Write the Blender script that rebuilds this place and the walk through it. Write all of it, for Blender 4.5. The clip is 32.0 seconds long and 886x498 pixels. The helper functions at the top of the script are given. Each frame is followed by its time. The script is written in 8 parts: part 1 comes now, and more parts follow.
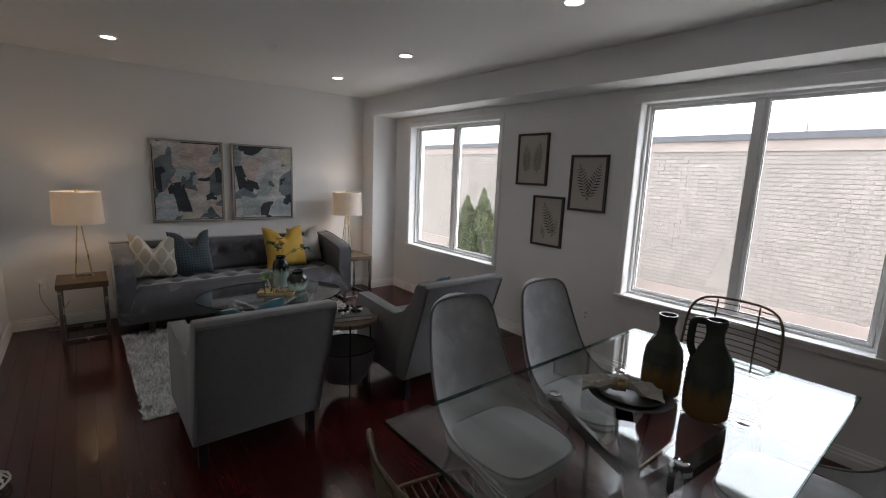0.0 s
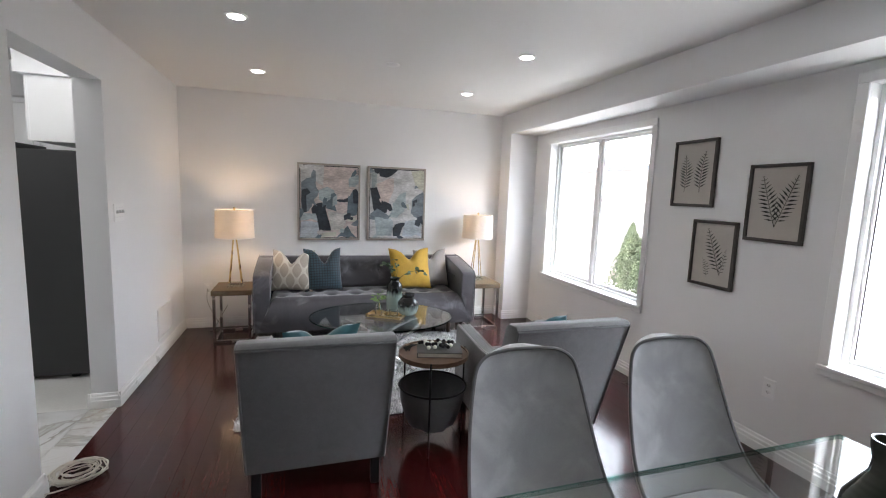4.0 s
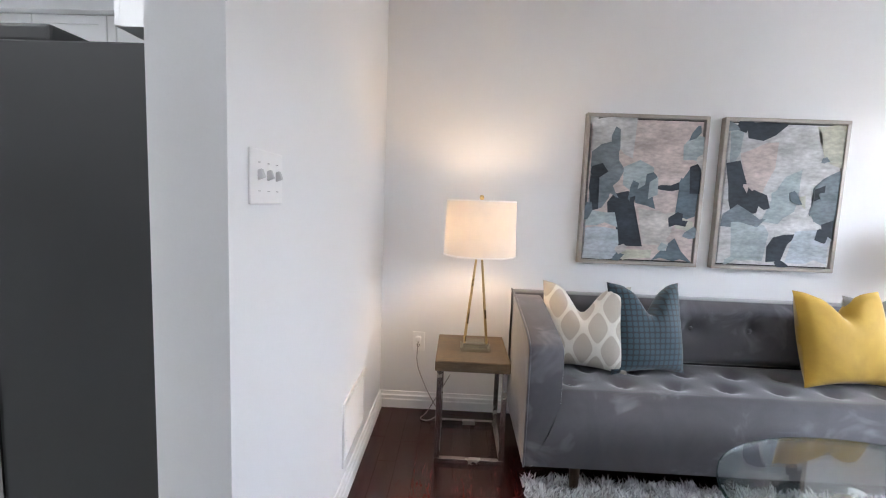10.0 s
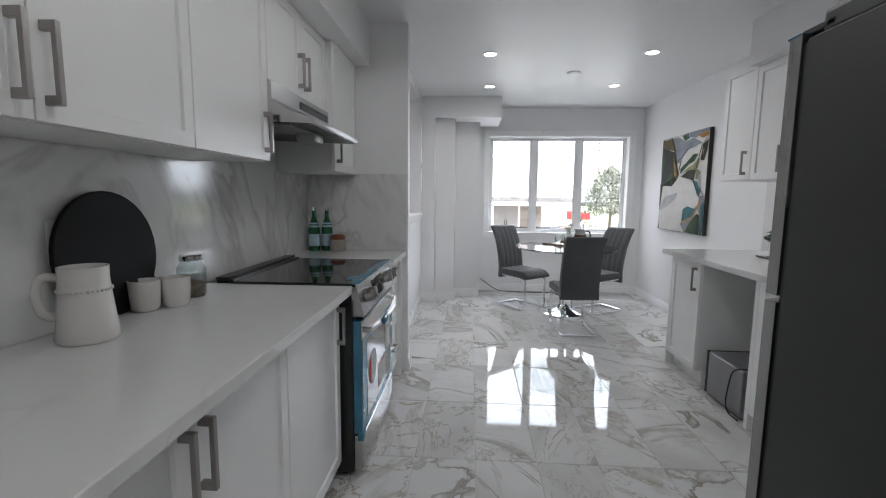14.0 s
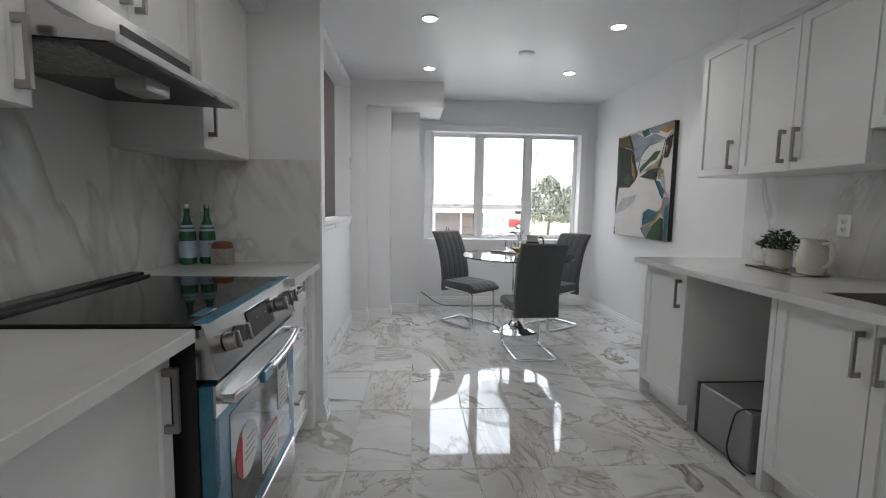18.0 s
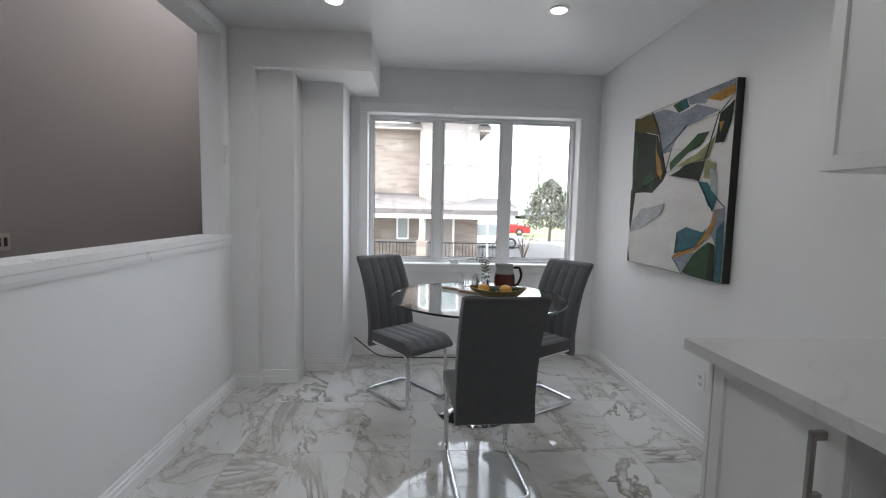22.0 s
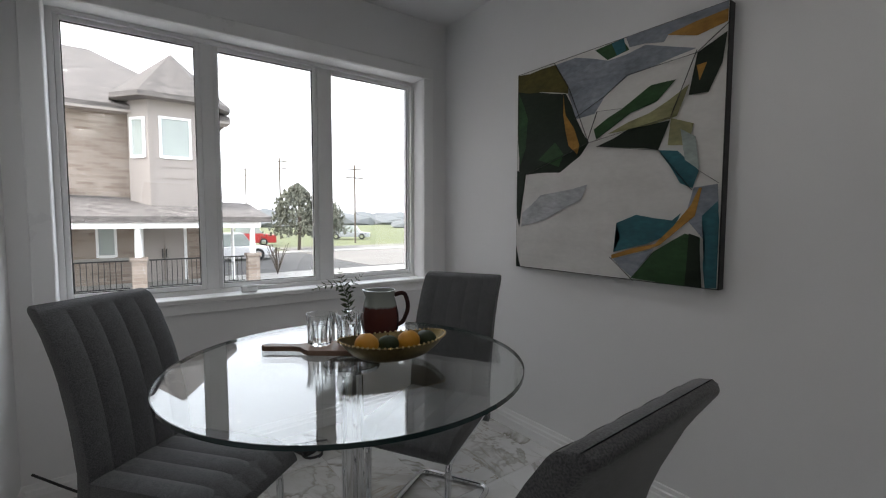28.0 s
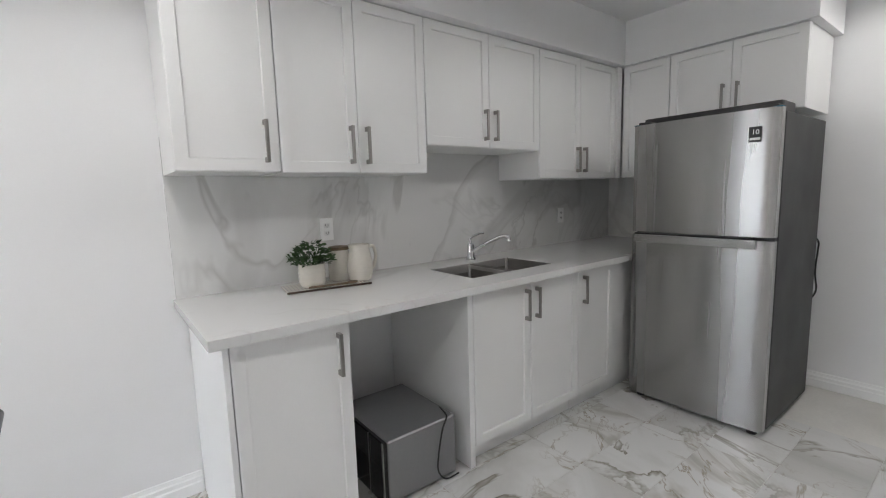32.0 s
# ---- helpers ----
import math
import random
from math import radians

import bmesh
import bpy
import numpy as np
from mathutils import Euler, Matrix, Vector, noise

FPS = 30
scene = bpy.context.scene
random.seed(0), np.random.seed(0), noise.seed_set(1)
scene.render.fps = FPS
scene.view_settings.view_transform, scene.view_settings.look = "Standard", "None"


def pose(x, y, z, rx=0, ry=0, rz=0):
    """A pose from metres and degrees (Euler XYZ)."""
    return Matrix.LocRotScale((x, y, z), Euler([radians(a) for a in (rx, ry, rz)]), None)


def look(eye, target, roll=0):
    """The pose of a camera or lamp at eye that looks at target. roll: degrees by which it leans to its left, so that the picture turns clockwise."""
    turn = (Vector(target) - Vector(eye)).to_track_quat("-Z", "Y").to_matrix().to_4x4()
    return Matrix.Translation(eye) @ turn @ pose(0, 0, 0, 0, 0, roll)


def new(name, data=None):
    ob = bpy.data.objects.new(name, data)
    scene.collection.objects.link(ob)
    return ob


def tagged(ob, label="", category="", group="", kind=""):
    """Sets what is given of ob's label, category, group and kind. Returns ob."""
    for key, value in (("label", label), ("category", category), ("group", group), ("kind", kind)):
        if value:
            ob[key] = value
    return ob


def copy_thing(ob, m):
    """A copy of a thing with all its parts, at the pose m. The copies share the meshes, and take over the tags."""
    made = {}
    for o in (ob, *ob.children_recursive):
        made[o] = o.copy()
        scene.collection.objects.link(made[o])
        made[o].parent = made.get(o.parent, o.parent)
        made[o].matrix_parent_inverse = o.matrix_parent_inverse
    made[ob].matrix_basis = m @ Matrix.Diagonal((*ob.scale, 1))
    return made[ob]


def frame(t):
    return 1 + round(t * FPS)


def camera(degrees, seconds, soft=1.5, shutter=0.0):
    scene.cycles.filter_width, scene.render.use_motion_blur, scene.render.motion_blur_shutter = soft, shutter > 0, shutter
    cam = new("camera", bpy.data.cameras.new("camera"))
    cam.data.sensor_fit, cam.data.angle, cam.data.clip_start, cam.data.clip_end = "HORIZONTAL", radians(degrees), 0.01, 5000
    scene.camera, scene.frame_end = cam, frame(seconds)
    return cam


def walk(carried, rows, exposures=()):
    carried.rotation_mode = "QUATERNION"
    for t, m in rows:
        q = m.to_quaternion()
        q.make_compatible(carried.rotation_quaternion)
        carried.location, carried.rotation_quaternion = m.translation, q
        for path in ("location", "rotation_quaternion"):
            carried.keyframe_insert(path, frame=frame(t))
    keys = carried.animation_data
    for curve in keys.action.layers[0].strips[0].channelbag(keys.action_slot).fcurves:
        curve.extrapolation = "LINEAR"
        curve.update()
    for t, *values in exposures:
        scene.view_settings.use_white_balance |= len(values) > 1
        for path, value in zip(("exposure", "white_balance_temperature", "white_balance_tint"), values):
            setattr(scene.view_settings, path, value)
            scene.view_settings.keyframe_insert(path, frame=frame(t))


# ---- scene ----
SKY, POT = 0.15, 0.4
cam = camera(89.8, 32.0, soft=1.1)
PATH = [
    (0, (-0.097, -0.632, 1.527), (1.151, 0.894, 1.19), 2.3),
    (0.5, (-0.093, -0.658, 1.557), (1.12, 0.905, 1.265), 2.2),
    (1, (-0.1, -0.634, 1.535), (1.084, 0.958, 1.276), 2.2),
    (1.5, (-0.022, -0.609, 1.519), (1.104, 1.025, 1.267), 2.1),
    (2, (0.088, -0.555, 1.504), (1.142, 1.126, 1.252), 2.1),
    (2.5, (0.194, -0.507, 1.494), (1.159, 1.227, 1.248), 2.0),
    (3, (0.284, -0.479, 1.483), (1.153, 1.306, 1.24), 2.0),
    (3.5, (0.405, -0.47, 1.483), (1.145, 1.373, 1.239), 2.0),
    (4, (0.5, -0.43, 1.474), (1.099, 1.462, 1.228), 2.1),
    (4.5, (0.533, -0.354, 1.442), (1.02, 1.571, 1.2), 2.2),
    (5.0, (0.50, -0.2, 1.412), (0.94, 1.735, 1.17), 2.2),
    (5.5, (0.42, 0.02, 1.38), (0.845, 1.96, 1.14), 2.2),
    (6.0, (0.34, 0.28, 1.345), (0.765, 2.22, 1.11), 2.2),
    (6.5, (0.277, 0.543, 1.318), (0.7, 2.484, 1.088), 2.2),
    (7, (0.219, 0.797, 1.301), (0.641, 2.739, 1.077), 2.2),
    (7.5, (0.147, 1.027, 1.3), (0.576, 2.969, 1.084), 2.2),
    (8, (0.097, 1.253, 1.272), (0.534, 3.194, 1.066), 2.0),
    (8.5, (0.054, 1.503, 1.263), (0.488, 3.445, 1.065), 1.9),
    (9, (-0.034, 1.691, 1.266), (0.367, 3.641, 1.066), 2.1),
    (9.5, (-0.13, 1.906, 1.254), (0.095, 3.882, 1.045), 2.1),
    (10, (-0.242, 2.054, 1.237), (-0.304, 4.042, 1.025), 2.2),
    (10.5, (-0.32, 2.229, 1.224), (-0.878, 4.134, 0.985), 2.2),
    (10.8, (-0.365, 2.33, 1.199), (-1.271, 4.096, 0.954), 2.2),
    (11, (-0.447, 2.355, 1.209), (-1.552, 4.002, 0.951), 1.9),
    (11.5, (-0.545, 2.39, 1.175), (-2.015, 3.72, 0.92), 1.7),
    (12, (-0.634, 2.481, 1.213), (-2.344, 3.486, 0.952), 1.2),
    (12.5, (-0.642, 2.542, 1.23), (-2.523, 3.172, 0.978), 0.7),
    (13, (-0.642, 2.62, 1.255), (-2.61, 2.882, 1.009), 0.5),
    (13.5, (-0.608, 2.638, 1.287), (-2.592, 2.651, 1.044), 0.6),
    (14, (-0.603, 2.651, 1.307), (-2.584, 2.53, 1.07), 0.6),
    (14.5, (-0.609, 2.657, 1.304), (-2.587, 2.485, 1.074), 0.7),
    (16.5, (-0.861, 2.572, 1.257), (-2.845, 2.437, 1.044), 0.9),
    (17, (-0.964, 2.596, 1.233), (-2.953, 2.558, 1.033), 0.9),
    (17.5, (-1.162, 2.641, 1.221), (-3.151, 2.699, 1.021), 0.9),
    (18, (-1.344, 2.688, 1.235), (-3.329, 2.827, 1.037), 1.0),
    (18.5, (-1.503, 2.74, 1.235), (-3.487, 2.913, 1.043), 1.0),
    (19, (-1.749, 2.796, 1.258), (-3.729, 2.992, 1.062), 1.0),
    (19.5, (-1.932, 2.821, 1.288), (-3.911, 3.037, 1.093), 1.0),
    (20, (-2.152, 2.918, 1.283), (-4.13, 3.137, 1.088), 1.0),
    (20.5, (-2.341, 3.024, 1.296), (-4.32, 3.242, 1.106), 1.1),
    (21, (-2.516, 3.12, 1.29), (-4.497, 3.326, 1.102), 1.0),
    (21.5, (-2.714, 3.232, 1.308), (-4.698, 3.402, 1.122), 1.1),
    (22, (-2.876, 3.317, 1.304), (-4.864, 3.442, 1.124), 1.2),
    (22.5, (-3.062, 3.449, 1.294), (-5.054, 3.486, 1.115), 1.1),
    (23, (-3.195, 3.541, 1.287), (-5.185, 3.458, 1.107), 1.2),
    (23.5, (-3.38, 3.579, 1.258), (-5.368, 3.439, 1.083), 1.4),
    (24, (-3.576, 3.613, 1.231), (-5.562, 3.441, 1.065), 1.9),
    (24.5, (-3.703, 3.533, 1.245), (-5.689, 3.387, 1.061), 1.5),
    (26.5, (-4.183, 3.117, 1.21), (-6.152, 3.436, 1.063), 1.4),
    (27, (-4.266, 3.089, 1.185), (-6.19, 3.615, 1.04), 1.0),
    (27.5, (-4.348, 3.095, 1.188), (-6.172, 3.903, 1.05), 0.7),
    (28, (-4.323, 3.125, 1.208), (-5.937, 4.298, 1.075), 0.1),
    (28.5, (-4.333, 3.126, 1.194), (-5.555, 4.702, 1.047), -0.8),
    (29, (-4.333, 3.141, 1.172), (-5.001, 5.02, 1.022), -1.2),
    (29.5, (-4.339, 3.048, 1.173), (-4.393, 5.039, 0.99), -1.5),
    (30.5, (-4.365, 2.809, 1.221), (-3.579, 4.633, 0.987), -2.1),
    (31, (-4.404, 2.751, 1.266), (-3.381, 4.451, 1.02), -2.0),
    (32, (-4.437, 2.712, 1.338), (-3.223, 4.281, 1.084), -1.7),
]
EV = 3.25
EXPOSURE = [
    (0, -0.55, 6600), (1, -0.3, 6600), (2, 0.1, 6550), (3, 0.55, 6450), (4.5, 0.9, 6350), (7, 0.45, 6250), (8, 0.55, 6200), (9, 1.1, 6100), (10.5, 1.38, 6000), (11.5, 1.1, 5950), (12.5, 0.6, 6100),
    (13.5, 0.22, 6250), (14.5, 0.15, 6400), (17, 0.0, 6500), (19, -0.12, 6500), (21, -0.38, 6450), (24, -0.5, 6450), (27, -1.25, 6600), (28, -1.25, 6650), (29, -1.05, 6650), (30, 0.3, 6550), (31, 0.6, 6550), (32, 0.72, 6550),
]
walk(cam, [(t, look(eye, target, roll)) for t, eye, target, roll in PATH], [(t, EV + e, k, 10) for t, e, k in EXPOSURE])

# ---- daylight: a white overcast sky and a broad weak sun ----
world = bpy.data.worlds.new("overcast")
scene.world = world
world.use_nodes = True
wn, wl = world.node_tree.nodes, world.node_tree.links
sky = wn.new("ShaderNodeTexSky")
sky.sky_type = "NISHITA"
sky.sun_disc = False
sky.sun_elevation, sky.sun_rotation = radians(53), radians(180)
sky.air_density, sky.dust_density, sky.ozone_density = 1.0, 6.0, 1.0
grey = wn.new("ShaderNodeRGBToBW")
cloud = wn.new("ShaderNodeMixRGB")
cloud.inputs[0].default_value = 0.55
wl.new(sky.outputs[0], grey.inputs[0])
wl.new(sky.outputs[0], cloud.inputs[1])
wl.new(grey.outputs[0], cloud.inputs[2])
deck = wn.new("ShaderNodeMixRGB")
deck.inputs[0].default_value = 0.6
deck.inputs[2].default_value = (7.4, 7.8, 8.5, 1)
wl.new(cloud.outputs[0], deck.inputs[1])
wl.new(deck.outputs[0], wn["Background"].inputs[0])
wn["Background"].inputs[1].default_value = SKY
sun = new("sun", bpy.data.lights.new("sun", "SUN"))
sun.data.energy, sun.data.angle, sun.data.color = 0.5, radians(25), (1.0, 0.97, 0.93)
sun.matrix_world = look((0, 0, 30), (0, 15, 10))


def lamp(name, kind, power, colour, m, **settings):
    ob = new(name, bpy.data.lights.new(name, kind))
    ob.data.energy, ob.data.color = power, colour
    ob.matrix_world = m
    if kind == "SPOT":
        ob.data.spot_size, ob.data.spot_blend = radians(settings["angle"]), settings["blend"]
    if kind in ("SPOT", "POINT"):
        ob.data.shadow_soft_size = settings["radius"]
    return ob


LIVING_H, KITCHEN_H = 2.42, 2.485
POTS_LIVING = [(0.145, 3.66), (1.975, 3.66), (0.145, 2.43), (1.955, 2.43), (0.145, 0.88), (1.94, 0.88), (0.145, -0.8), (1.94, -0.8)]
# the last two kitchen lamps are unseen, added to brighten pier and cabinets
POTS_FILLS_KITCHEN = [(-4.48, 2.79), (-4.47, 4.10), (-5.58, 2.83), (-5.56, 4.14), (-2.6, 3.0), (-1.3, 2.75)]
for px, py in POTS_LIVING:
    lamp("pot_light_beam", "SPOT", POT, (1.0, 0.9, 0.78), pose(px, py, LIVING_H - 0.03), angle=120, blend=0.7, radius=0.05)
for px, py in POTS_FILLS_KITCHEN:
    east_fill = px > -3
    lamp("pot_light_beam", "SPOT", POT * (3.4 if east_fill else 2.6), (1.0, 0.99, 0.98), pose(px, py, KITCHEN_H - 0.03), angle=172 if east_fill else 150, blend=0.25 if east_fill else 0.6, radius=0.14 if east_fill else 0.06)
LAMPS = [(-0.13, 4.232), (2.405, 4.30)]
for lx, ly in LAMPS:
    lamp("lamp_bulb", "POINT", 0.21 if lx < 1 else 0.11, (1.0, 0.68, 0.42), pose(lx, ly, 1.13), radius=0.04)


# ---- materials ----
def nodes_of(name):
    m = bpy.data.materials.new(name)
    m.use_nodes = True
    n, l = m.node_tree.nodes, m.node_tree.links
    return m, n, l, n["Principled BSDF"]


def coords(n, l, scale=(1, 1, 1), shuffle=False, slant=None):
    tc = n.new("ShaderNodeTexCoord")
    mp = n.new("ShaderNodeMapping")
    mp.inputs["Scale"].default_value = scale
    l.new(tc.outputs["Object"], mp.inputs["Vector"])
    if slant:
        mp.vector_type = "TEXTURE"
        mp.inputs["Rotation"].default_value = tuple(radians(a) for a in slant)
        mp.inputs["Scale"].default_value = tuple(1 / k for k in scale)
    if shuffle:
        oi = n.new("ShaderNodeObjectInfo")
        mul = n.new("ShaderNodeVectorMath")
        mul.operation = "MULTIPLY"
        mul.inputs[1].default_value = (37.0, 53.0, 29.0)
        l.new(oi.outputs["Random"], mul.inputs[0])
        l.new(mul.outputs[0], mp.inputs["Location"])
        if slant:
            swing = n.new("ShaderNodeMapRange")
            swing.inputs["To Min"].default_value, swing.inputs["To Max"].default_value = radians(slant[2] - 45), radians(slant[2] + 45)
            turned = n.new("ShaderNodeCombineXYZ")
            l.new(oi.outputs["Random"], swing.inputs["Value"])
            l.new(swing.outputs[0], turned.inputs[2])
            l.new(turned.outputs[0], mp.inputs["Rotation"])
    return mp.outputs[0]


def noise_tex(n, l, vec, scale, detail=4.0, rough=0.55, distortion=0.0):
    t = n.new("ShaderNodeTexNoise")
    t.inputs["Scale"].default_value, t.inputs["Detail"].default_value = scale, detail
    t.inputs["Roughness"].default_value, t.inputs["Distortion"].default_value = rough, distortion
    l.new(vec, t.inputs["Vector"])
    return t.outputs["Fac"]


def ramp(n, l, fac, *stops):
    r = n.new("ShaderNodeValToRGB")
    e = r.color_ramp.elements
    while len(e) < len(stops):
        e.new(0.5)
    for i, (p, c) in enumerate(stops):
        e[i].position, e[i].color = p, (*c, 1.0) if len(c) == 3 else c
    l.new(fac, r.inputs[0])
    return r.outputs[0]


def blend(n, l, a, b, fac, kind="MIX"):
    m = n.new("ShaderNodeMixRGB")
    m.blend_type = kind
    for s, v in ((0, fac), (1, a), (2, b)):
        if isinstance(v, (int, float)):
            m.inputs[s].default_value = v
        elif isinstance(v, tuple):
            m.inputs[s].default_value = (*v, 1.0)
        else:
            l.new(v, m.inputs[s])
    return m.outputs[0]


def bump(n, l, b, height, strength, distance=0.01):
    k = n.new("ShaderNodeBump")
    k.inputs["Strength"].default_value, k.inputs["Distance"].default_value = strength, distance
    l.new(height, k.inputs["Height"])
    l.new(k.outputs[0], b.inputs["Normal"])


def surface(name, colour, rough=0.5, metal=0.0, var=0.08, coarse=3.0, fine=60.0, relief=0.15, depth=0.002, sheen=0.0, coat=0.0, stretch=(1, 1, 1), shuffle=False, spec=0.5):
    """A material with coarse stains, a fine grain and relief."""
    m, n, l, b = nodes_of(name)
    v = coords(n, l, stretch, shuffle)
    big, small = noise_tex(n, l, v, coarse), noise_tex(n, l, v, fine, 3.0)
    lo = tuple(max(0, c * (1 - var)) for c in colour)
    hi = tuple(min(1, c * (1 + var)) for c in colour)
    c1 = ramp(n, l, big, (0.3, lo), (0.7, hi))
    c2 = ramp(n, l, small, (0.3, (1 - var,) * 3), (0.7, (1.0,) * 3))
    l.new(blend(n, l, c1, c2, 1.0, "MULTIPLY"), b.inputs["Base Color"])
    b.inputs["Metallic"].default_value = metal
    r = ramp(n, l, big, (0.3, (rough * 0.88,) * 3), (0.7, (min(1, rough * 1.12),) * 3))
    l.new(r, b.inputs["Roughness"])
    b.inputs["Sheen Weight"].default_value = sheen
    b.inputs["Coat Weight"].default_value = coat
    b.inputs["Specular IOR Level"].default_value = spec
    if relief:
        bump(n, l, b, small, relief, depth)
    return m


def velvet(name, colour, pale=1.9, nap=0.4):
    """Napped cloth: brushed patches lie lighter and darker."""
    m, n, l, b = nodes_of(name)
    v = coords(n, l)
    patch = noise_tex(n, l, v, 5.0, 3.0, 0.6, 0.8)
    weave = noise_tex(n, l, v, 420.0, 2.0)
    c = ramp(n, l, patch, (0.35, tuple(x * 0.86 for x in colour)), (0.55, colour), (0.72, tuple(min(1, x * pale * 0.75) for x in colour)))
    l.new(blend(n, l, c, ramp(n, l, weave, (0.3, (0.8,) * 3), (0.7, (1,) * 3)), 1.0, "MULTIPLY"), b.inputs["Base Color"])
    b.inputs["Roughness"].default_value = 0.75
    b.inputs["Sheen Weight"].default_value, b.inputs["Sheen Roughness"].default_value = nap, 0.3
    bump(n, l, b, weave, 0.2, 0.001)
    return m


def weave(name, dark, light, scale=260.0, rough=0.95):
    """Coarse woven cloth with a two-tone yarn."""
    m, n, l, b = nodes_of(name)
    v = coords(n, l)
    yarn, slub = noise_tex(n, l, v, scale, 2.0), noise_tex(n, l, v, 28.0, 4.0)
    c = ramp(n, l, yarn, (0.36, dark), (0.64, light))
    l.new(blend(n, l, c, ramp(n, l, slub, (0.3, (0.86,) * 3), (0.7, (1,) * 3)), 1.0, "MULTIPLY"), b.inputs["Base Color"])
    b.inputs["Roughness"].default_value, b.inputs["Sheen Weight"].default_value = rough, 0.25
    bump(n, l, b, yarn, 0.45, 0.0015)
    return m


def wood(name, dark, light, rough=0.4, stretch=(1, 12, 12), shuffle=False, coat=0.0):
    m, n, l, b = nodes_of(name)
    v = coords(n, l, stretch, shuffle)
    ring, pore = noise_tex(n, l, v, 3.0, 5.0, 0.6, 1.5), noise_tex(n, l, v, 24.0, 3.0)
    c = ramp(n, l, ring, (0.3, dark), (0.7, light))
    c = blend(n, l, c, ramp(n, l, pore, (0.35, (0.75,) * 3), (0.6, (1,) * 3)), 1.0, "MULTIPLY")
    if shuffle:
        oi = n.new("ShaderNodeObjectInfo")
        c = blend(n, l, c, ramp(n, l, oi.outputs["Random"], (0.0, (0.72,) * 3), (1.0, (1.15,) * 3)), 1.0, "MULTIPLY")
    l.new(c, b.inputs["Base Color"])
    l.new(ramp(n, l, ring, (0.3, (rough * 0.8,) * 3), (0.7, (rough * 1.2,) * 3)), b.inputs["Roughness"])
    b.inputs["Coat Weight"].default_value = coat
    bump(n, l, b, pore, 0.08, 0.001)
    return m


def marble(name, base, vein, veil, rough, scale, width=0.02, shuffle=False, stretch=(1, 1, 1), second=None, detail=6.0, slant=None, feather=None):
    """Polished stone: broad cloudy veils and thin broken veins."""
    m, n, l, b = nodes_of(name)
    v = coords(n, l, stretch, shuffle, slant)
    cloudy = noise_tex(n, l, v, scale * 0.9, 5.0, 0.6, 1.2)
    warp = noise_tex(n, l, v, scale, detail, 0.6, 0.25 * detail + 0.1)
    warp2 = noise_tex(n, l, v, scale * 2.1, detail - 1, 0.65, 0.35 * detail + 0.1)
    breakup = noise_tex(n, l, v, scale * 1.7, 2.0)
    z, o = (0.0,) * 3, (1.0,) * 3
    line = ramp(n, l, warp, (0.5 - width * 1.6, z), (0.5, o), (0.5 + width * 0.5, z))
    line2 = ramp(n, l, warp2, (0.5 - width, z), (0.5, o), (0.5 + width * 0.8, z))
    gate = ramp(n, l, breakup, (0.42, z), (0.6, o))
    c = blend(n, l, base, veil, ramp(n, l, cloudy, (0.48, z), (0.75, o)))
    if feather:
        halo = ramp(n, l, warp, (0.42, z), (0.495, (0.6,) * 3), (0.55, z))
        c = blend(n, l, c, feather, blend(n, l, halo, ramp(n, l, breakup, (0.46, z), (0.62, o)), 1.0, "MULTIPLY"))
    c = blend(n, l, c, second or vein, blend(n, l, line2, gate, 1.0, "MULTIPLY"))
    gate2 = ramp(n, l, breakup, (0.3, o), (0.62, (0.12,) * 3))
    c = blend(n, l, c, vein, blend(n, l, line, gate2, 1.0, "MULTIPLY"))
    l.new(c, b.inputs["Base Color"])
    b.inputs["Roughness"].default_value = rough
    return m


def glass(name, tint, ior=1.45, gloss_rough=0.0):
    """Sheet glass: clear, with a mirror gloss that grows to the edge of sight."""
    m = bpy.data.materials.new(name)
    m.use_nodes = True
    n, l = m.node_tree.nodes, m.node_tree.links
    n.remove(n["Principled BSDF"])
    clear, gloss, lw, mix = n.new("ShaderNodeBsdfTransparent"), n.new("ShaderNodeBsdfGlossy"), n.new("ShaderNodeLayerWeight"), n.new("ShaderNodeMixShader")
    clear.inputs[0].default_value = (*tint, 1)
    gloss.inputs["Roughness"].default_value = gloss_rough
    lw.inputs[0].default_value = 0.5
    f0 = ((ior - 1) / (ior + 1)) ** 2
    rise, fac = n.new("ShaderNodeMath"), n.new("ShaderNodeMath")
    rise.operation, fac.operation = "POWER", "MULTIPLY_ADD"
    rise.inputs[1].default_value = 5.0
    fac.inputs[1].default_value, fac.inputs[2].default_value = 1 - f0, f0
    l.new(lw.outputs["Facing"], rise.inputs[0])
    l.new(rise.outputs[0], fac.inputs[0])
    l.new(fac.outputs[0], mix.inputs[0])
    l.new(clear.outputs[0], mix.inputs[1])
    l.new(gloss.outputs[0], mix.inputs[2])
    l.new(mix.outputs[0], n["Material Output"].inputs[0])
    return m


def crystal(name, tint, ior=1.5):
    """Solid clear glass that bends what is seen through it."""
    m, n, l, b = nodes_of(name)
    b.inputs["Base Color"].default_value = (*tint, 1)
    b.inputs["Transmission Weight"].default_value, b.inputs["IOR"].default_value, b.inputs["Roughness"].default_value = 1.0, ior, 0.01
    return m


def glow(name, colour, strength, base=(0.9, 0.9, 0.9)):
    m, n, l, b = nodes_of(name)
    b.inputs["Base Color"].default_value = (*base, 1)
    b.inputs["Emission Color"].default_value = (*colour, 1)
    b.inputs["Emission Strength"].default_value = strength
    return m


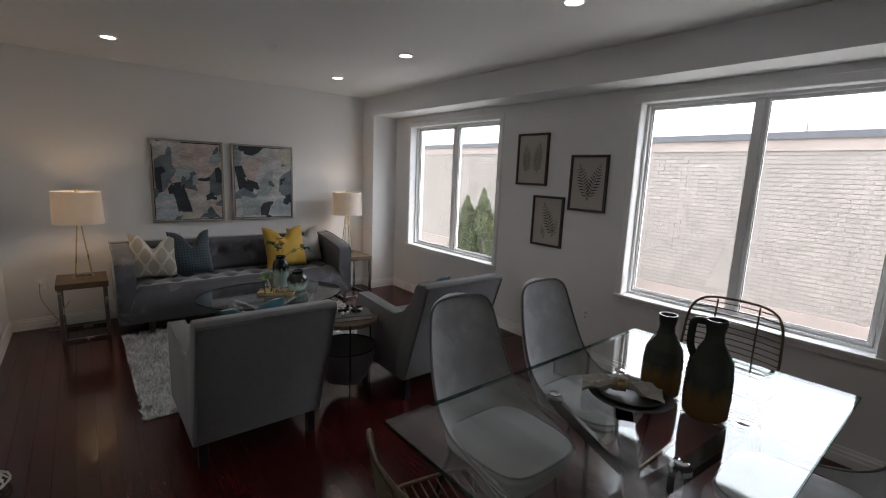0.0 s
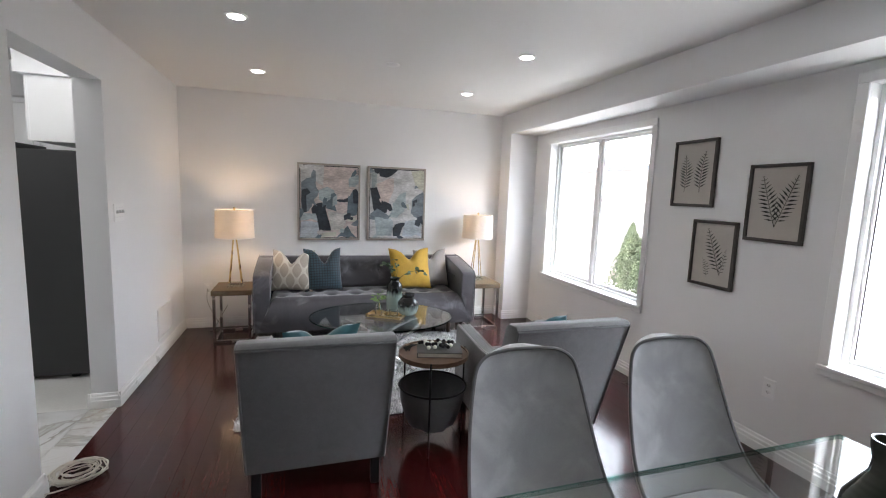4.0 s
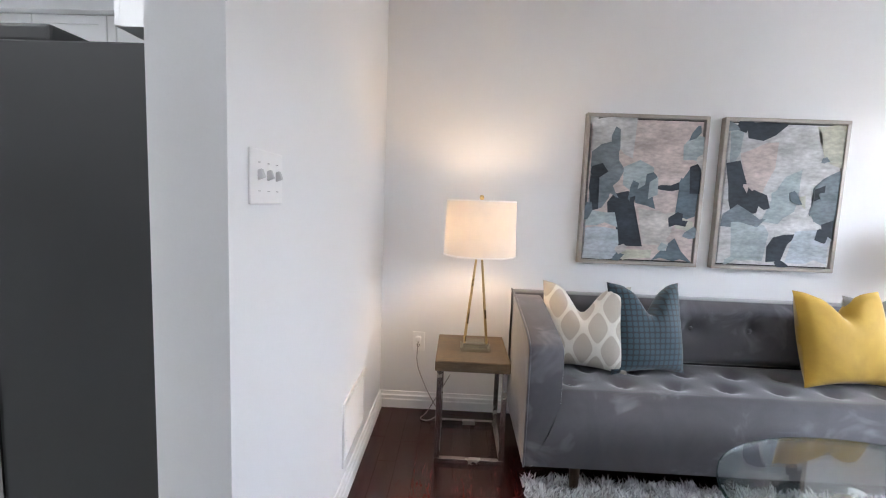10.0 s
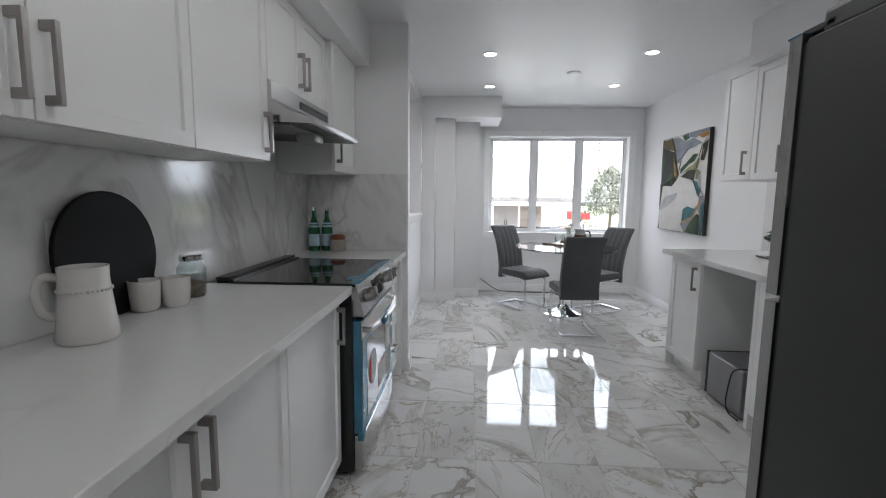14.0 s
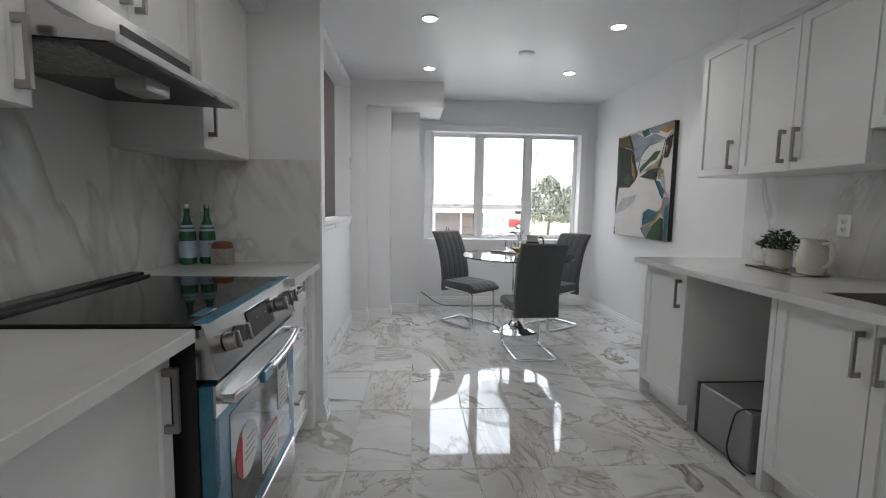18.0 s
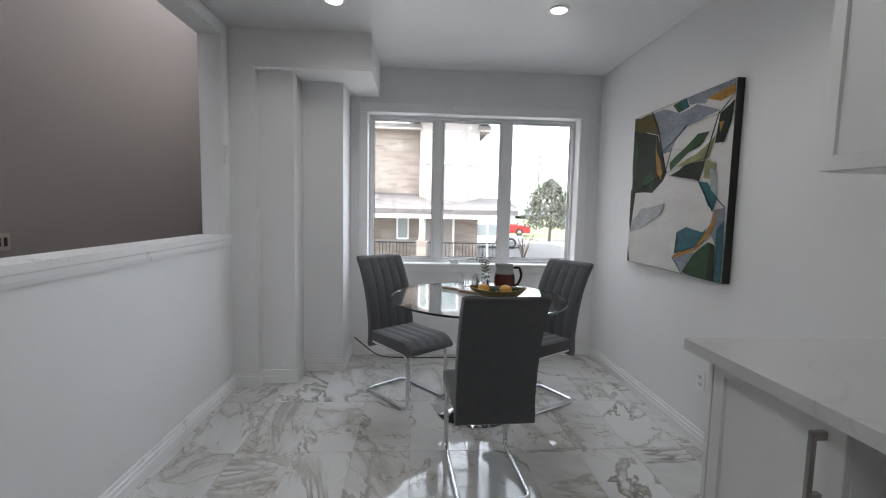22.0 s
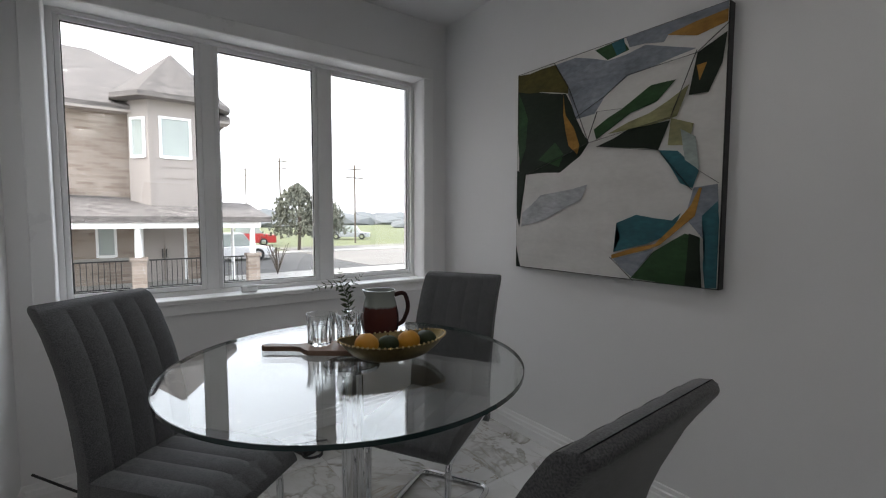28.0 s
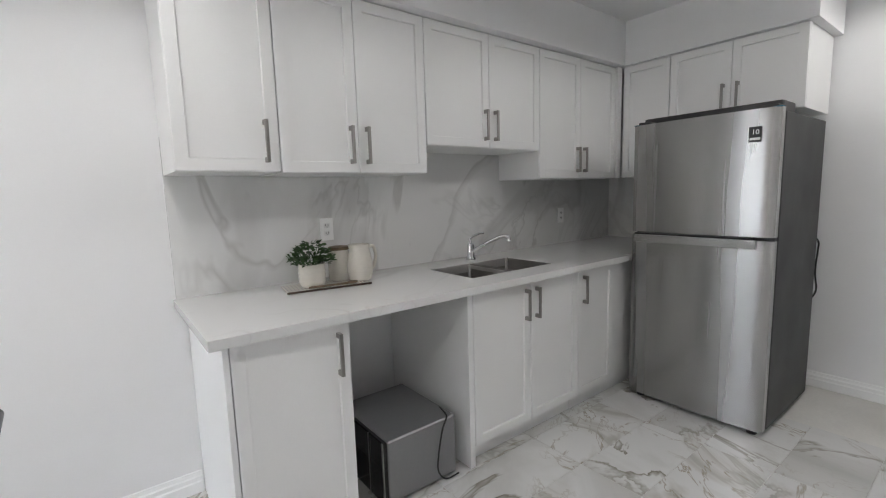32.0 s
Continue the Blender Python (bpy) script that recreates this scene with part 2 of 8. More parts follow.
WALL = surface("white_wall_paint", (0.84, 0.84, 0.845), 0.6, var=0.015, coarse=1.2, fine=220, relief=0.06, depth=0.001)
CEIL = surface("ceiling_paint", (0.82, 0.815, 0.805), 0.7, var=0.015, coarse=1.0, fine=260, relief=0.08, depth=0.001)
KCEIL = surface("satin_ceiling_paint", (0.80, 0.80, 0.805), 0.4, var=0.008, coarse=1.0, fine=200, relief=0.0, depth=0.001)
TRIM = surface("white_trim_paint", (0.88, 0.88, 0.88), 0.3, var=0.015, coarse=4, fine=90, relief=0.04, depth=0.001)
VINYL = surface("white_window_vinyl", (0.80, 0.80, 0.80), 0.4, var=0.03, coarse=3, fine=60, relief=0.03, depth=0.001)
TAUPE = surface("taupe_hall_paint", (0.35, 0.317, 0.297), 0.7, var=0.03, coarse=1.0, fine=200, relief=0.06, depth=0.001)
PLANK = wood("mahogany_plank", (0.034, 0.0055, 0.0055), (0.074, 0.0125, 0.011), 0.17, (3, 26, 26), True, 0.0)
UNDER = surface("dark_subfloor", (0.02, 0.006, 0.005), 0.6)
TILE = marble("polished_marble_tile", (0.66, 0.66, 0.65), (0.185, 0.165, 0.12), (0.44, 0.435, 0.415), 0.04, 0.62, 0.022, True, (1.0, 1.7, 1.0), (0.36, 0.325, 0.27), 5.5, (0, 0, 38), (0.40, 0.375, 0.33))
GROUT = surface("pale_grout", (0.62, 0.61, 0.58), 0.8, var=0.06)
QUARTZ = marble("white_quartz", (0.72, 0.72, 0.715), (0.655, 0.65, 0.645), (0.70, 0.70, 0.695), 0.12, 0.7, 0.006, detail=3.0)
SPLASH = marble("veined_quartz_backsplash", (0.77, 0.77, 0.765), (0.50, 0.495, 0.485), (0.71, 0.71, 0.70), 0.1, 0.6, 0.042, False, (1.15, 1.15, 0.62), (0.56, 0.555, 0.545), 4.5, (25, 38, 0), (0.62, 0.615, 0.605))
CABINET = surface("white_cabinet_lacquer", (0.85, 0.85, 0.845), 0.33, var=0.012, coarse=2, fine=120, relief=0.02, depth=0.001)
NICKEL = surface("brushed_nickel", (0.36, 0.345, 0.33), 0.32, 1.0, var=0.06, coarse=6, fine=200, relief=0.05, depth=0.0005)
CHROME = surface("polished_chrome", (0.72, 0.73, 0.74), 0.06, 1.0, var=0.02, coarse=6, fine=90, relief=0.0)
STEEL = surface("brushed_stainless_steel", (0.37, 0.365, 0.36), 0.26, 1.0, var=0.012, coarse=1.2, fine=30, relief=0.0, stretch=(7, 7, 0.2))
steel_bsdf = STEEL.node_tree.nodes["Principled BSDF"]
steel_bsdf.inputs["Anisotropic"].default_value, steel_bsdf.inputs["Anisotropic Rotation"].default_value = 0.85, 0.25
steel_tangent = STEEL.node_tree.nodes.new("ShaderNodeTangent")
steel_tangent.direction_type, steel_tangent.axis = "RADIAL", "Z"
STEEL.node_tree.links.new(steel_tangent.outputs[0], steel_bsdf.inputs["Tangent"])
STEELH = surface("stainless_steel_trim", (0.52, 0.515, 0.51), 0.2, 1.0, var=0.05, coarse=3, fine=60, relief=0.03, depth=0.0004)
DARKMETAL = surface("dark_grey_painted_steel", (0.048, 0.048, 0.049), 0.5, 0.2, var=0.05, coarse=3, fine=400, relief=0.15, depth=0.0006)
BLACK = surface("black_plastic", (0.012, 0.012, 0.013), 0.35, var=0.1, relief=0.05)
BLACKGLASS = surface("black_ceramic_glass", (0.008, 0.008, 0.009), 0.05, var=0.1, relief=0.0)
PANE = glass("window_glass", (0.97, 0.98, 0.98))
TABLEGLASS = glass("clear_table_glass", (0.955, 0.97, 0.966), 2.0)
GLASSEDGE = glass("green_glass_edge", (0.10, 0.22, 0.20), 1.5)
PALEEDGE = glass("pale_green_glass_edge", (0.42, 0.62, 0.58), 1.5)
SOFA = velvet("slate_grey_velvet", (0.092, 0.089, 0.101), 2.7, 0.8)
CHAIRVELVET = velvet("silver_grey_velvet", (0.37, 0.375, 0.385), 1.7, 0.9)
TWEED = weave("grey_tweed", (0.10, 0.10, 0.105), (0.24, 0.24, 0.245), 420.0)
DINECLOTH = weave("charcoal_woven_cloth", (0.06, 0.062, 0.067), (0.135, 0.138, 0.145), 320)
LIGHTWOOD = wood("weathered_oak", (0.10, 0.068, 0.038), (0.20, 0.14, 0.085), 0.55, (1.5, 10, 10))
DARKWOOD = wood("dark_walnut", (0.03, 0.017, 0.010), (0.07, 0.04, 0.022), 0.4, (8, 8, 1))
BRASS = surface("satin_brass", (0.62, 0.47, 0.24), 0.28, 1.0, var=0.06, coarse=8, fine=120, relief=0.03, depth=0.0004)
STICKER = surface("white_sticker_paper", (0.75, 0.75, 0.75), 0.6, var=0.03, relief=0.03)
BLUEFILM = surface("blue_protective_film", (0.05, 0.19, 0.285), 0.25, var=0.12, coarse=12, fine=60, relief=0.2, depth=0.001)
PAPERGREY = surface("grey_print", (0.25, 0.25, 0.26), 0.7, var=0.05, relief=0.0)
POTDISC = glow("pot_light_diffuser", (1.0, 0.96, 0.9), 3.0)


# ---- building blocks ----
def part(name, bm, material, parent=None, label="", smooth=False):
    """Links a bmesh as one mesh object under a thing or a part."""
    me = bpy.data.meshes.new(name)
    bm.to_mesh(me)
    bm.free()
    me.materials.append(material)
    if smooth:
        me.polygons.foreach_set("use_smooth", [True] * len(me.polygons))
        me.set_sharp_from_angle(angle=radians(42))
    ob = new(name, me)
    ob.parent = parent
    if label:
        ob["label"] = label
    return ob


def thing(name, label, category, x=0, y=0, z=0, turn=0, group="", kind=""):
    ob = new(name)
    ob.empty_display_size = 0.05
    ob.matrix_basis = pose(x, y, z, 0, 0, turn)
    return tagged(ob, label, category, group, kind)


def joined(*bms):
    out = bmesh.new()
    for b in bms:
        me = bpy.data.meshes.new("join")
        b.to_mesh(me)
        out.from_mesh(me)
        bpy.data.meshes.remove(me)
        b.free()
    return out


def box(x0, x1, y0, y1, z0, z1, bevel=0.0, segments=1):
    bm = bmesh.new()
    bmesh.ops.create_cube(bm, size=1.0, matrix=Matrix.LocRotScale(((x0 + x1) / 2, (y0 + y1) / 2, (z0 + z1) / 2), None, (abs(x1 - x0), abs(y1 - y0), abs(z1 - z0))))
    if bevel:
        bmesh.ops.bevel(bm, geom=bm.edges[:], offset=bevel, segments=segments, profile=0.6, affect="EDGES")
    return bm


def moved(bm, m):
    bmesh.ops.transform(bm, matrix=m, verts=bm.verts[:])
    return bm


def lathe(profile, n=28, cx=0.0, cy=0.0, z=0.0):
    """A turned shape from (radius, height) pairs."""
    bm = bmesh.new()
    rings = []
    for r, h in profile:
        if r < 1e-5:
            rings.append([bm.verts.new((cx, cy, z + h))])
        else:
            rings.append([bm.verts.new((cx + r * math.cos(2 * math.pi * i / n), cy + r * math.sin(2 * math.pi * i / n), z + h)) for i in range(n)])
    for a, b in zip(rings, rings[1:]):
        for i in range(n):
            j = (i + 1) % n
            vs = [a[i % len(a)], a[j % len(a)], b[j % len(b)], b[i % len(b)]]
            vs = list(dict.fromkeys(vs))
            if len(vs) > 2:
                bm.faces.new(vs)
    bmesh.ops.recalc_face_normals(bm, faces=bm.faces[:])
    return bm


def tube(points, r, n=8, closed=False, flat=1.0):
    """A round bar along a line of points."""
    pts = [Vector(p) for p in points]
    bm = bmesh.new()
    rings, count = [], len(pts)
    up = None
    for i, p in enumerate(pts):
        a = pts[(i - 1) % count] if closed or i else p
        b = pts[(i + 1) % count] if closed or i < count - 1 else p
        d = (b - a).normalized()
        if up is None:
            up = Vector((0, 0, 1)) if abs(d.z) < 0.9 else Vector((1, 0, 0))
        side = d.cross(up).normalized()
        up = side.cross(d).normalized()
        rings.append([bm.verts.new(p + r * (math.cos(2 * math.pi * k / n) * side + flat * math.sin(2 * math.pi * k / n) * up)) for k in range(n)])
    pairs = list(zip(rings, rings[1:])) + ([(rings[-1], rings[0])] if closed else [])
    for a, b in pairs:
        for k in range(n):
            bm.faces.new((a[k], a[(k + 1) % n], b[(k + 1) % n], b[k]))
    if not closed:
        bm.faces.new(rings[0][::-1])
        bm.faces.new(rings[-1])
    bmesh.ops.recalc_face_normals(bm, faces=bm.faces[:])
    return bm


def rounded(points, radius, steps=5):
    """A line of points with its inner corners rounded."""
    pts = [Vector(p) for p in points]
    out = [pts[0]]
    for a, b, c in zip(pts, pts[1:], pts[2:]):
        u, v = (a - b), (c - b)
        k = min(radius, u.length * 0.49, v.length * 0.49)
        p, q = b + u.normalized() * k, b + v.normalized() * k
        for i in range(steps + 1):
            s = i / steps
            out.append((1 - s) ** 2 * p + 2 * s * (1 - s) * b + s * s * q)
    return out + [pts[-1]]


def slab(outline, axis, a, b, bevel=0.0):
    """A flat outline pushed through from a to b along an axis ('x', 'y' or 'z')."""
    def place(u, v, w):
        return {"x": (w, u, v), "y": (u, w, v), "z": (u, v, w)}[axis]
    bm = bmesh.new()
    lo, hi = [bm.verts.new(place(u, v, a)) for u, v in outline], [bm.verts.new(place(u, v, b)) for u, v in outline]
    bm.faces.new(lo)
    bm.faces.new(hi[::-1])
    for i in range(len(outline)):
        j = (i + 1) % len(outline)
        bm.faces.new((lo[i], hi[i], hi[j], lo[j]))
    bmesh.ops.recalc_face_normals(bm, faces=bm.faces[:])
    if bevel:
        bmesh.ops.bevel(bm, geom=[e for e in bm.edges if e.calc_face_angle(0) > 0.6], offset=bevel, segments=2, profile=0.6, affect="EDGES")
    return bm


def sheet(rows, thickness=0.0, closed_u=False):
    """A surface through a grid of points; with a thickness it becomes a shell."""
    bm = bmesh.new()
    g = [[bm.verts.new(p) for p in row] for row in rows]
    w = len(g[0])
    for a, b in zip(g, g[1:]):
        for i in range(w if closed_u else w - 1):
            j = (i + 1) % w
            bm.faces.new((a[i], a[j], b[j], b[i]))
    bmesh.ops.recalc_face_normals(bm, faces=bm.faces[:])
    if thickness:
        bmesh.ops.solidify(bm, geom=bm.faces[:], thickness=thickness)
        bmesh.ops.recalc_face_normals(bm, faces=bm.faces[:])
    return bm


def setting(name, bm, material, label="", category=""):
    return tagged(part(name, bm, material), label, category, "", "structure")


# ---- the shell of both rooms ----
def boxes(*spans):
    return joined(*[box(*s) for s in spans])


def wall_with_hole(axis, a, b, u0, u1, z0, z1, hole):
    """A wall between a and b on an axis, running u0..u1, with one opening (u0, u1, z0, z1) through it."""
    h0, h1, k0, k1 = hole
    spans = [(u0, h0, z0, z1), (h1, u1, z0, z1), (h0, h1, z0, k0), (h0, h1, k1, z1)]
    return [((a, b, p, q, r, s) if axis == "x" else (p, q, a, b, r, s)) for p, q, r, s in spans if q - p > 1e-4 and s - r > 1e-4]


W1 = (2.508, 4.01, 0.622, 2.065)
W2 = (-0.36, 1.09, 0.65, 2.085)
W3 = (2.90, 4.745, 0.82, 2.112)
setting("wall_north", boxes((-0.67, 3.33, 4.61, 4.79, 0, LIVING_H)), WALL)
for span in wall_with_hole("x", 3.13, 3.33, 1.6, 4.61, 0, LIVING_H, W1) + wall_with_hole("x", 3.13, 3.33, -3.2, 1.6, 0, LIVING_H, W2):
    setting("wall_east", boxes(span), WALL)
for span in ((-0.82, -0.67, -3.2, 1.96, 0, LIVING_H), (-0.82, -0.67, 2.87, 5.11, 0, LIVING_H), (-0.82, -0.67, 1.96, 2.87, 2.085, LIVING_H)):
    setting("wall_west", boxes(span), WALL)
setting("wall_south", boxes((-0.67, 3.33, -3.38, -3.2, 0, LIVING_H)), WALL)
setting("ceiling_living", boxes((-0.82, 3.33, -3.38, 5.11, LIVING_H, LIVING_H + 0.2)), CEIL)
setting("beam", boxes((2.79, 3.13, -3.2, 4.61, 2.188, LIVING_H)), WALL)
setting("column", boxes((2.79, 3.13, 4.35, 4.61, 0, 2.188)), WALL)
setting("wall_kitchen_north", boxes((-6.98, -0.82, 4.93, 5.11, 0, KITCHEN_H)), WALL)
setting("wall_kitchen_south", boxes((-3.88, -0.82, 1.28, 1.46, 0, KITCHEN_H)), WALL)
setting("wall_pier", boxes((-3.88, -3.79, 1.46, 2.2, 0, KITCHEN_H)), WALL)
PASS = (-5.91, -3.98, 1.09, 2.385)
for span in wall_with_hole("y", 1.91, 2.04, -6.05, -3.88, 0, KITCHEN_H, PASS):
    setting("wall_half", boxes(span), WALL)
for span in ((-6.78, -6.05, 1.91, 2.21, 0, KITCHEN_H), (-6.78, -6.13, 2.21, 2.45, 0, 2.235), (-6.78, -6.375, 2.45, 2.755, 0, 2.235)):
    setting("wall_corner", boxes(span), WALL)
setting("bulkhead", boxes((-6.78, -6.05, 2.21, 3.0, 2.235, KITCHEN_H)), WALL)
for span in wall_with_hole("x", -6.98, -6.78, 1.91, 5.11, 0, KITCHEN_H, W3):
    setting("wall_kitchen_west", boxes(span), WALL)
setting("ceiling_kitchen", boxes((-6.98, -0.82, 1.91, 5.11, KITCHEN_H, KITCHEN_H + 0.14), (-3.88, -0.85, 1.28, 1.91, KITCHEN_H, KITCHEN_H + 0.14)), KCEIL)
setting("soffit_south", boxes((-3.79, -0.85, 1.46, 1.93, 2.2, KITCHEN_H)), WALL)
setting("soffit_north", boxes((-3.83, -0.85, 4.5, 4.93, 2.19, KITCHEN_H), (-1.37, -0.85, 3.42, 4.5, 2.19, KITCHEN_H)), WALL)
# unseen roof pieces at 4.6 are added; their gaps set the hall's brightness
for span in ((-11.6, -3.88, 0.4, 0.55, -1, 4.6), (-3.88, -3.7, 0.4, 1.28, -1, 4.6), (-11.75, -11.6, 0.4, 2.1, -1, 4.6), (-11.6, -3.7, 1.95, 2.1, KITCHEN_H + 0.14, 4.6), (-11.6, -6.98, 1.91, 2.1, -1, KITCHEN_H + 0.14), (-11.75, -9.0, 0.4, 2.1, 4.6, 4.7), (-6.6, -4.5, 0.4, 2.1, 4.6, 4.7), (-3.88, -3.7, 1.28, 1.95, 2.625, 4.6)):
    setting("wall_hall", boxes(span), TAUPE)
setting("floor_landing", boxes((-11.6, -3.88, 0.55, 1.91, -0.2, 0.0)), UNDER)
setting("lintel_fill", boxes((-0.82, -0.67, -3.38, 5.11, LIVING_H + 0.2, KITCHEN_H + 0.14)), WALL)


def run_trim(name, x0, y0, x1, y1, nx, ny, profile, material, z=0.0, label=""):
    """A moulding along a straight run; the profile is (out, up) pairs, out along (nx, ny)."""
    bm = bmesh.new()
    ends = []
    for x, y in ((x0, y0), (x1, y1)):
        ends.append([bm.verts.new((x + nx * d, y + ny * d, z + h)) for d, h in profile])
    k = len(profile)
    for i in range(k):
        j = (i + 1) % k
        bm.faces.new((ends[0][i], ends[0][j], ends[1][j], ends[1][i]))
    bm.faces.new(ends[0][::-1])
    bm.faces.new(ends[1])
    bmesh.ops.recalc_face_normals(bm, faces=bm.faces[:])
    return setting(name, bm, material, label)


BASE = [(0, 0), (0.017, 0), (0.017, 0.05), (0.013, 0.056), (0.013, 0.074), (0.008, 0.080), (0.006, 0.098), (0, 0.1)]
for s in [(-0.67, 4.61, 2.79, 4.61, 0, -1), (2.79, 4.61, 2.79, 4.35, -1, 0), (2.774, 4.35, 3.13, 4.35, 0, -1), (3.13, 4.35, 3.13, -3.2, -1, 0),
          (-0.67, 2.854, -0.67, 4.61, 1, 0), (-0.67, -3.2, -0.67, 1.976, 1, 0), (-0.67, -3.2, 3.13, -3.2, 0, 1),
          (-0.838, 2.87, -0.654, 2.87, 0, -1), (-0.82, 1.96, -0.654, 1.96, 0, 1),
          (-6.78, 4.93, -4.17, 4.93, 0, -1), (-6.78, 2.755, -6.78, 4.93, 1, 0), (-6.78, 2.755, -6.359, 2.755, 0, 1), (-6.375, 2.45, -6.375, 2.771, 1, 0),
          (-6.375, 2.45, -6.114, 2.45, 0, 1), (-6.13, 2.21, -6.13, 2.466, 1, 0), (-6.13, 2.21, -6.034, 2.21, 0, 1), (-6.05, 2.04, -6.05, 2.226, 1, 0),
          (-6.05, 2.04, -3.88, 2.04, 0, 1), (-3.88, 2.04, -3.88, 2.216, -1, 0), (-3.896, 2.2, -3.79, 2.2, 0, 1), (-0.82, 2.854, -0.82, 3.6, -1, 0)]:
    run_trim("baseboard", *s, BASE, TRIM)

# the sill and casing of the pass-through
SILL = [(0, 0), (0.012, 0), (0.018, 0.02), (0.018, 0.04), (0.03, 0.048), (0.03, 0.078), (0, 0.078)]
run_trim("trim_sill", -3.96, 2.04, -5.985, 2.04, 0, 1, SILL, TRIM, 1.025)
setting("trim_ledge", boxes((-5.91, -3.98, 1.89, 2.04, 1.09, 1.103)), TRIM)
setting("trim_casing", boxes((-5.985, -5.91, 2.04, 2.058, 1.103, 2.46), (-5.91, -3.9, 2.04, 2.058, 2.385, 2.46)), TRIM)


def window(name, axis_x, inward, hole, panes, label, glass_depth, casing=0.075, sill=0.02):
    """A window in a wall whose inner face lies at axis_x; inward is the way into the room (+1 or -1 along x).
    panes: the stretches along y that hold a sash."""
    y0, y1, z0, z1 = hole
    win = thing(name, label, "window", axis_x, 0, 0, kind="structure")
    o = inward
    c, t = casing, 0.016 * o

    def prism(a, b, ya, yb, za, zb, bevel=0.0):
        return box(min(a, b), max(a, b), ya, yb, za, zb, bevel)
    part("casing_head", prism(0, t, y0 - c, y1 + c, z1, z1 + c, 0.004), TRIM, win)
    part("casing_side", prism(0, t, y0 - c, y0, z0, z1, 0.004), TRIM, win)
    part("casing_side", prism(0, t, y1, y1 + c, z0, z1, 0.004), TRIM, win)
    part("window_sill", prism(-0.02 * o, 0.03 * o, y0 - c, y1 + c, z0 - 0.022, z0 + 0.002, 0.004), TRIM, win)
    part("apron", prism(0, t, y0 - c, y1 + c, z0 - c, z0 - 0.022, 0.003), TRIM, win)
    g = -glass_depth * o
    f0, f1 = g - 0.045 * o, g + 0.045 * o
    part("window_frame", joined(prism(f0, f1, y0, y0 + 0.022, z0, z1), prism(f0, f1, y1 - 0.022, y1, z0, z1), prism(f0, f1, y0 + 0.022, y1 - 0.022, z0, z0 + 0.02), prism(f0, f1, y0 + 0.022, y1 - 0.022, z1 - 0.02, z1)), VINYL, win)
    for i, (a, b) in enumerate(panes):
        if i:
            m = panes[i - 1][1]
            part("mullion", prism(f0, f1 - 0.012 * o, m + 0.024, a - 0.024, z0 + 0.02, z1 - 0.02), VINYL, win)
        za, zb = z0 + 0.045, z1 - 0.04
        s0, s1 = g - 0.02 * o, g + 0.022 * o
        sash = part("sash", joined(prism(s0, s1, a - 0.024, a, za - 0.024, zb + 0.024, 0.003), prism(s0, s1, b, b + 0.024, za - 0.024, zb + 0.024, 0.003), prism(s0, s1, a, b, za - 0.024, za, 0.003), prism(s0, s1, a, b, zb, zb + 0.024, 0.003)), VINYL, win)
        gasket = joined(prism(g + 0.008 * o, g + 0.012 * o, a, b, za, za + 0.004), prism(g + 0.008 * o, g + 0.012 * o, a, b, zb - 0.004, zb), prism(g + 0.008 * o, g + 0.012 * o, a, a + 0.004, za, zb), prism(g + 0.008 * o, g + 0.012 * o, b - 0.004, b, za, zb))
        part("gasket", gasket, BLACK, sash)
        p = part("pane", prism(g - 0.003, g + 0.003, a, b, za, zb), PANE, sash)
        p.visible_shadow = False
    return win


win1 = window("window_1", 3.13, -1, W1, [(2.57, 3.227), (3.325, 3.955)], "white vinyl casement window with two panes", 0.12, 0.055)
win2 = window("window_2", 3.13, -1, W2, [(-0.31, 0.325), (0.405, 1.053)], "white vinyl window with two tall panes", 0.12, 0.055)
win3 = window("window_3", -6.78, 1, W3, [(2.945, 3.46), (3.565, 4.065), (4.18, 4.71)], "white vinyl window with three panes above a dining nook", 0.155)


# ---- kitchen ----
def lettering(text, size, material, parent, m, name="lettering"):
    cu = bpy.data.curves.new("text", "FONT")
    cu.body, cu.size, cu.extrude, cu.align_x, cu.align_y = text, size, 0.0003, "CENTER", "CENTER"
    tmp = new("text", cu)
    me = bpy.data.meshes.new_from_object(tmp.evaluated_get(bpy.context.evaluated_depsgraph_get()))
    bpy.data.objects.remove(tmp)
    me.materials.clear()
    me.materials.append(material)
    ob = new(name, me)
    ob.parent, ob.matrix_basis = parent, m
    return ob


def shaker(w, h, rail=0.062, thick=0.02):
    """A door front, its outer face at y = 0 towards -y, its lower left corner at the origin."""
    bm = box(0, w, 0, thick, 0, h, 0.0015)
    bm.faces.ensure_lookup_table()
    front = max((f for f in bm.faces if f.normal.y < -0.9), key=lambda f: f.calc_area())
    bmesh.ops.inset_region(bm, faces=[front], thickness=rail)
    bmesh.ops.inset_region(bm, faces=[front], thickness=0.004)
    for v in front.verts:
        v.co.y += 0.0095
    return bm


def pull(length=0.165, upright=True):
    """A square bow handle standing off a door towards -y."""
    a = joined(box(-0.0065, 0.0065, -0.036, -0.024, 0, length, 0.0012), box(-0.0065, 0.0065, -0.026, 0, 0, 0.02, 0.001), box(-0.0065, 0.0065, -0.026, 0, length - 0.02, length, 0.001))
    return a if upright else moved(a, Matrix.Rotation(radians(90), 4, "Y") @ Matrix.Translation((0, 0, -length / 2)))


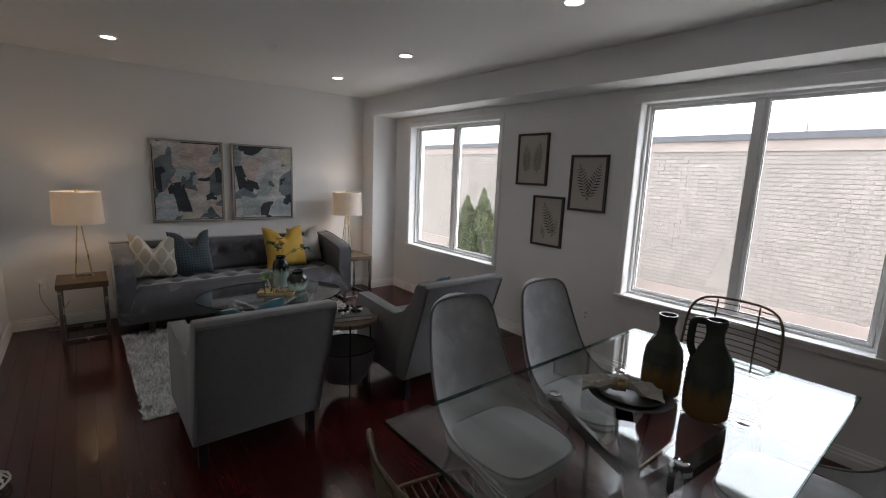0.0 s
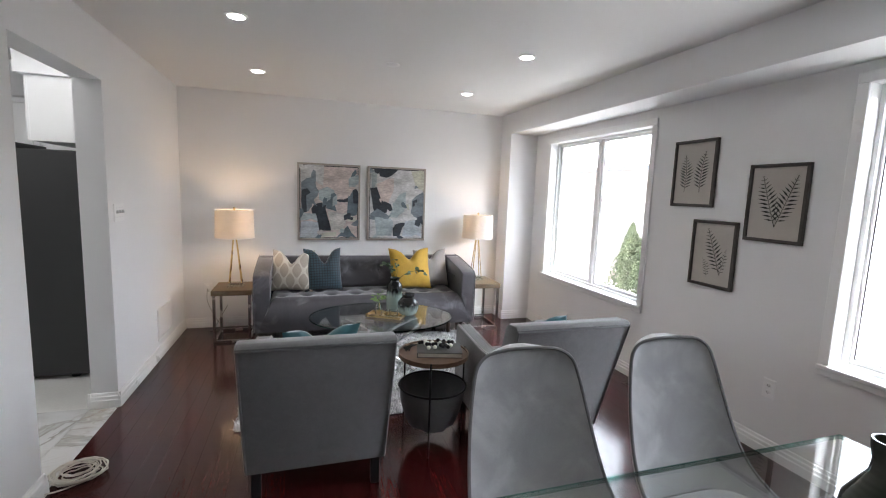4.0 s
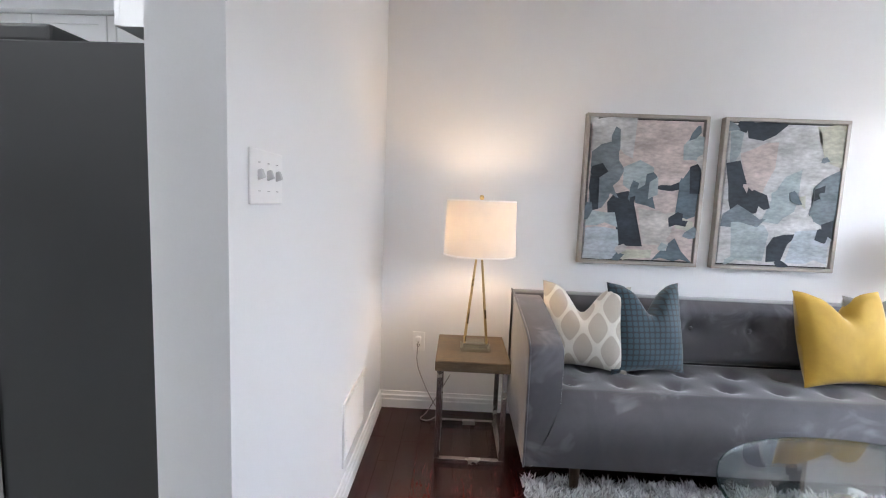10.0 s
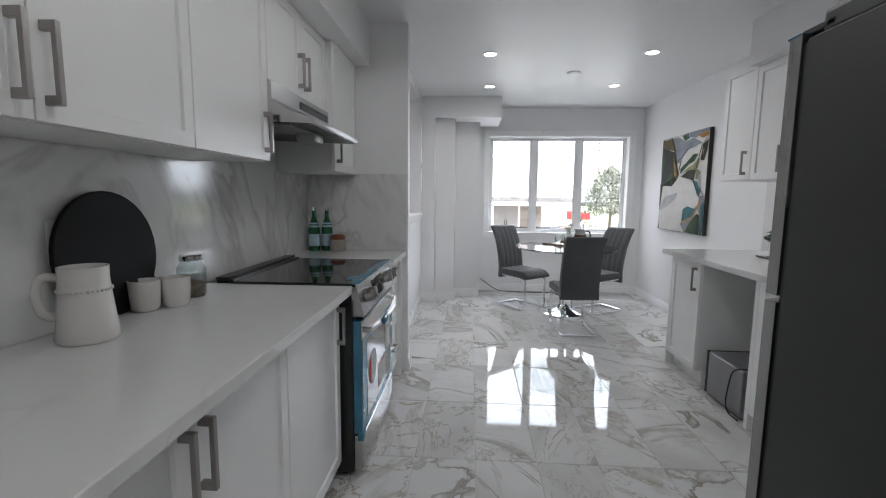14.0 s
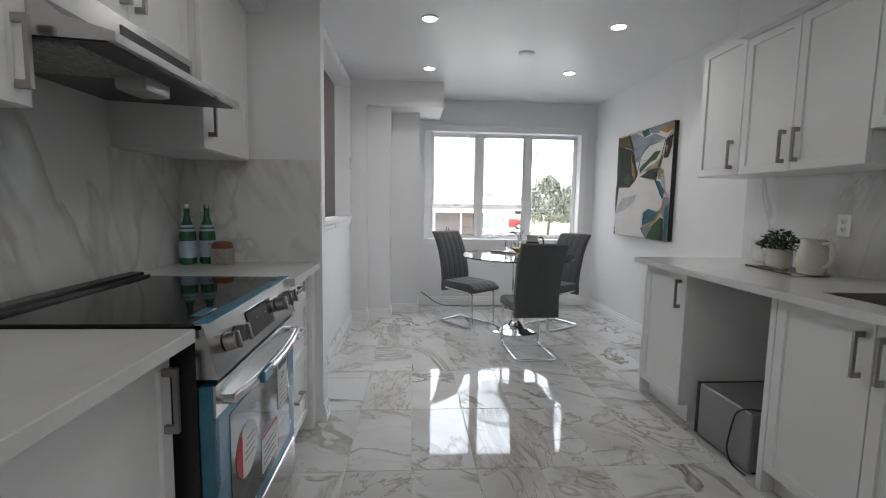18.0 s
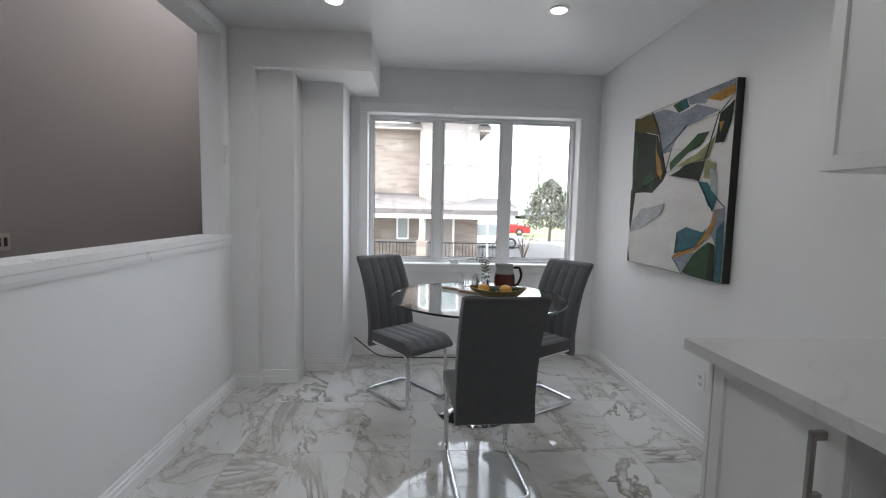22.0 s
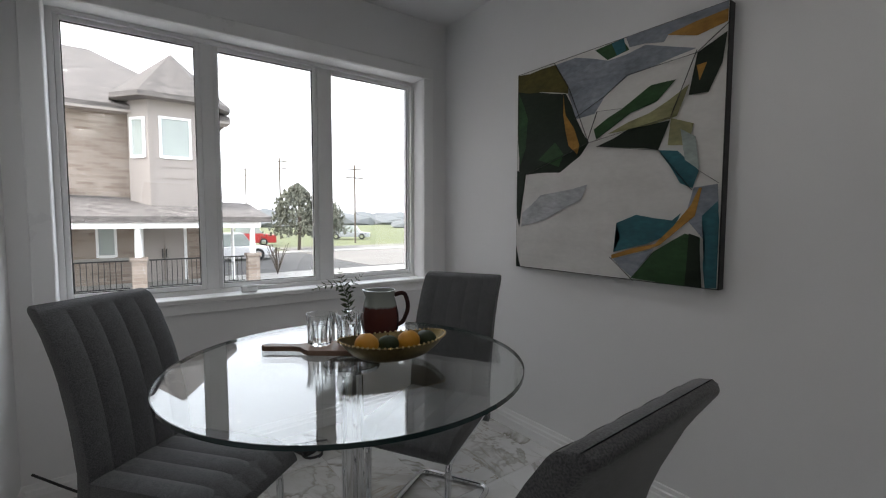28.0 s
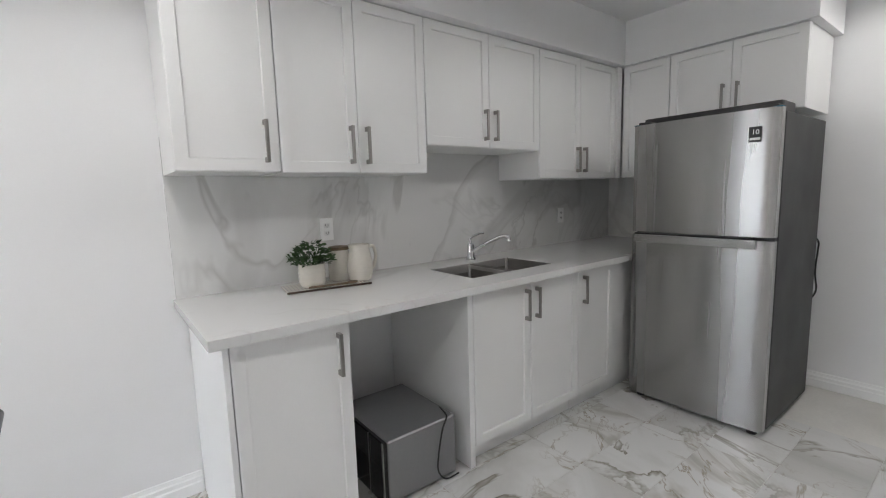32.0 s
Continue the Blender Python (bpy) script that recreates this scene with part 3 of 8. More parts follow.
def cabinet(name, label, x, y, turn, w, depth, z0, z1, doors, group, toe=0.0, drawers=()):
    """A white unit. Local x runs along the front, +y into the wall. doors: (x0, x1, handle x, handle z); drawers: (z0, z1)."""
    unit = thing(name, label, "cabinet", x, y, 0, turn, group)
    part("body", box(0.001, w - 0.001, 0.0205, depth, z0 + toe, z1), CABINET, unit)
    if toe:
        part("toe_kick", box(0.001, w - 0.001, 0.06, depth, z0, z0 + toe), CABINET, unit)
    for a, b, hx, hz in doors:
        d = part("door", moved(shaker(b - a - 0.004, z1 - z0 - toe - 0.004), Matrix.Translation((a + 0.002, 0, z0 + toe + 0.002))), CABINET, unit)
        if hx is not None:
            part("handle", moved(pull(), Matrix.Translation((hx, 0, hz))), NICKEL, d, "brushed nickel bow handle")
    for a, b in drawers:
        d = part("drawer_front", moved(shaker(w - 0.004, b - a - 0.004, 0.045), Matrix.Translation((0.002, 0, a + 0.002))), CABINET, unit)
        part("handle", moved(pull(0.14, False), Matrix.Translation((w / 2 - 0.03, 0, (a + b) / 2 + 0.02))), NICKEL, d, "brushed nickel bow handle")
    return unit


# north run: sink side
NG, SG = "white cabinets of the sink wall", "white cabinets of the stove wall"
NF, ND = 4.235, 0.69
part_end = thing("cabinet_gable", "white end panel of the sink cabinets", "panel", -4.165, NF, 0)
part("board", box(0, 0.018, 0.0, ND, 0, 0.873), CABINET, part_end)
cabinet("base_cabinet", "white shaker base cabinet with one door", -4.145, NF, 0, 0.425, ND, 0, 0.873, [(0, 0.425, 0.375, 0.665)], NG, 0.1)
divider = thing("cabinet_gable", "white panel beside an empty appliance bay", "panel", -3.125, NF, 0)
part("board", box(0, 0.03, 0.0, ND, 0, 0.873), CABINET, divider)
cabinet("base_cabinet", "white shaker sink cabinet with two doors", -3.093, NF, 0, 0.815, ND, 0, 0.70, [], NG, 0.1)
sinkdoors = thing("sink_doors", "pair of white shaker doors under the sink", "cabinet", -3.093, NF, 0, 0, NG)
for a, b, hx in ((0, 0.405, 0.365), (0.405, 0.815, 0.445)):
    d = part("door", moved(shaker(b - a - 0.004, 0.769), Matrix.Translation((a + 0.002, -0.001, 0.102))), CABINET, sinkdoors)
    part("handle", moved(pull(), Matrix.Translation((hx, -0.001, 0.665))), NICKEL, d, "brushed nickel bow handle")
cabinet("base_cabinet", "narrow white shaker base cabinet", -2.276, NF, 0, 0.37, ND, 0, 0.873, [(0, 0.37, 0.05, 0.665)], NG, 0.1)
cabinet("corner_cabinet", "plain white corner base cabinet", -1.904, NF, 0, 1.03, ND, 0, 0.873, [], NG, 0.1)
UF, UD = 4.56, 0.365
cabinet("wall_cabinet", "white shaker wall cabinet with one door", -4.2, UF, 0, 0.376, UD, 1.44, 2.23, [(0, 0.376, 0.32, 1.475)], NG)
cabinet("wall_cabinet", "white shaker wall cabinet with two doors", -3.822, UF, 0, 0.731, UD, 1.435, 2.188, [(0, 0.352, 0.312, 1.475), (0.352, 0.731, 0.392, 1.475)], NG)
cabinet("wall_cabinet", "short white shaker wall cabinet over the sink", -3.089, UF, 0, 0.862, UD, 1.575, 2.188, [(0, 0.437, 0.40, 1.615), (0.437, 0.862, 0.475, 1.615)], NG)
cabinet("wall_cabinet", "white shaker wall cabinet with two doors", -2.225, UF, 0, 0.835, UD, 1.405, 2.188, [(0, 0.417, 0.38, 1.445), (0.417, 0.835, 0.455, 1.445)], NG)
filler = thing("cabinet_filler", "narrow white filler strip in the cabinet corner", "panel", -1.388, 4.541, 1.405)
part("board", box(0, 0.051, 0, 0.38, 0, 0.783), CABINET, filler)
cabinet("fridge_cabinet", "tall white filler panel beside the fridge cabinets", -1.335, UF - 0.03, -90, 0.33, 0.48, 1.405, 2.188, [(0, 0.33, None, 0)], NG)
cabinet("fridge_cabinet", "white shaker cabinet above the fridge", -1.335, UF - 0.362, -90, 0.735, 0.48, 1.74, 2.188, [(0, 0.367, 0.327, 1.775), (0.367, 0.735, 0.407, 1.775)], NG)

top = thing("countertop", "white quartz countertop with a cut-out for the sink", "countertop", 0, 0, 0.875)
SX0, SX1, SY0, SY1 = -3.0, -2.385, 4.335, 4.70
for span in ((-4.212, SX0, 4.178, 4.918, 0, 0.035), (SX1, -1.83, 4.178, 4.918, 0, 0.035), (-1.83, -0.872, 4.21, 4.918, 0, 0.035), (SX0, SX1, 4.178, SY0, 0, 0.035), (SX0, SX1, SY1, 4.918, 0, 0.035)):
    part("slab", box(*span), QUARTZ, top)
for span in ((-4.2, -0.872, 4.919, 4.931, 0.91, 1.60), (-0.872, -0.851, 4.35, 4.919, 0.91, 1.42)):
    setting("backsplash_north", boxes(span), SPLASH)
for span in ((-2.49, -0.852, 1.459, 1.471, 0.91, 1.443), (-3.258, -2.49, 1.459, 1.471, 0.91, 1.785), (-3.79, -3.258, 1.459, 1.471, 0.91, 1.446), (-3.791, -3.781, 1.471, 2.19, 0.91, 1.458)):
    setting("backsplash_south", boxes(span), SPLASH)

sink = thing("kitchen_sink", "double stainless steel undermount sink set in white quartz", "sink", 0, 0, 0.7)
SINKIN = surface("sink_steel", (0.48, 0.465, 0.455), 0.36, 1.0, var=0.1, coarse=6, fine=80, relief=0.04)
for a, b in ((SX0 + 0.001, -2.70), (-2.685, SX1 - 0.001)):
    part("basin", boxes((a, b, SY0 + 0.001, SY0 + 0.004, 0.01, 0.208), (a, b, SY1 - 0.004, SY1 - 0.001, 0.01, 0.208), (a, a + 0.003, SY0 + 0.004, SY1 - 0.004, 0.01, 0.208), (b - 0.003, b, SY0 + 0.004, SY1 - 0.004, 0.01, 0.208), (a, b, SY0 + 0.004, SY1 - 0.004, 0.003, 0.01)), SINKIN, sink)
# paler copy of the sink steel: light catching rims and corners is in its colour
SINKRIM_LIT = surface("sink_steel_lit_edges", (0.8, 0.79, 0.78), 0.4, 1.0, var=0.05, coarse=6, fine=80, relief=0.03)
part("divider_rim", box(-2.705, -2.68, SY0 + 0.004, SY1 - 0.004, 0.175, 0.205, 0.006), SINKRIM_LIT, sink)
for cx in (SX0 + 0.012, -2.712, -2.673, SX1 - 0.012):
    for cy in (SY0 + 0.012, SY1 - 0.012):
        part("basin_corner", lathe([(0, 0.01), (0.009, 0.01), (0.009, 0.2), (0, 0.2)], 10, cx, cy), SINKRIM_LIT, sink, smooth=True)
part("basin_rim", box(SX0 + 0.004, SX1 - 0.004, SY0 + 0.004, SY0 + 0.008, 0.195, 0.208), SINKRIM_LIT, sink)
part("basin_rim", box(SX0 + 0.004, SX1 - 0.004, SY1 - 0.008, SY1 - 0.004, 0.16, 0.208), SINKRIM_LIT, sink)
tap = thing("faucet", "chrome single-lever kitchen faucet behind the sink", "faucet", -2.60, 4.80, 0.91)
part("base", lathe([(0.03, 0), (0.03, 0.012), (0.024, 0.02), (0.023, 0.085), (0.02, 0.10), (0, 0.105)], 20), CHROME, tap, smooth=True)
part("spout", tube(rounded([(0, -0.01, 0.05), (0.03, -0.08, 0.10), (0.09, -0.19, 0.155), (0.105, -0.225, 0.15), (0.108, -0.228, 0.125)], 0.04), 0.0115, 10), CHROME, tap, smooth=True)
part("lever", tube(rounded([(0, 0, 0.10), (0.0, 0.01, 0.135), (0.045, -0.03, 0.165), (0.07, -0.05, 0.167)], 0.03), 0.008, 8), CHROME, tap, smooth=True)

# outlets and switches
def outlet(x, y, z, turn, label="white duplex wall outlet", black_plug=False):
    o = thing("outlet", label, "outlet", x, y, z, turn)
    part("plate", box(-0.036, 0.036, -0.006, 0, -0.058, 0.058, 0.003, 2), TRIM, o)
    for dz in (-0.02, 0.02):
        s = part("socket", moved(box(-0.016, 0.016, -0.0085, -0.005, -0.013, 0.013, 0.003), pose(0, 0, dz)), VINYL, o)
        part("slots", moved(boxes((-0.008, -0.0055, -0.0092, -0.0084, -0.004, 0.006), (0.0055, 0.008, -0.0092, -0.0084, -0.004, 0.006), (-0.002, 0.002, -0.0092, -0.0084, -0.010, -0.006)), pose(0, 0, dz)), BLACK, s)
    return o


BEIGE = surface("beige_plastic", (0.50, 0.45, 0.38), 0.5, var=0.04)
hs = thing("hall_switch", "beige two-gang switch plate on a taupe wall", "switch", -6.02, 0.55, 1.02, 180)
part("plate", box(-0.06, 0.06, -0.006, 0, -0.058, 0.058, 0.003, 2), BEIGE, hs)
for dx in (-0.024, 0.024):
    part("rocker", box(dx - 0.014, dx + 0.014, -0.009, -0.005, -0.03, 0.03, 0.002), BLACK, hs, "dark switch rocker")
outlet(-3.496, 4.919, 1.163, 0)
outlet(-1.55, 4.919, 1.13, 0)
outlet(-5.2, 4.93, 0.375, 0)
outlet(-1.80, 1.471, 1.17, 180)

# plant, canister and pitcher on a tray
GLAZE = surface("cream_glazed_ceramic", (0.66, 0.63, 0.57), 0.25, var=0.05, coarse=9, fine=60, relief=0.12, depth=0.001)
WHITEGLAZE = surface("white_glazed_ceramic", (0.72, 0.70, 0.67), 0.2, var=0.03, coarse=9, fine=60, relief=0.05, depth=0.001)
HERB = surface("green_herb_leaf", (0.045, 0.10, 0.03), 0.6, var=0.4, coarse=30, fine=120, relief=0.2)
SOIL = surface("dark_soil", (0.03, 0.022, 0.015), 1.0, var=0.3)
tray = thing("serving_tray", "slim striped cream tray under a plant and pitcher", "tray", -3.60, 4.70, 0.911, -9)
part("cloth", box(-0.20, 0.19, -0.085, 0.10, 0, 0.006, 0.002), GLAZE, tray)
for i in range(24):
    part("stripe", box(-0.19 + i * 0.0155, -0.187 + i * 0.0155, -0.086, 0.095, 0.0058, 0.0068), PAPERGREY, tray)
part("trim_edge", box(-0.20, 0.19, -0.088, -0.084, 0, 0.009, 0.001), DARKWOOD, tray)
spoon = thing("wooden_spoon", "thin dark wooden spoon on a tray", "spoon", -3.58, 4.635, 0.919, -10)
part("stem", tube([(-0.13, 0, 0.005), (0.05, 0, 0.006)], 0.005, 7), LIGHTWOOD, spoon, smooth=True)
part("bowl", moved(lathe([(0, -0.006), (0.014, -0.004), (0.018, 0.003), (0.015, 0.006), (0, 0.004)], 14), Matrix.Translation((0.072, 0, 0.008)) @ Matrix.Diagonal((1.5, 1, 1, 1))), LIGHTWOOD, spoon, smooth=True)
pot = thing("potted_herb", "leafy green herb in a ribbed cream pot", "plant", -3.665, 4.72, 0.919)
rings = [(0, 0), (0.052, 0), (0.06, 0.012)]
for i in range(7):
    rings += [(0.0605 + 0.0025 * (i % 2), 0.018 + i * 0.011)]
rings += [(0.061, 0.105), (0.054, 0.105), (0.052, 0.09), (0, 0.088)]
part("pot", lathe(rings, 30), GLAZE, pot, smooth=True)
part("soil", lathe([(0, 0.094), (0.05, 0.092)], 16), SOIL, pot)


def leaf_cluster(seed, count, radius, height, base, size):
    r = random.Random(seed)
    v, f = [], []
    for _ in range(count):
        a, h = r.uniform(0, 6.283), r.random()
        rad = radius * math.sqrt(r.random()) * (0.7 + 0.5 * math.sin(h * 3.1))
        c = Vector((rad * math.cos(a), rad * math.sin(a), base + height * h * (1 - 0.45 * (rad / radius) ** 2)))
        q = Euler((r.uniform(-0.6, 0.6), r.uniform(-0.9, 0.3), a + r.uniform(-0.7, 0.7))).to_matrix()
        s = size * r.uniform(0.7, 1.25)
        i = len(v)
        v += [tuple(c + q @ Vector(p)) for p in ((0, 0, 0), (s * 0.35, -s * 0.32, s * 0.05), (s * 0.8, -s * 0.25, s * 0.02), (s * 1.05, 0, -s * 0.06), (s * 0.8, s * 0.25, s * 0.02), (s * 0.35, s * 0.32, s * 0.05), (s * 0.5, 0, -s * 0.04))]
        f += [(i, i + 1, i + 6), (i + 1, i + 2, i + 6), (i + 2, i + 3, i + 6), (i + 3, i + 4, i + 6), (i + 4, i + 5, i + 6), (i + 5, i, i + 6)]
    m = bpy.data.meshes.new("leaves")
    m.from_pydata(v, [], f)
    return m


lm = leaf_cluster(3, 330, 0.085, 0.105, 0.10, 0.026)
lm.materials.append(HERB)
new("leaves", lm).parent = pot
for i in range(9):
    a = i * 0.7
    part("stem", tube([(0.01 * math.cos(a), 0.01 * math.sin(a), 0.09), (0.06 * math.cos(a), 0.06 * math.sin(a), 0.17)], 0.0016, 4), HERB, pot)
can = thing("canister", "cream ceramic canister with a wooden lid", "canister", -3.50, 4.775, 0.919)
part("body", lathe([(0, 0), (0.05, 0), (0.055, 0.01), (0.055, 0.125), (0.048, 0.14), (0.048, 0.15), (0, 0.15)], 28), GLAZE, can, smooth=True)
part("lid", lathe([(0, 0.15), (0.05, 0.15), (0.051, 0.165), (0.03, 0.168), (0, 0.168)], 28), LIGHTWOOD, can, "round wooden lid", smooth=True)


def pitcher(label, x, y, z, turn, h, r, material, band=None):
    p = thing("pitcher", label, "pitcher", x, y, z, turn)
    prof = [(0, 0), (0.74, 0), (0.86, 0.03), (1.0, 0.28), (0.98, 0.5), (0.84, 0.74), (0.76, 0.86), (0.80, 1.0), (0.76, 1.0), (0.70, 0.86), (0.78, 0.72), (0.9, 0.45), (0.8, 0.06), (0, 0.05)]
    bm = lathe([(a * r, b * h) for a, b in prof], 32)
    for v in bm.verts:
        if v.co.z > 0.88 * h and v.co.x < -0.55 * r:
            k = (-v.co.x / r - 0.55) * (v.co.z / h - 0.88) / 0.12
            v.co.x -= 0.55 * r * k
            v.co.z += 0.05 * h * k
    part("jug", bm, material, p, smooth=True)
    part("handle", tube(rounded([(0.8 * r, 0, 0.88 * h), (1.35 * r, 0, 0.93 * h), (1.62 * r, 0, 0.6 * h), (1.25 * r, 0, 0.28 * h), (0.93 * r, 0, 0.24 * h)], 0.04), 0.0085, 9), band or material, p, smooth=True)
    return p


pitcher("cream ceramic pitcher on a tray", -3.43, 4.69, 0.918, 8, 0.178, 0.064, GLAZE)

# microwave in the empty bay
MWSIDE = surface("silver_microwave_paint", (0.30, 0.30, 0.31), 0.35, 0.6, var=0.04, relief=0.03)
MESHGREY = surface("perforated_grey_metal", (0.10, 0.10, 0.10), 0.5, 0.6, var=0.5, coarse=120, fine=260, relief=0.6)
micro = thing("microwave", "silver and black microwave oven standing on the floor", "microwave", -3.385, 4.255, 0.0, 0)
part("body", box(-0.185, 0.185, 0.0, 0.46, 0.012, 0.30, 0.006), MWSIDE, micro)
d = part("front", box(-0.205, -0.185, 0.0, 0.46, 0.012, 0.30, 0.004), BLACKGLASS, micro, "black glass door")
part("door_frame", boxes((-0.209, -0.205, 0.0, 0.012, 0.012, 0.30), (-0.209, -0.205, 0.12, 0.13, 0.012, 0.30)), STEELH, d)
for fx in (-0.16, 0.16):
    for fy in (0.05, 0.41):
        part("foot", lathe([(0, 0), (0.015, 0), (0.015, 0.013), (0, 0.013)], 10, fx, fy), BLACK, micro)
part("power_cord", tube(rounded([(0.17, 0.10, 0.303), (0.14, 0.0, 0.306), (0.10, -0.012, 0.27), (0.075, -0.012, 0.17), (0.06, -0.014, 0.07), (0.10, -0.02, 0.012), (0.19, -0.01, 0.006)], 0.05), 0.0042, 6), BLACK, micro)
part("back_vent", box(0.184, 0.1875, 0.06, 0.30, 0.05, 0.25), MESHGREY, micro, "perforated back vent")

# fridge
fr = thing("refrigerator", "stainless steel top-freezer refrigerator with dark grey sides", "refrigerator", -1.832, 3.802, 0, -90)
FW = 0.37
part("cabinet", box(-FW, FW, 0.082, 0.80, 0.03, 1.684, 0.006), DARKMETAL, fr)
part("seal", box(-FW + 0.008, FW - 0.008, 0.068, 0.082, 0.05, 1.676), BLACK, fr)
for a, b, n in ((0.035, 1.046, "lower_door"), (1.064, 1.698, "freezer_door")):
    bm = bmesh.new()
    cols = []
    for i in range(25):
        s = i / 24
        x = -FW + 2 * FW * s
        edge = min(s, 1 - s)
        y = 0.018 * (2 * s - 1) ** 2 + (0.008 * (1 - edge / 0.03) ** 2 if edge < 0.03 else 0)
        cols.append([bm.verts.new((x, yy, z)) for yy, z in ((y, a), (y, b), (0.068, b), (0.068, a))])
    for p, q in zip(cols, cols[1:]):
        for k in range(4):
            bm.faces.new((p[k], q[k], q[(k + 1) % 4], p[(k + 1) % 4]))
    bm.faces.new(cols[0])
    bm.faces.new(cols[-1][::-1])
    bmesh.ops.recalc_face_normals(bm, faces=bm.faces[:])
    dd = part(n, bm, STEEL, fr, "brushed steel door", True)
    if n == "lower_door":
        part("grip", boxes((-FW + 0.03, FW - 0.1, -0.004, 0.05, b - 0.006, b + 0.012)), BLACK, dd)
        part("grip_lip", box(-FW + 0.03, FW - 0.07, -0.006, 0.004, b - 0.045, b + 0.004, 0.003), STEELH, dd)
    else:
        lab = part("energy_label", box(FW - 0.13, FW - 0.075, 0.005, 0.013, b - 0.16, b - 0.085), BLACK, dd, "small black warranty label")
        lettering("10", 0.034, STICKER, lab, pose(FW - 0.102, 0.0047, b - 0.112, 90))
        part("label_bar", box(FW - 0.125, FW - 0.08, 0.0042, 0.006, b - 0.15, b - 0.138), STICKER, lab)
part("hinge_cover", box(FW - 0.09, FW - 0.02, 0.03, 0.14, 1.698, 1.715, 0.004), DARKMETAL, fr)
part("hinge_cover", box(-FW + 0.02, -FW + 0.09, 0.03, 0.14, 1.698, 1.715, 0.004), DARKMETAL, fr)
part("top_cover", box(-FW + 0.02, FW - 0.02, 0.10, 0.30, 1.683, 1.741, 0.012, 2), DARKMETAL, fr)
for a in (-FW, FW - 0.035):
    part("film_corner", box(a, a + 0.035, 0.018, 0.066, 1.697, 1.701), BLUEFILM, fr, "scrap of blue protective film")
for fx in (-FW + 0.06, FW - 0.06):
    part("foot", lathe([(0, 0), (0.025, 0), (0.028, 0.02), (0.02, 0.046), (0, 0.046)], 14, fx, 0.07), BLACK, fr)
    part("roller", lathe([(0, 0), (0.03, 0), (0.03, 0.046), (0, 0.046)], 12, fx, 0.68), BLACK, fr)
part("power_cord", tube(rounded([(FW - 0.03, 0.802, 1.02), (FW + 0.005, 0.828, 0.98), (FW - 0.005, 0.82, 0.78), (FW + 0.012, 0.84, 0.66), (FW - 0.04, 0.806, 0.58)], 0.06), 0.005, 6), BLACK, fr)

# south run: stove side
cabinet("base_cabinet", "white shaker base cabinet with two doors", -0.945, 2.085, 180, 0.965, 0.61, 0, 0.873, [(0, 0.4825, 0.45, 0.675), (0.4825, 0.965, 0.515, 0.675)], SG, 0.1)
cabinet("base_cabinet", "narrow white shaker base cabinet beside the stove", -1.912, 2.085, 180, 0.558, 0.61, 0, 0.873, [(0, 0.558, 0.523, 0.662)], SG, 0.1)
fill = thing("filler_panel", "white filler strip beside the doorway", "panel", -0.943, 2.075, 0)
part("board", box(0, 0.09, -0.6, -0.01, 0, 0.873), CABINET, fill)
cabinet("drawer_cabinet", "white three-drawer base cabinet beside the stove", -3.269, 2.135, 180, 0.434, 0.66, 0, 0.873, [], SG, 0.1, [(0.10, 0.445), (0.445, 0.735), (0.735, 0.868)])
fill = thing("filler_panel", "white filler strip at the end of the stove cabinets", "panel", -3.79, 2.10, 0)
part("board", box(0, 0.084, -0.62, 0.06, 0, 0.873), CABINET, fill)
for a, b, front in ((-2.49, -0.852, 2.14), (-3.789, -3.266, 2.19)):
    c = thing("countertop", "white quartz countertop with faint grey veins", "countertop", 0, 0, 0.875)
    part("slab", box(a, b, 1.472, front, 0, 0.035, 0.002), QUARTZ, c)
UFS = 1.79
for x, w, n, hs in ((-0.94, 1.03, 2, (0.475, 0.543)), (-1.972, 0.518, 1, (0.475,))):
    step = w / n
    cabinet("wall_cabinet", "white shaker wall cabinet with a bow handle", x, UFS, 180, w, UFS - 1.472, 1.445, 2.198, [(i * step, (i + 1) * step, hs[i], 1.48) for i in range(n)], SG)
cabinet("wall_cabinet", "short white shaker cabinet above the range hood", -2.492, UFS, 180, 0.765, UFS - 1.472, 1.79, 2.198, [(0, 0.3825, 0.345, 1.83), (0.3825, 0.765, 0.42, 1.83)], SG)
cabinet("wall_cabinet", "white shaker wall cabinet beside the hood", -3.259, UFS + 0.045, 180, 0.527, UFS - 1.427, 1.447, 2.198, [(0, 0.505, 0.045, 1.50)], SG)

# range hood
LAMPLENS = surface("frosted_lamp_lens", (0.42, 0.42, 0.42), 0.3, var=0.08, coarse=20)
hood = thing("range_hood", "stainless steel under-cabinet range hood with one lamp", "range hood", -2.862, 1.472, 1.605)
side = [(0.0, 0.02), (0.515, 0.0), (0.515, 0.022), (0.40, 0.055), (0.335, 0.105), (0.335, 0.178), (0.0, 0.178)]
part("shell", slab(side, "x", -0.378, 0.378), STEELH, hood)
part("underside", slab([(0.012, 0.017), (0.49, -0.002), (0.49, 0.001), (0.012, 0.02)], "x", -0.37, 0.37), BLACK, hood, "black underside")
part("filter", slab([(0.06, 0.0085), (0.40, -0.005), (0.40, 0.002), (0.06, 0.0155)], "x", 0.04, 0.35), surface("dull_filter_mesh", (0.42, 0.41, 0.40), 0.5, 0.6, var=0.5, coarse=60, fine=300, relief=0.6), hood, "mesh grease filter")
part("lamp_cover", moved(box(-0.07, 0.07, -0.05, 0.05, -0.045, 0.01, 0.018, 2), pose(0.0, 0.36, 0.004)), LAMPLENS, hood, "frosted grey lamp cover", True)
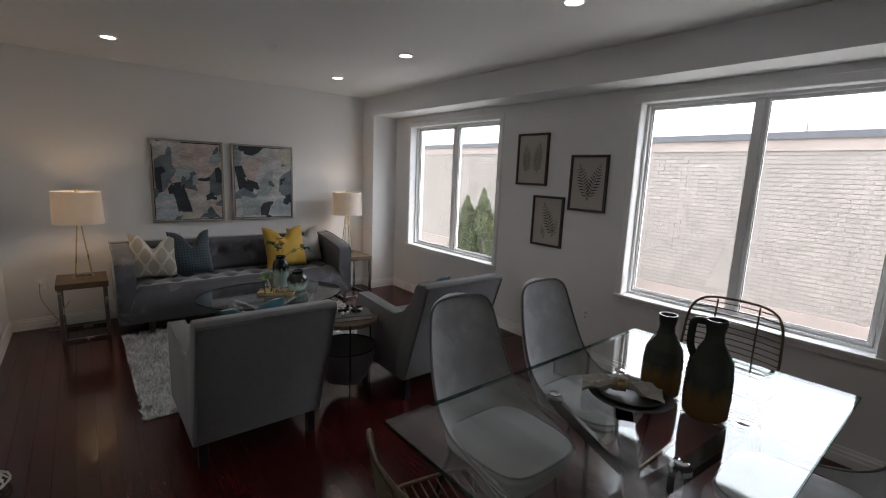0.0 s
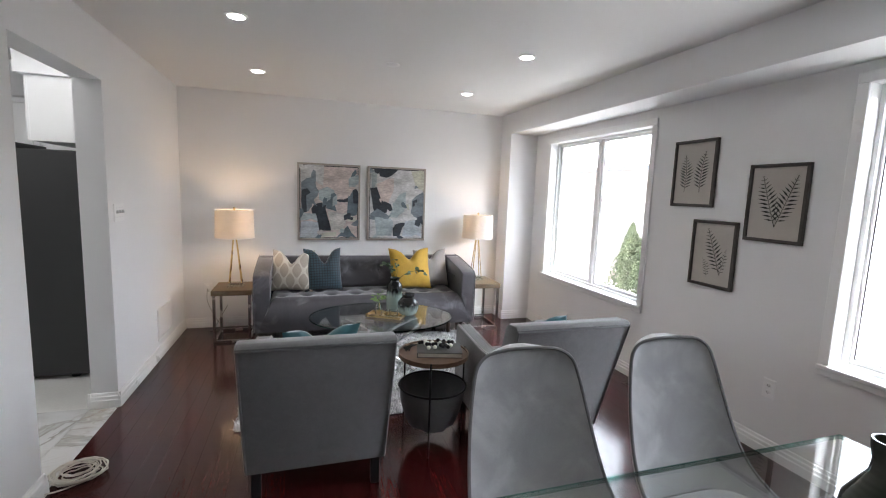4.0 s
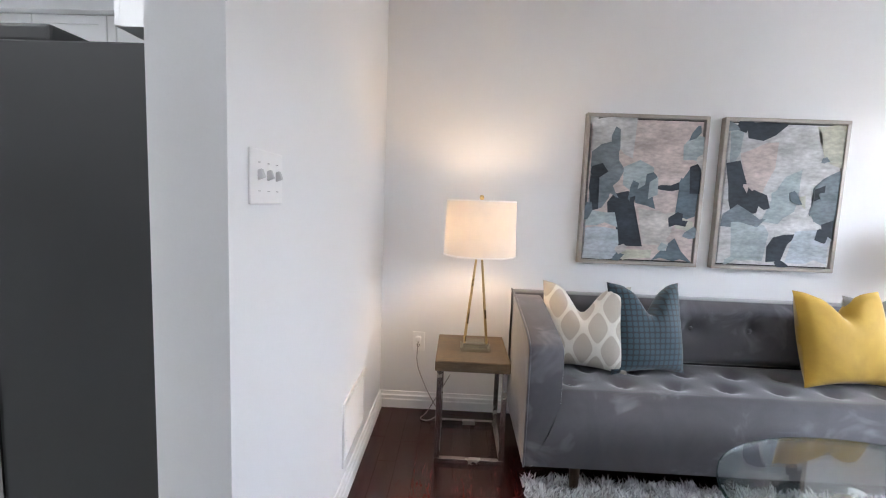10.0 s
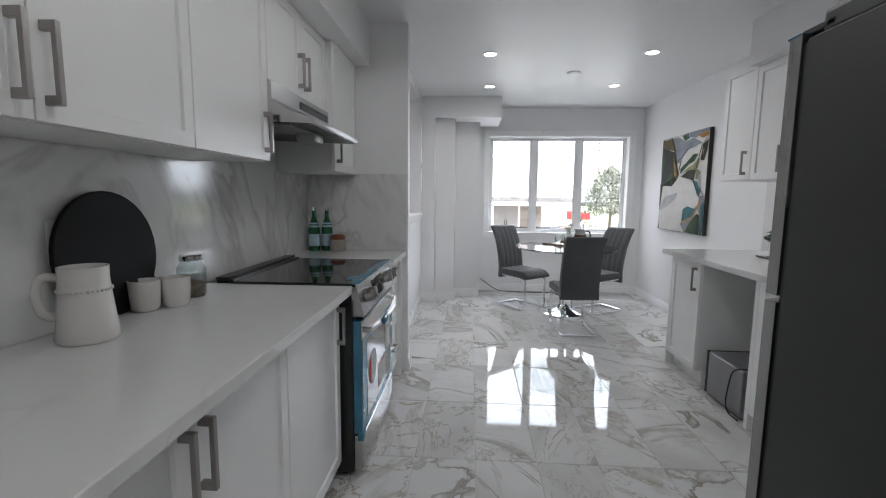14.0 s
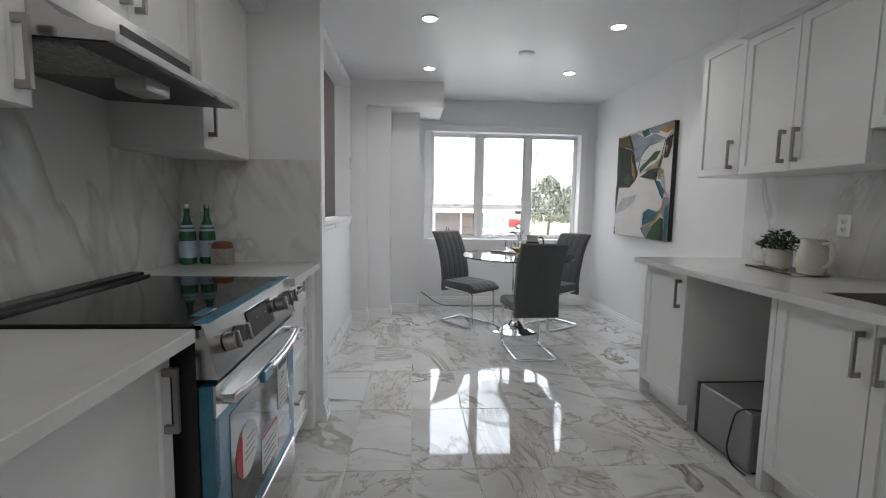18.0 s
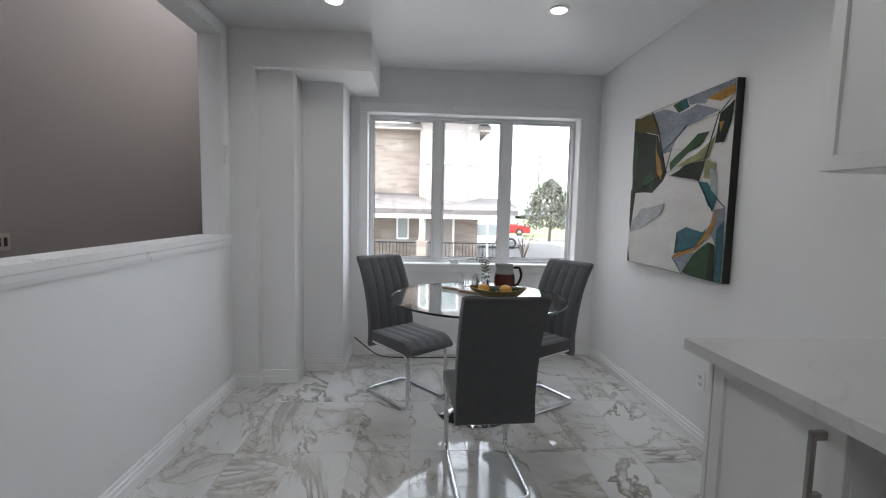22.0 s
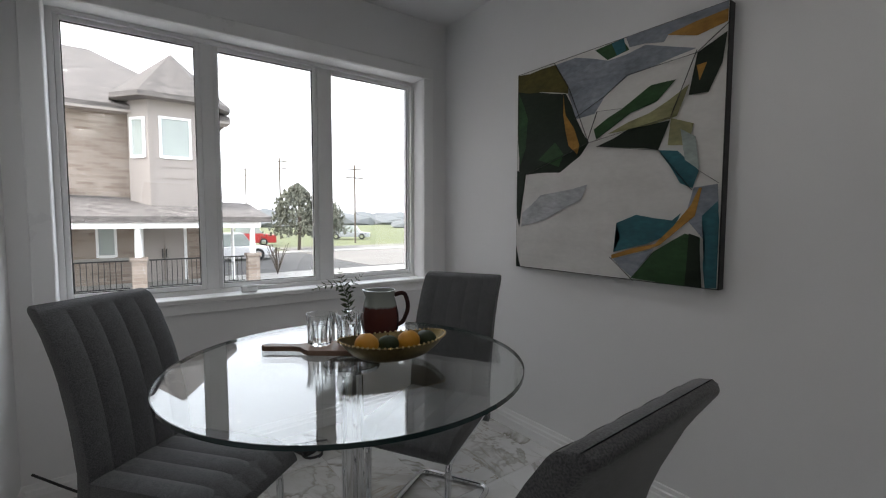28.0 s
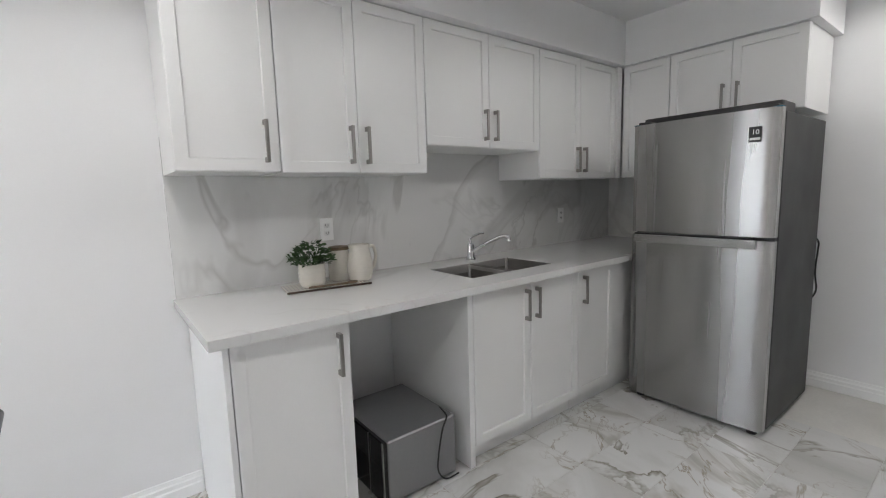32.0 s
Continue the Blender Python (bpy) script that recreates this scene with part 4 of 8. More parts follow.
part("control_strip", slab([(0.336, 0.118), (0.3375, 0.118), (0.3375, 0.152), (0.336, 0.152)], "x", -0.355, 0.06), BLACK, hood, "black control strip")

# slide-in range
stove = thing("range", "stainless slide-in electric range still wrapped in blue film", "stove", -2.882, 2.132, 0, 180)
SW = 0.381
part("body", box(-SW, SW, 0.0, 0.60, 0.03, 0.90), BLACK, stove)
part("cooktop", box(-SW, SW, -0.02, 0.615, 0.90, 0.918, 0.003), BLACKGLASS, stove, "black ceramic glass cooktop")
part("vent_trim", boxes((-SW, SW, 0.56, 0.615, 0.918, 0.935), (-SW, SW, 0.535, 0.55, 0.918, 0.926)), BLACK, stove)
part("film_strip", box(-SW, SW, -0.035, 0.006, 0.9185, 0.921), BLUEFILM, stove, "blue protective film")
panel = part("control_panel", slab([(-0.055, 0.77), (0.0, 0.77), (0.0, 0.918), (-0.02, 0.918)], "x", -SW, SW), STEELH, stove, "sloping steel control panel")
tilt = math.degrees(math.atan2(0.035, 0.148))
part("display", moved(box(-0.115, 0.115, -0.002, 0.002, -0.045, 0.045), pose(0, -0.039, 0.842, -tilt)), BLACKGLASS, panel)
for i in range(5):
    part("print_mark", moved(box(-0.09 + i * 0.04, -0.07 + i * 0.04, -0.0028, -0.0018, 0.0, 0.004), pose(0, -0.039, 0.835 + 0.012 * (i % 2), -tilt)), PAPERGREY, panel)
for kx in (-0.285, -0.205, 0.18, 0.252, 0.324):
    k = part("knob", moved(lathe([(0, 0), (0.026, 0), (0.026, 0.012), (0.023, 0.03), (0, 0.031)], 20), pose(kx, -0.041, 0.842, 90 - tilt)), NICKEL, panel, "brushed steel knob", True)
    part("knob_grip", moved(box(-0.007, 0.007, -0.026, 0.026, 0.028, 0.04, 0.003), pose(kx, -0.041, 0.842, 90 - tilt)), NICKEL, k)
odoor = part("oven_door", box(-SW, SW, -0.045, -0.002, 0.215, 0.75, 0.004), BLUEFILM, stove, "oven door covered in blue film")
part("vent_slot", boxes((-SW + 0.02, SW - 0.02, -0.046, -0.04, 0.755, 0.765)), BLACK, stove)
part("door_glass", box(-0.295, 0.295, -0.047, -0.043, 0.262, 0.635), BLACKGLASS, odoor, "dark oven window")
part("door_top", box(-SW, SW, -0.0475, -0.04, 0.665, 0.752), STEELH, odoor)
bar = [( -0.34 + 0.68 * i / 16, -0.075 - 0.028 * math.sin(math.pi * i / 16), 0.70) for i in range(17)]
part("door_handle", tube([(-0.34, -0.045, 0.70)] + bar + [(0.34, -0.045, 0.70)], 0.013, 10), STEELH, odoor, "bowed steel handle", True)
part("film_scrap", box(-0.20, -0.12, -0.116, -0.098, 0.685, 0.722, 0.004), BLUEFILM, odoor)
REDPRINT = surface("red_print", (0.5, 0.03, 0.03), 0.6)
disc = part("round_sticker", moved(lathe([(0, 0), (0.085, 0), (0.085, 0.0012), (0, 0.0012)], 28), pose(-0.175, -0.0475, 0.465, 90)), STICKER, odoor, "round white and red sticker")
part("sticker_wedge", slab([(-0.175 + 0.0845 * math.cos(a), 0.465 + 0.0845 * math.sin(a)) for a in [radians(120 + 10 * i) for i in range(13)]] , "y", -0.0497, -0.0487), REDPRINT, disc)
for i in range(4):
    part("print_line", box(-0.20 + 0.008 * i, -0.115, -0.0494, -0.0487, 0.435 + i * 0.02, 0.439 + i * 0.02), PAPERGREY, disc)
card = part("energy_sticker", box(-0.045, 0.125, -0.0492, -0.047, 0.295, 0.425), STICKER, odoor, "white printed sticker")
part("sticker_bar", box(-0.045, 0.125, -0.0498, -0.0491, 0.418, 0.425), REDPRINT, card, "thin red edge")
for i in range(4):
    part("print_line", box(-0.03, 0.10 - 0.02 * (i % 2), -0.0498, -0.0491, 0.32 + i * 0.02, 0.324 + i * 0.02), PAPERGREY, card)
tag = part("price_sticker", box(0.145, 0.265, -0.0492, -0.047, 0.435, 0.635), STICKER, odoor, "white sticker with black print")
part("sticker_bar", box(0.153, 0.257, -0.0498, -0.0491, 0.592, 0.622), BLACK, tag)
lettering("555", 0.035, BLACK, tag, pose(0.205, -0.0495, 0.555, 90))
for i in range(5):
    part("print_line", box(0.16, 0.25, -0.0498, -0.0491, 0.452 + i * 0.018, 0.455 + i * 0.018), PAPERGREY, tag)
part("drawer", box(-SW, SW, -0.045, -0.002, 0.05, 0.205, 0.004), STEELH, stove, "steel storage drawer")
part("tape", box(-SW - 0.002, -SW + 0.05, -0.0475, -0.02, 0.185, 0.225), BLUEFILM, stove)
part("tape", box(-0.30, -0.20, 0.02, 0.05, 0.918, 0.9195), BLUEFILM, stove, "square of blue film")
for i in range(15):
    part("side_slot", box(-SW + 0.008, -SW + 0.02, -0.0458, -0.042, 0.46 + i * 0.018, 0.472 + i * 0.018), BLACK, odoor)
for fx in (-SW + 0.05, SW - 0.05):
    for fy in (0.05, 0.5):
        part("foot", lathe([(0, 0), (0.02, 0), (0.02, 0.032), (0, 0.032)], 10, fx, fy), BLACK, stove)

# on the stove-side counter
GREENGLASS = surface("green_bottle_glass", (0.012, 0.10, 0.035), 0.06, var=0.1, coat=0.5, relief=0.0)
LABELBLUE = surface("pale_blue_label", (0.38, 0.52, 0.60), 0.6, var=0.05, relief=0.0)
TERRA = surface("terracotta_lid", (0.24, 0.085, 0.04), 0.55, var=0.12, coarse=20)
SPECK = surface("speckled_stoneware", (0.42, 0.38, 0.34), 0.6, var=0.25, coarse=120, fine=300, relief=0.3)
for bx, by, tn in ((-3.69, 1.545, 200), (-3.73, 1.625, 150)):
    b = thing("water_bottle", "green glass mineral water bottle with a blue label", "bottle", bx, by, 0.911, tn, "green bottles on the counter")
    part("glass", lathe([(0, 0), (0.036, 0), (0.039, 0.01), (0.039, 0.15), (0.034, 0.185), (0.018, 0.225), (0.0135, 0.25), (0.0135, 0.285), (0, 0.285)], 24), GREENGLASS, b, smooth=True)
    part("label", lathe([(0.0396, 0.035), (0.0396, 0.12)], 24), LABELBLUE, b, "pale blue paper label", True)
    part("label_bar", boxes((-0.024, 0.024, -0.0402, -0.033, 0.10, 0.106)), PAPERGREY, b)
    part("neck_label", lathe([(0.0375, 0.168), (0.030, 0.20)], 24), LABELBLUE, b, smooth=True)
    part("cap", lathe([(0, 0.283), (0.0145, 0.283), (0.0145, 0.305), (0, 0.306)], 18), STEELH, b, "silver cap", True)
j = thing("stoneware_jar", "speckled stoneware jar with a brown lid", "jar", -3.705, 1.71, 0.911)
part("body", lathe([(0, 0), (0.052, 0), (0.056, 0.01), (0.055, 0.075), (0.05, 0.082), (0, 0.082)], 28), SPECK, j, smooth=True)
part("lid", lathe([(0, 0.082), (0.05, 0.082), (0.052, 0.09), (0.045, 0.11), (0.03, 0.115), (0, 0.115)], 28), TERRA, j, "terracotta brown lid", True)
bd = thing("round_board", "round black serving board leaning on the backsplash", "serving board", -1.945, 1.487, 0.912)
BLACKWOOD = surface("black_stained_board", (0.009, 0.009, 0.010), 0.6, var=0.15, coarse=4, fine=70, relief=0.1, spec=0.2)
hand = [(0.2 * math.cos(radians(a)), 0.2 + 0.2 * math.sin(radians(a))) for a in range(-30, 300, 10)]
hand += [(0.12, 0.03), (0.16, 0.005), (0.20, 0.0), (0.225, 0.025), (0.22, 0.06), (0.185, 0.075)]
part("board", moved(slab(hand, "y", 0, 0.016, 0.004), Matrix.Translation((0, 0.02, 0.0)) @ Matrix.Rotation(radians(4), 4, "X") @ Matrix.Scale(-1, 4, (1, 0, 0))), BLACKWOOD, bd)
k = thing("kettle_jug", "white glazed ceramic jug with a beaded band", "jug", -1.715, 1.62, 0.911, -68)
part("body", lathe([(0, 0), (0.068, 0), (0.073, 0.008), (0.066, 0.06), (0.060, 0.12), (0.056, 0.17), (0.057, 0.2), (0.053, 0.2), (0.052, 0.17), (0.056, 0.12), (0.062, 0.02), (0, 0.015)], 32), WHITEGLAZE, k, smooth=True)
part("handle", tube(rounded([(0.052, 0, 0.168), (0.095, 0, 0.178), (0.112, 0, 0.13), (0.098, 0, 0.07), (0.062, 0, 0.062)], 0.04), 0.0115, 9), WHITEGLAZE, k, smooth=True)
for i in range(34):
    a = i * 2 * math.pi / 34
    bead = bmesh.new()
    bmesh.ops.create_icosphere(bead, subdivisions=1, radius=0.0045, matrix=Matrix.Translation((0.0595 * math.cos(a), 0.0595 * math.sin(a), 0.138)))
    part("bead", bead, WHITEGLAZE, k)
for mx, my in ((-2.015, 1.555), (-2.09, 1.612)):
    m = thing("mug", "pale cream ceramic mug on the counter", "mug", mx, my, 0.911, -100, "cream mugs")
    part("cup", lathe([(0, 0), (0.035, 0), (0.043, 0.01), (0.047, 0.06), (0.049, 0.104), (0.045, 0.104), (0.043, 0.06), (0.039, 0.014), (0, 0.01)], 26), WHITEGLAZE, m, smooth=True)
    part("handle", tube(rounded([(0.04, 0, 0.08), (0.07, 0, 0.078), (0.068, 0, 0.03), (0.04, 0, 0.025)], 0.02), 0.0055, 7), WHITEGLAZE, m, smooth=True)
JARGLASS = glass("jar_glass", (0.72, 0.76, 0.75), 1.7)
j = thing("glass_jar", "ribbed glass storage jar with a metal lid", "jar", -2.24, 1.575, 0.911)
bm = lathe([(0.0, 0), (0.045, 0), (0.049, 0.008), (0.049, 0.112), (0.036, 0.132), (0.036, 0.142)], 32)
for v in bm.verts:
    if 0.006 < v.co.z < 0.115:
        v.co.xy *= 1.03 if round(math.atan2(v.co.y, v.co.x) / (math.pi / 16)) % 2 else 0.98
part("glass", bm, JARGLASS, j)
part("contents", lathe([(0, 0.004), (0.044, 0.004), (0.044, 0.052), (0.02, 0.06), (0, 0.055)], 16), surface("shell_pieces", (0.42, 0.31, 0.26), 0.7, var=0.5, coarse=90, fine=200, relief=0.8, depth=0.01), j, "pale brown contents")
part("lid", lathe([(0, 0.14), (0.041, 0.14), (0.042, 0.145), (0.042, 0.158), (0.038, 0.162), (0, 0.163)], 24), STEELH, j, "round metal lid", True)

# ceiling fittings
def pot_fitting(x, y, z):
    p = thing("pot_light", "round white recessed ceiling light, lit", "ceiling light", x, y, z, 0, "recessed ceiling lights")
    part("trim_ring", lathe([(0.062, 0.0), (0.062, -0.006), (0.046, -0.008), (0.046, 0.0)], 24), TRIM, p, smooth=True)
    part("diffuser", lathe([(0.047, -0.004), (0, -0.004)], 24), POTDISC, p, "glowing white diffuser")


for px, py in POTS_LIVING:
    pot_fitting(px, py, LIVING_H)
# the two added east lamps get the same fitting as the real ones
for px, py in POTS_FILLS_KITCHEN:
    pot_fitting(px, py, KITCHEN_H)
for sx, sy, sz, sr, sh in ((-5.08, 3.61, KITCHEN_H, 1.0, 0.5), (1.14, 3.0, LIVING_H, 0.8, 0.4)):
    s = thing("smoke_detector", "round white smoke detector on the ceiling", "smoke detector", sx, sy, sz)
    part("base", lathe([(a * sr, b * sh) for a, b in ((0, 0), (0.065, 0), (0.065, -0.012), (0.05, -0.03), (0.02, -0.034), (0, -0.034))], 24), TRIM, s, smooth=True)

# painting on the kitchen wall
def curve_through(pts, steps=5):
    out, n = [], len(pts)
    for i in range(n):
        p0, p1, p2, p3 = (Vector(pts[(i + k - 1) % n]) for k in range(4))
        for s in range(steps):
            t = s / steps
            out.append(0.5 * ((2 * p1) + (p2 - p0) * t + (2 * p0 - 5 * p1 + 4 * p2 - p3) * t * t + (3 * p1 - p0 - 3 * p2 + p3) * t ** 3))
    return out


def paint(name, colour):
    return surface(name, colour, 0.6, spec=0.2, var=0.07 if name == "paint_white" else 0.3, coarse=5, fine=30, relief=0.1, depth=0.001, stretch=(1, 1, 2.2))


def patch(parent, pts, y, material, w, h, round_off=True, ragged=0.0):
    """A flat stroke of paint on a canvas; pts in fractions of its width and height."""
    line = curve_through(pts, 4) if round_off else [Vector(p) for p in pts]
    if ragged:
        rr = random.Random(int(1e4 * abs(y)) + len(pts))
        fine = []
        for p, q in zip(line, line[1:] + line[:1]):
            k = max(1, int((q - p).length / 0.07))
            fine += [p.lerp(q, s / k) + Vector((rr.uniform(-ragged, ragged), rr.uniform(-ragged, ragged))) for s in range(k)]
        line = fine
    bm = bmesh.new()
    f = bm.faces.new([bm.verts.new((min(max(p[0], 0.004), 0.996) * w, y, min(max(p[1], 0.004), 0.996) * h)) for p in line])
    bmesh.ops.triangulate(bm, faces=[f])
    ex = bmesh.ops.extrude_face_region(bm, geom=bm.faces[:])
    bmesh.ops.translate(bm, vec=(0, 0.0008, 0), verts=[v for v in ex["geom"] if isinstance(v, bmesh.types.BMVert)])
    bmesh.ops.recalc_face_normals(bm, faces=bm.faces[:])
    part("paint_patch", bm, material, parent)


art = thing("leaf_painting", "large canvas of white and green leaf shapes with black edges", "painting", -6.065, 4.888, 0.95)
canvas = part("canvas", box(0, 1.03, 0, 0.04, 0, 1.03, 0.002), BLACK, art, "stretched canvas with black edges")
AW, AY, AM, AC, AG, AD, AB, AO, AT, AK = (paint("paint_" + n, c) for n, c in (("white", (0.66, 0.645, 0.625)), ("sage", (0.30, 0.29, 0.15)), ("mist", (0.40, 0.46, 0.44)), ("pale_blue", (0.47, 0.48, 0.50)), ("green", (0.035, 0.085, 0.035)), ("deep_green", (0.018, 0.028, 0.018)), ("blue_grey", (0.26, 0.285, 0.33)), ("ochre", (0.42, 0.22, 0.05)), ("teal", (0.04, 0.14, 0.17)), ("olive", (0.10, 0.085, 0.025))))
patch(canvas, [(0, 0), (1, 0), (1, 1), (0, 1)], -0.0010, AW, 1.03, 1.03, False)
layers = [
    (AB, [(0.25, 0.98), (0.36, 0.99), (0.54, 0.92), (0.7, 0.94), (0.89, 0.87), (0.81, 0.86), (0.63, 0.84), (0.53, 0.78), (0.47, 0.72), (0.37, 0.71), (0.33, 0.87)]),
    (AK, [(0.0, 0.99), (0.16, 0.99), (0.25, 0.99), (0.33, 0.87), (0.33, 0.84), (0.0, 0.91)]),
    (AD, [(0.0, 0.91), (0.31, 0.84), (0.44, 0.59), (0.4, 0.54), (0.28, 0.48), (0.08, 0.48), (0.02, 0.5)]),
    (AG, [(0.01, 0.9), (0.08, 0.76), (0.06, 0.62), (0.02, 0.53)]),
    (AG, [(0.15, 0.55), (0.26, 0.62), (0.31, 0.56), (0.28, 0.5)]),
    (AD, [(0.01, 0.51), (0.07, 0.48), (0.02, 0.21), (-0.0, 0.27)]),
    (AD, [(-0.0, 0.11), (0.03, -0.0), (-0.0, -0.0)]),
    (AO, [(0.3, 0.83), (0.32, 0.74), (0.4, 0.59), (0.38, 0.55), (0.34, 0.59), (0.3, 0.74)]),
    (AG, [(0.47, 0.99), (0.6, 1.0), (0.63, 0.94), (0.53, 0.93)]),
    (AT, [(0.55, 0.99), (0.6, 1.0), (0.62, 0.95), (0.58, 0.94)]),
    (AB, [(0.62, 1.0), (1.0, 1.0), (1.0, 0.97), (0.79, 0.95), (0.77, 0.93), (0.63, 0.95)]),
    (AO, [(0.79, 0.95), (0.89, 0.96), (1.0, 0.97), (1.0, 0.93), (0.89, 0.91)]),
    (AG, [(0.47, 0.65), (0.61, 0.71), (0.73, 0.78), (0.82, 0.77), (0.75, 0.71), (0.64, 0.69), (0.56, 0.64), (0.49, 0.6)]),
    (AY, [(0.54, 0.62), (0.73, 0.67), (0.87, 0.74), (0.83, 0.64), (0.67, 0.62)]),
    (AD, [(0.49, 0.57), (0.64, 0.62), (0.81, 0.63), (0.77, 0.52), (0.62, 0.55)]),
    (AD, [(0.9, 0.85), (1.0, 0.89), (0.99, 0.79), (0.94, 0.7), (0.87, 0.71)]),
    (AO, [(0.9, 0.81), (0.93, 0.81), (0.91, 0.75)]),
    (AY, [(0.81, 0.64), (0.9, 0.6), (0.88, 0.52), (0.8, 0.53)]),
    (AT, [(0.77, 0.52), (0.84, 0.51), (0.92, 0.43), (0.9, 0.37), (0.86, 0.39)]),
    (AM, [(0.85, 0.59), (0.91, 0.55), (0.92, 0.43), (0.87, 0.47)]),
    (AB, [(0.91, 0.37), (0.99, 0.38), (0.99, 0.22), (0.94, 0.18), (0.88, 0.26)]),
    (AC, [(0.05, 0.28), (0.18, 0.37), (0.45, 0.41), (0.41, 0.34), (0.18, 0.24), (0.05, 0.21)]),
    (AT, [(0.6, 0.24), (0.68, 0.27), (0.83, 0.25), (0.86, 0.28), (0.83, 0.2), (0.73, 0.15), (0.59, 0.11), (0.62, 0.18)]),
    (AB, [(0.58, 0.09), (0.77, 0.14), (0.67, 0.01), (0.62, 0.05)]),
    (AG, [(0.67, 0.01), (0.76, 0.12), (0.88, 0.2), (0.93, 0.18), (0.94, 0.0), (0.8, -0.0)]),
    (AD, [(0.89, 0.2), (0.93, 0.19), (0.95, 0.0), (0.89, 0.0)]),
    (AT, [(0.94, 0.26), (0.99, 0.32), (1.0, 0.01), (0.96, 0.0)]),
    (AO, [(0.57, 0.1), (0.77, 0.16), (0.9, 0.3), (0.92, 0.37), (0.94, 0.37), (0.91, 0.27), (0.79, 0.15), (0.58, 0.08)]),
]
for i, (m, pts) in enumerate(layers):
    patch(canvas, pts, -0.0014 - 0.0003 * i, m, 1.03, 1.03, False, 0.006)
ink = [ [(0.37, 0.71), (0.53, 0.78), (0.63, 0.84), (0.9, 0.85), (1.0, 0.92)], [(0.08, 0.48), (0.44, 0.59), (0.82, 0.64)], [(0.44, 0.59), (0.49, 0.72), (0.61, 0.71)], [(0.49, 0.57), (0.77, 0.52), (0.9, 0.36)], [(0.81, 0.63), (0.9, 0.86)], [(0.25, 0.99), (0.34, 0.85), (0.45, 0.59)], [(0.92, 0.43), (0.99, 0.38)], [(0.57, 0.09), (0.62, 0.05), (0.68, 0.0)] ]
for line in ink:
    part("ink_line", tube([(a * 1.03, -0.0112, b * 1.03) for a, b in line], 0.0032, 4, flat=0.3), BLACK, canvas)

# dining nook
def nook_chair(x, y, turn):
    """Faces +y locally; the seat's back edge lies at the origin line."""
    c = thing("dining_chair", "charcoal channel-stitched cantilever chair on a chrome frame", "chair", x, y, 0, turn, "chairs round the glass table")
    prof = [(0.0, 0.36), (0.008, 0.47), (-0.012, 0.61), (-0.052, 0.76), (-0.105, 0.875), (-0.145, 0.935)]
    def spine(s):
        k = s * (len(prof) - 1)
        i = min(int(k), len(prof) - 2)
        f = k - i
        return Vector((0, prof[i][0] * (1 - f) + prof[i + 1][0] * f, prof[i][1] * (1 - f) + prof[i + 1][1] * f))
    # front channels of the back
    for ch in range(5):
        x0, x1 = -0.183 + ch * 0.0732, -0.183 + (ch + 1) * 0.0732
        rows = []
        for i in range(15):
            p = spine(i / 14)
            swell = 0.6 + 0.4 * math.sin(math.pi * min(1, i / 14 * 1.02))
            rows.append([(x0 + (x1 - x0) * j / 6, p.y + 0.02 + 0.008 * swell * math.sqrt(max(0, 1 - (2 * j / 6 - 1) ** 2 * 0.98)), p.z) for j in range(7)])
        part("back_channel", sheet(rows), DINECLOTH, c, smooth=True)
    rows = []
    for i in range(20):
        p = spine(min(i, 14) / 14)
        k = max(0, i - 14) / 5
        thin, lift = math.sqrt(max(0.0, 1 - k * k)), 0.027 * k
        lean = Vector((0, -0.55 * lift, 0.83 * lift))
        rows.append([(u * 0.183 * (1 - 0.03 * k * k), p.y + lean.y - 0.007 + (v + 0.007) * (thin if thin > 0.05 else 0.05), p.z + lean.z) for u, v in ((-1, 0.021), (-1.012, -0.004), (-0.985, -0.026), (-0.93, -0.032), (0, -0.034), (0.93, -0.032), (0.985, -0.026), (1.012, -0.004), (1, 0.021), (0.5, 0.021), (-0.5, 0.021))])
    part("backrest", sheet(rows, closed_u=True), DINECLOTH, c, smooth=True)
    part("back_hem", tube([(-0.181, spine(0).y - 0.002, 0.364), (0.181, spine(0).y - 0.002, 0.364)], 0.022, 10), DINECLOTH, c, smooth=True)
    for ch in range(5):
        x0, x1 = -0.183 + ch * 0.0732, -0.183 + (ch + 1) * 0.0732
        rows = []
        for i in range(13):
            yy = 0.02 + 0.43 * i / 12
            drop = 0.045 * max(0, (i - 9) / 3) ** 2
            rows.append([(x0 + (x1 - x0) * j / 6, yy, 0.457 - drop + 0.007 * math.sqrt(max(0, 1 - (2 * j / 6 - 1) ** 2 * 0.98))) for j in range(7)])
        part("seat_channel", sheet(rows), DINECLOTH, c, smooth=True)
    part("seat", slab([(0.02, 0.395), (0.44, 0.375), (0.462, 0.392), (0.455, 0.41), (0.40, 0.45), (0.34, 0.458), (0.02, 0.458)], "x", -0.182, 0.182, 0.006), DINECLOTH, c, smooth=True)
    r = 0.0125
    for s in (-1, 1):
        part("side_rail", tube(rounded([(s * 0.165, 0.03, 0.385), (s * 0.165, 0.40, 0.37), (s * 0.165, 0.405, r), (s * 0.165, -0.06, r), (0, -0.06, r)], 0.05), r, 10), CHROME, c, "bent chrome tube", True)
    return c


nook_chair(-4.785, 3.685, 93)
nook_chair(-6.03, 3.15, -50)
nook_chair(-5.865, 4.285, -150)

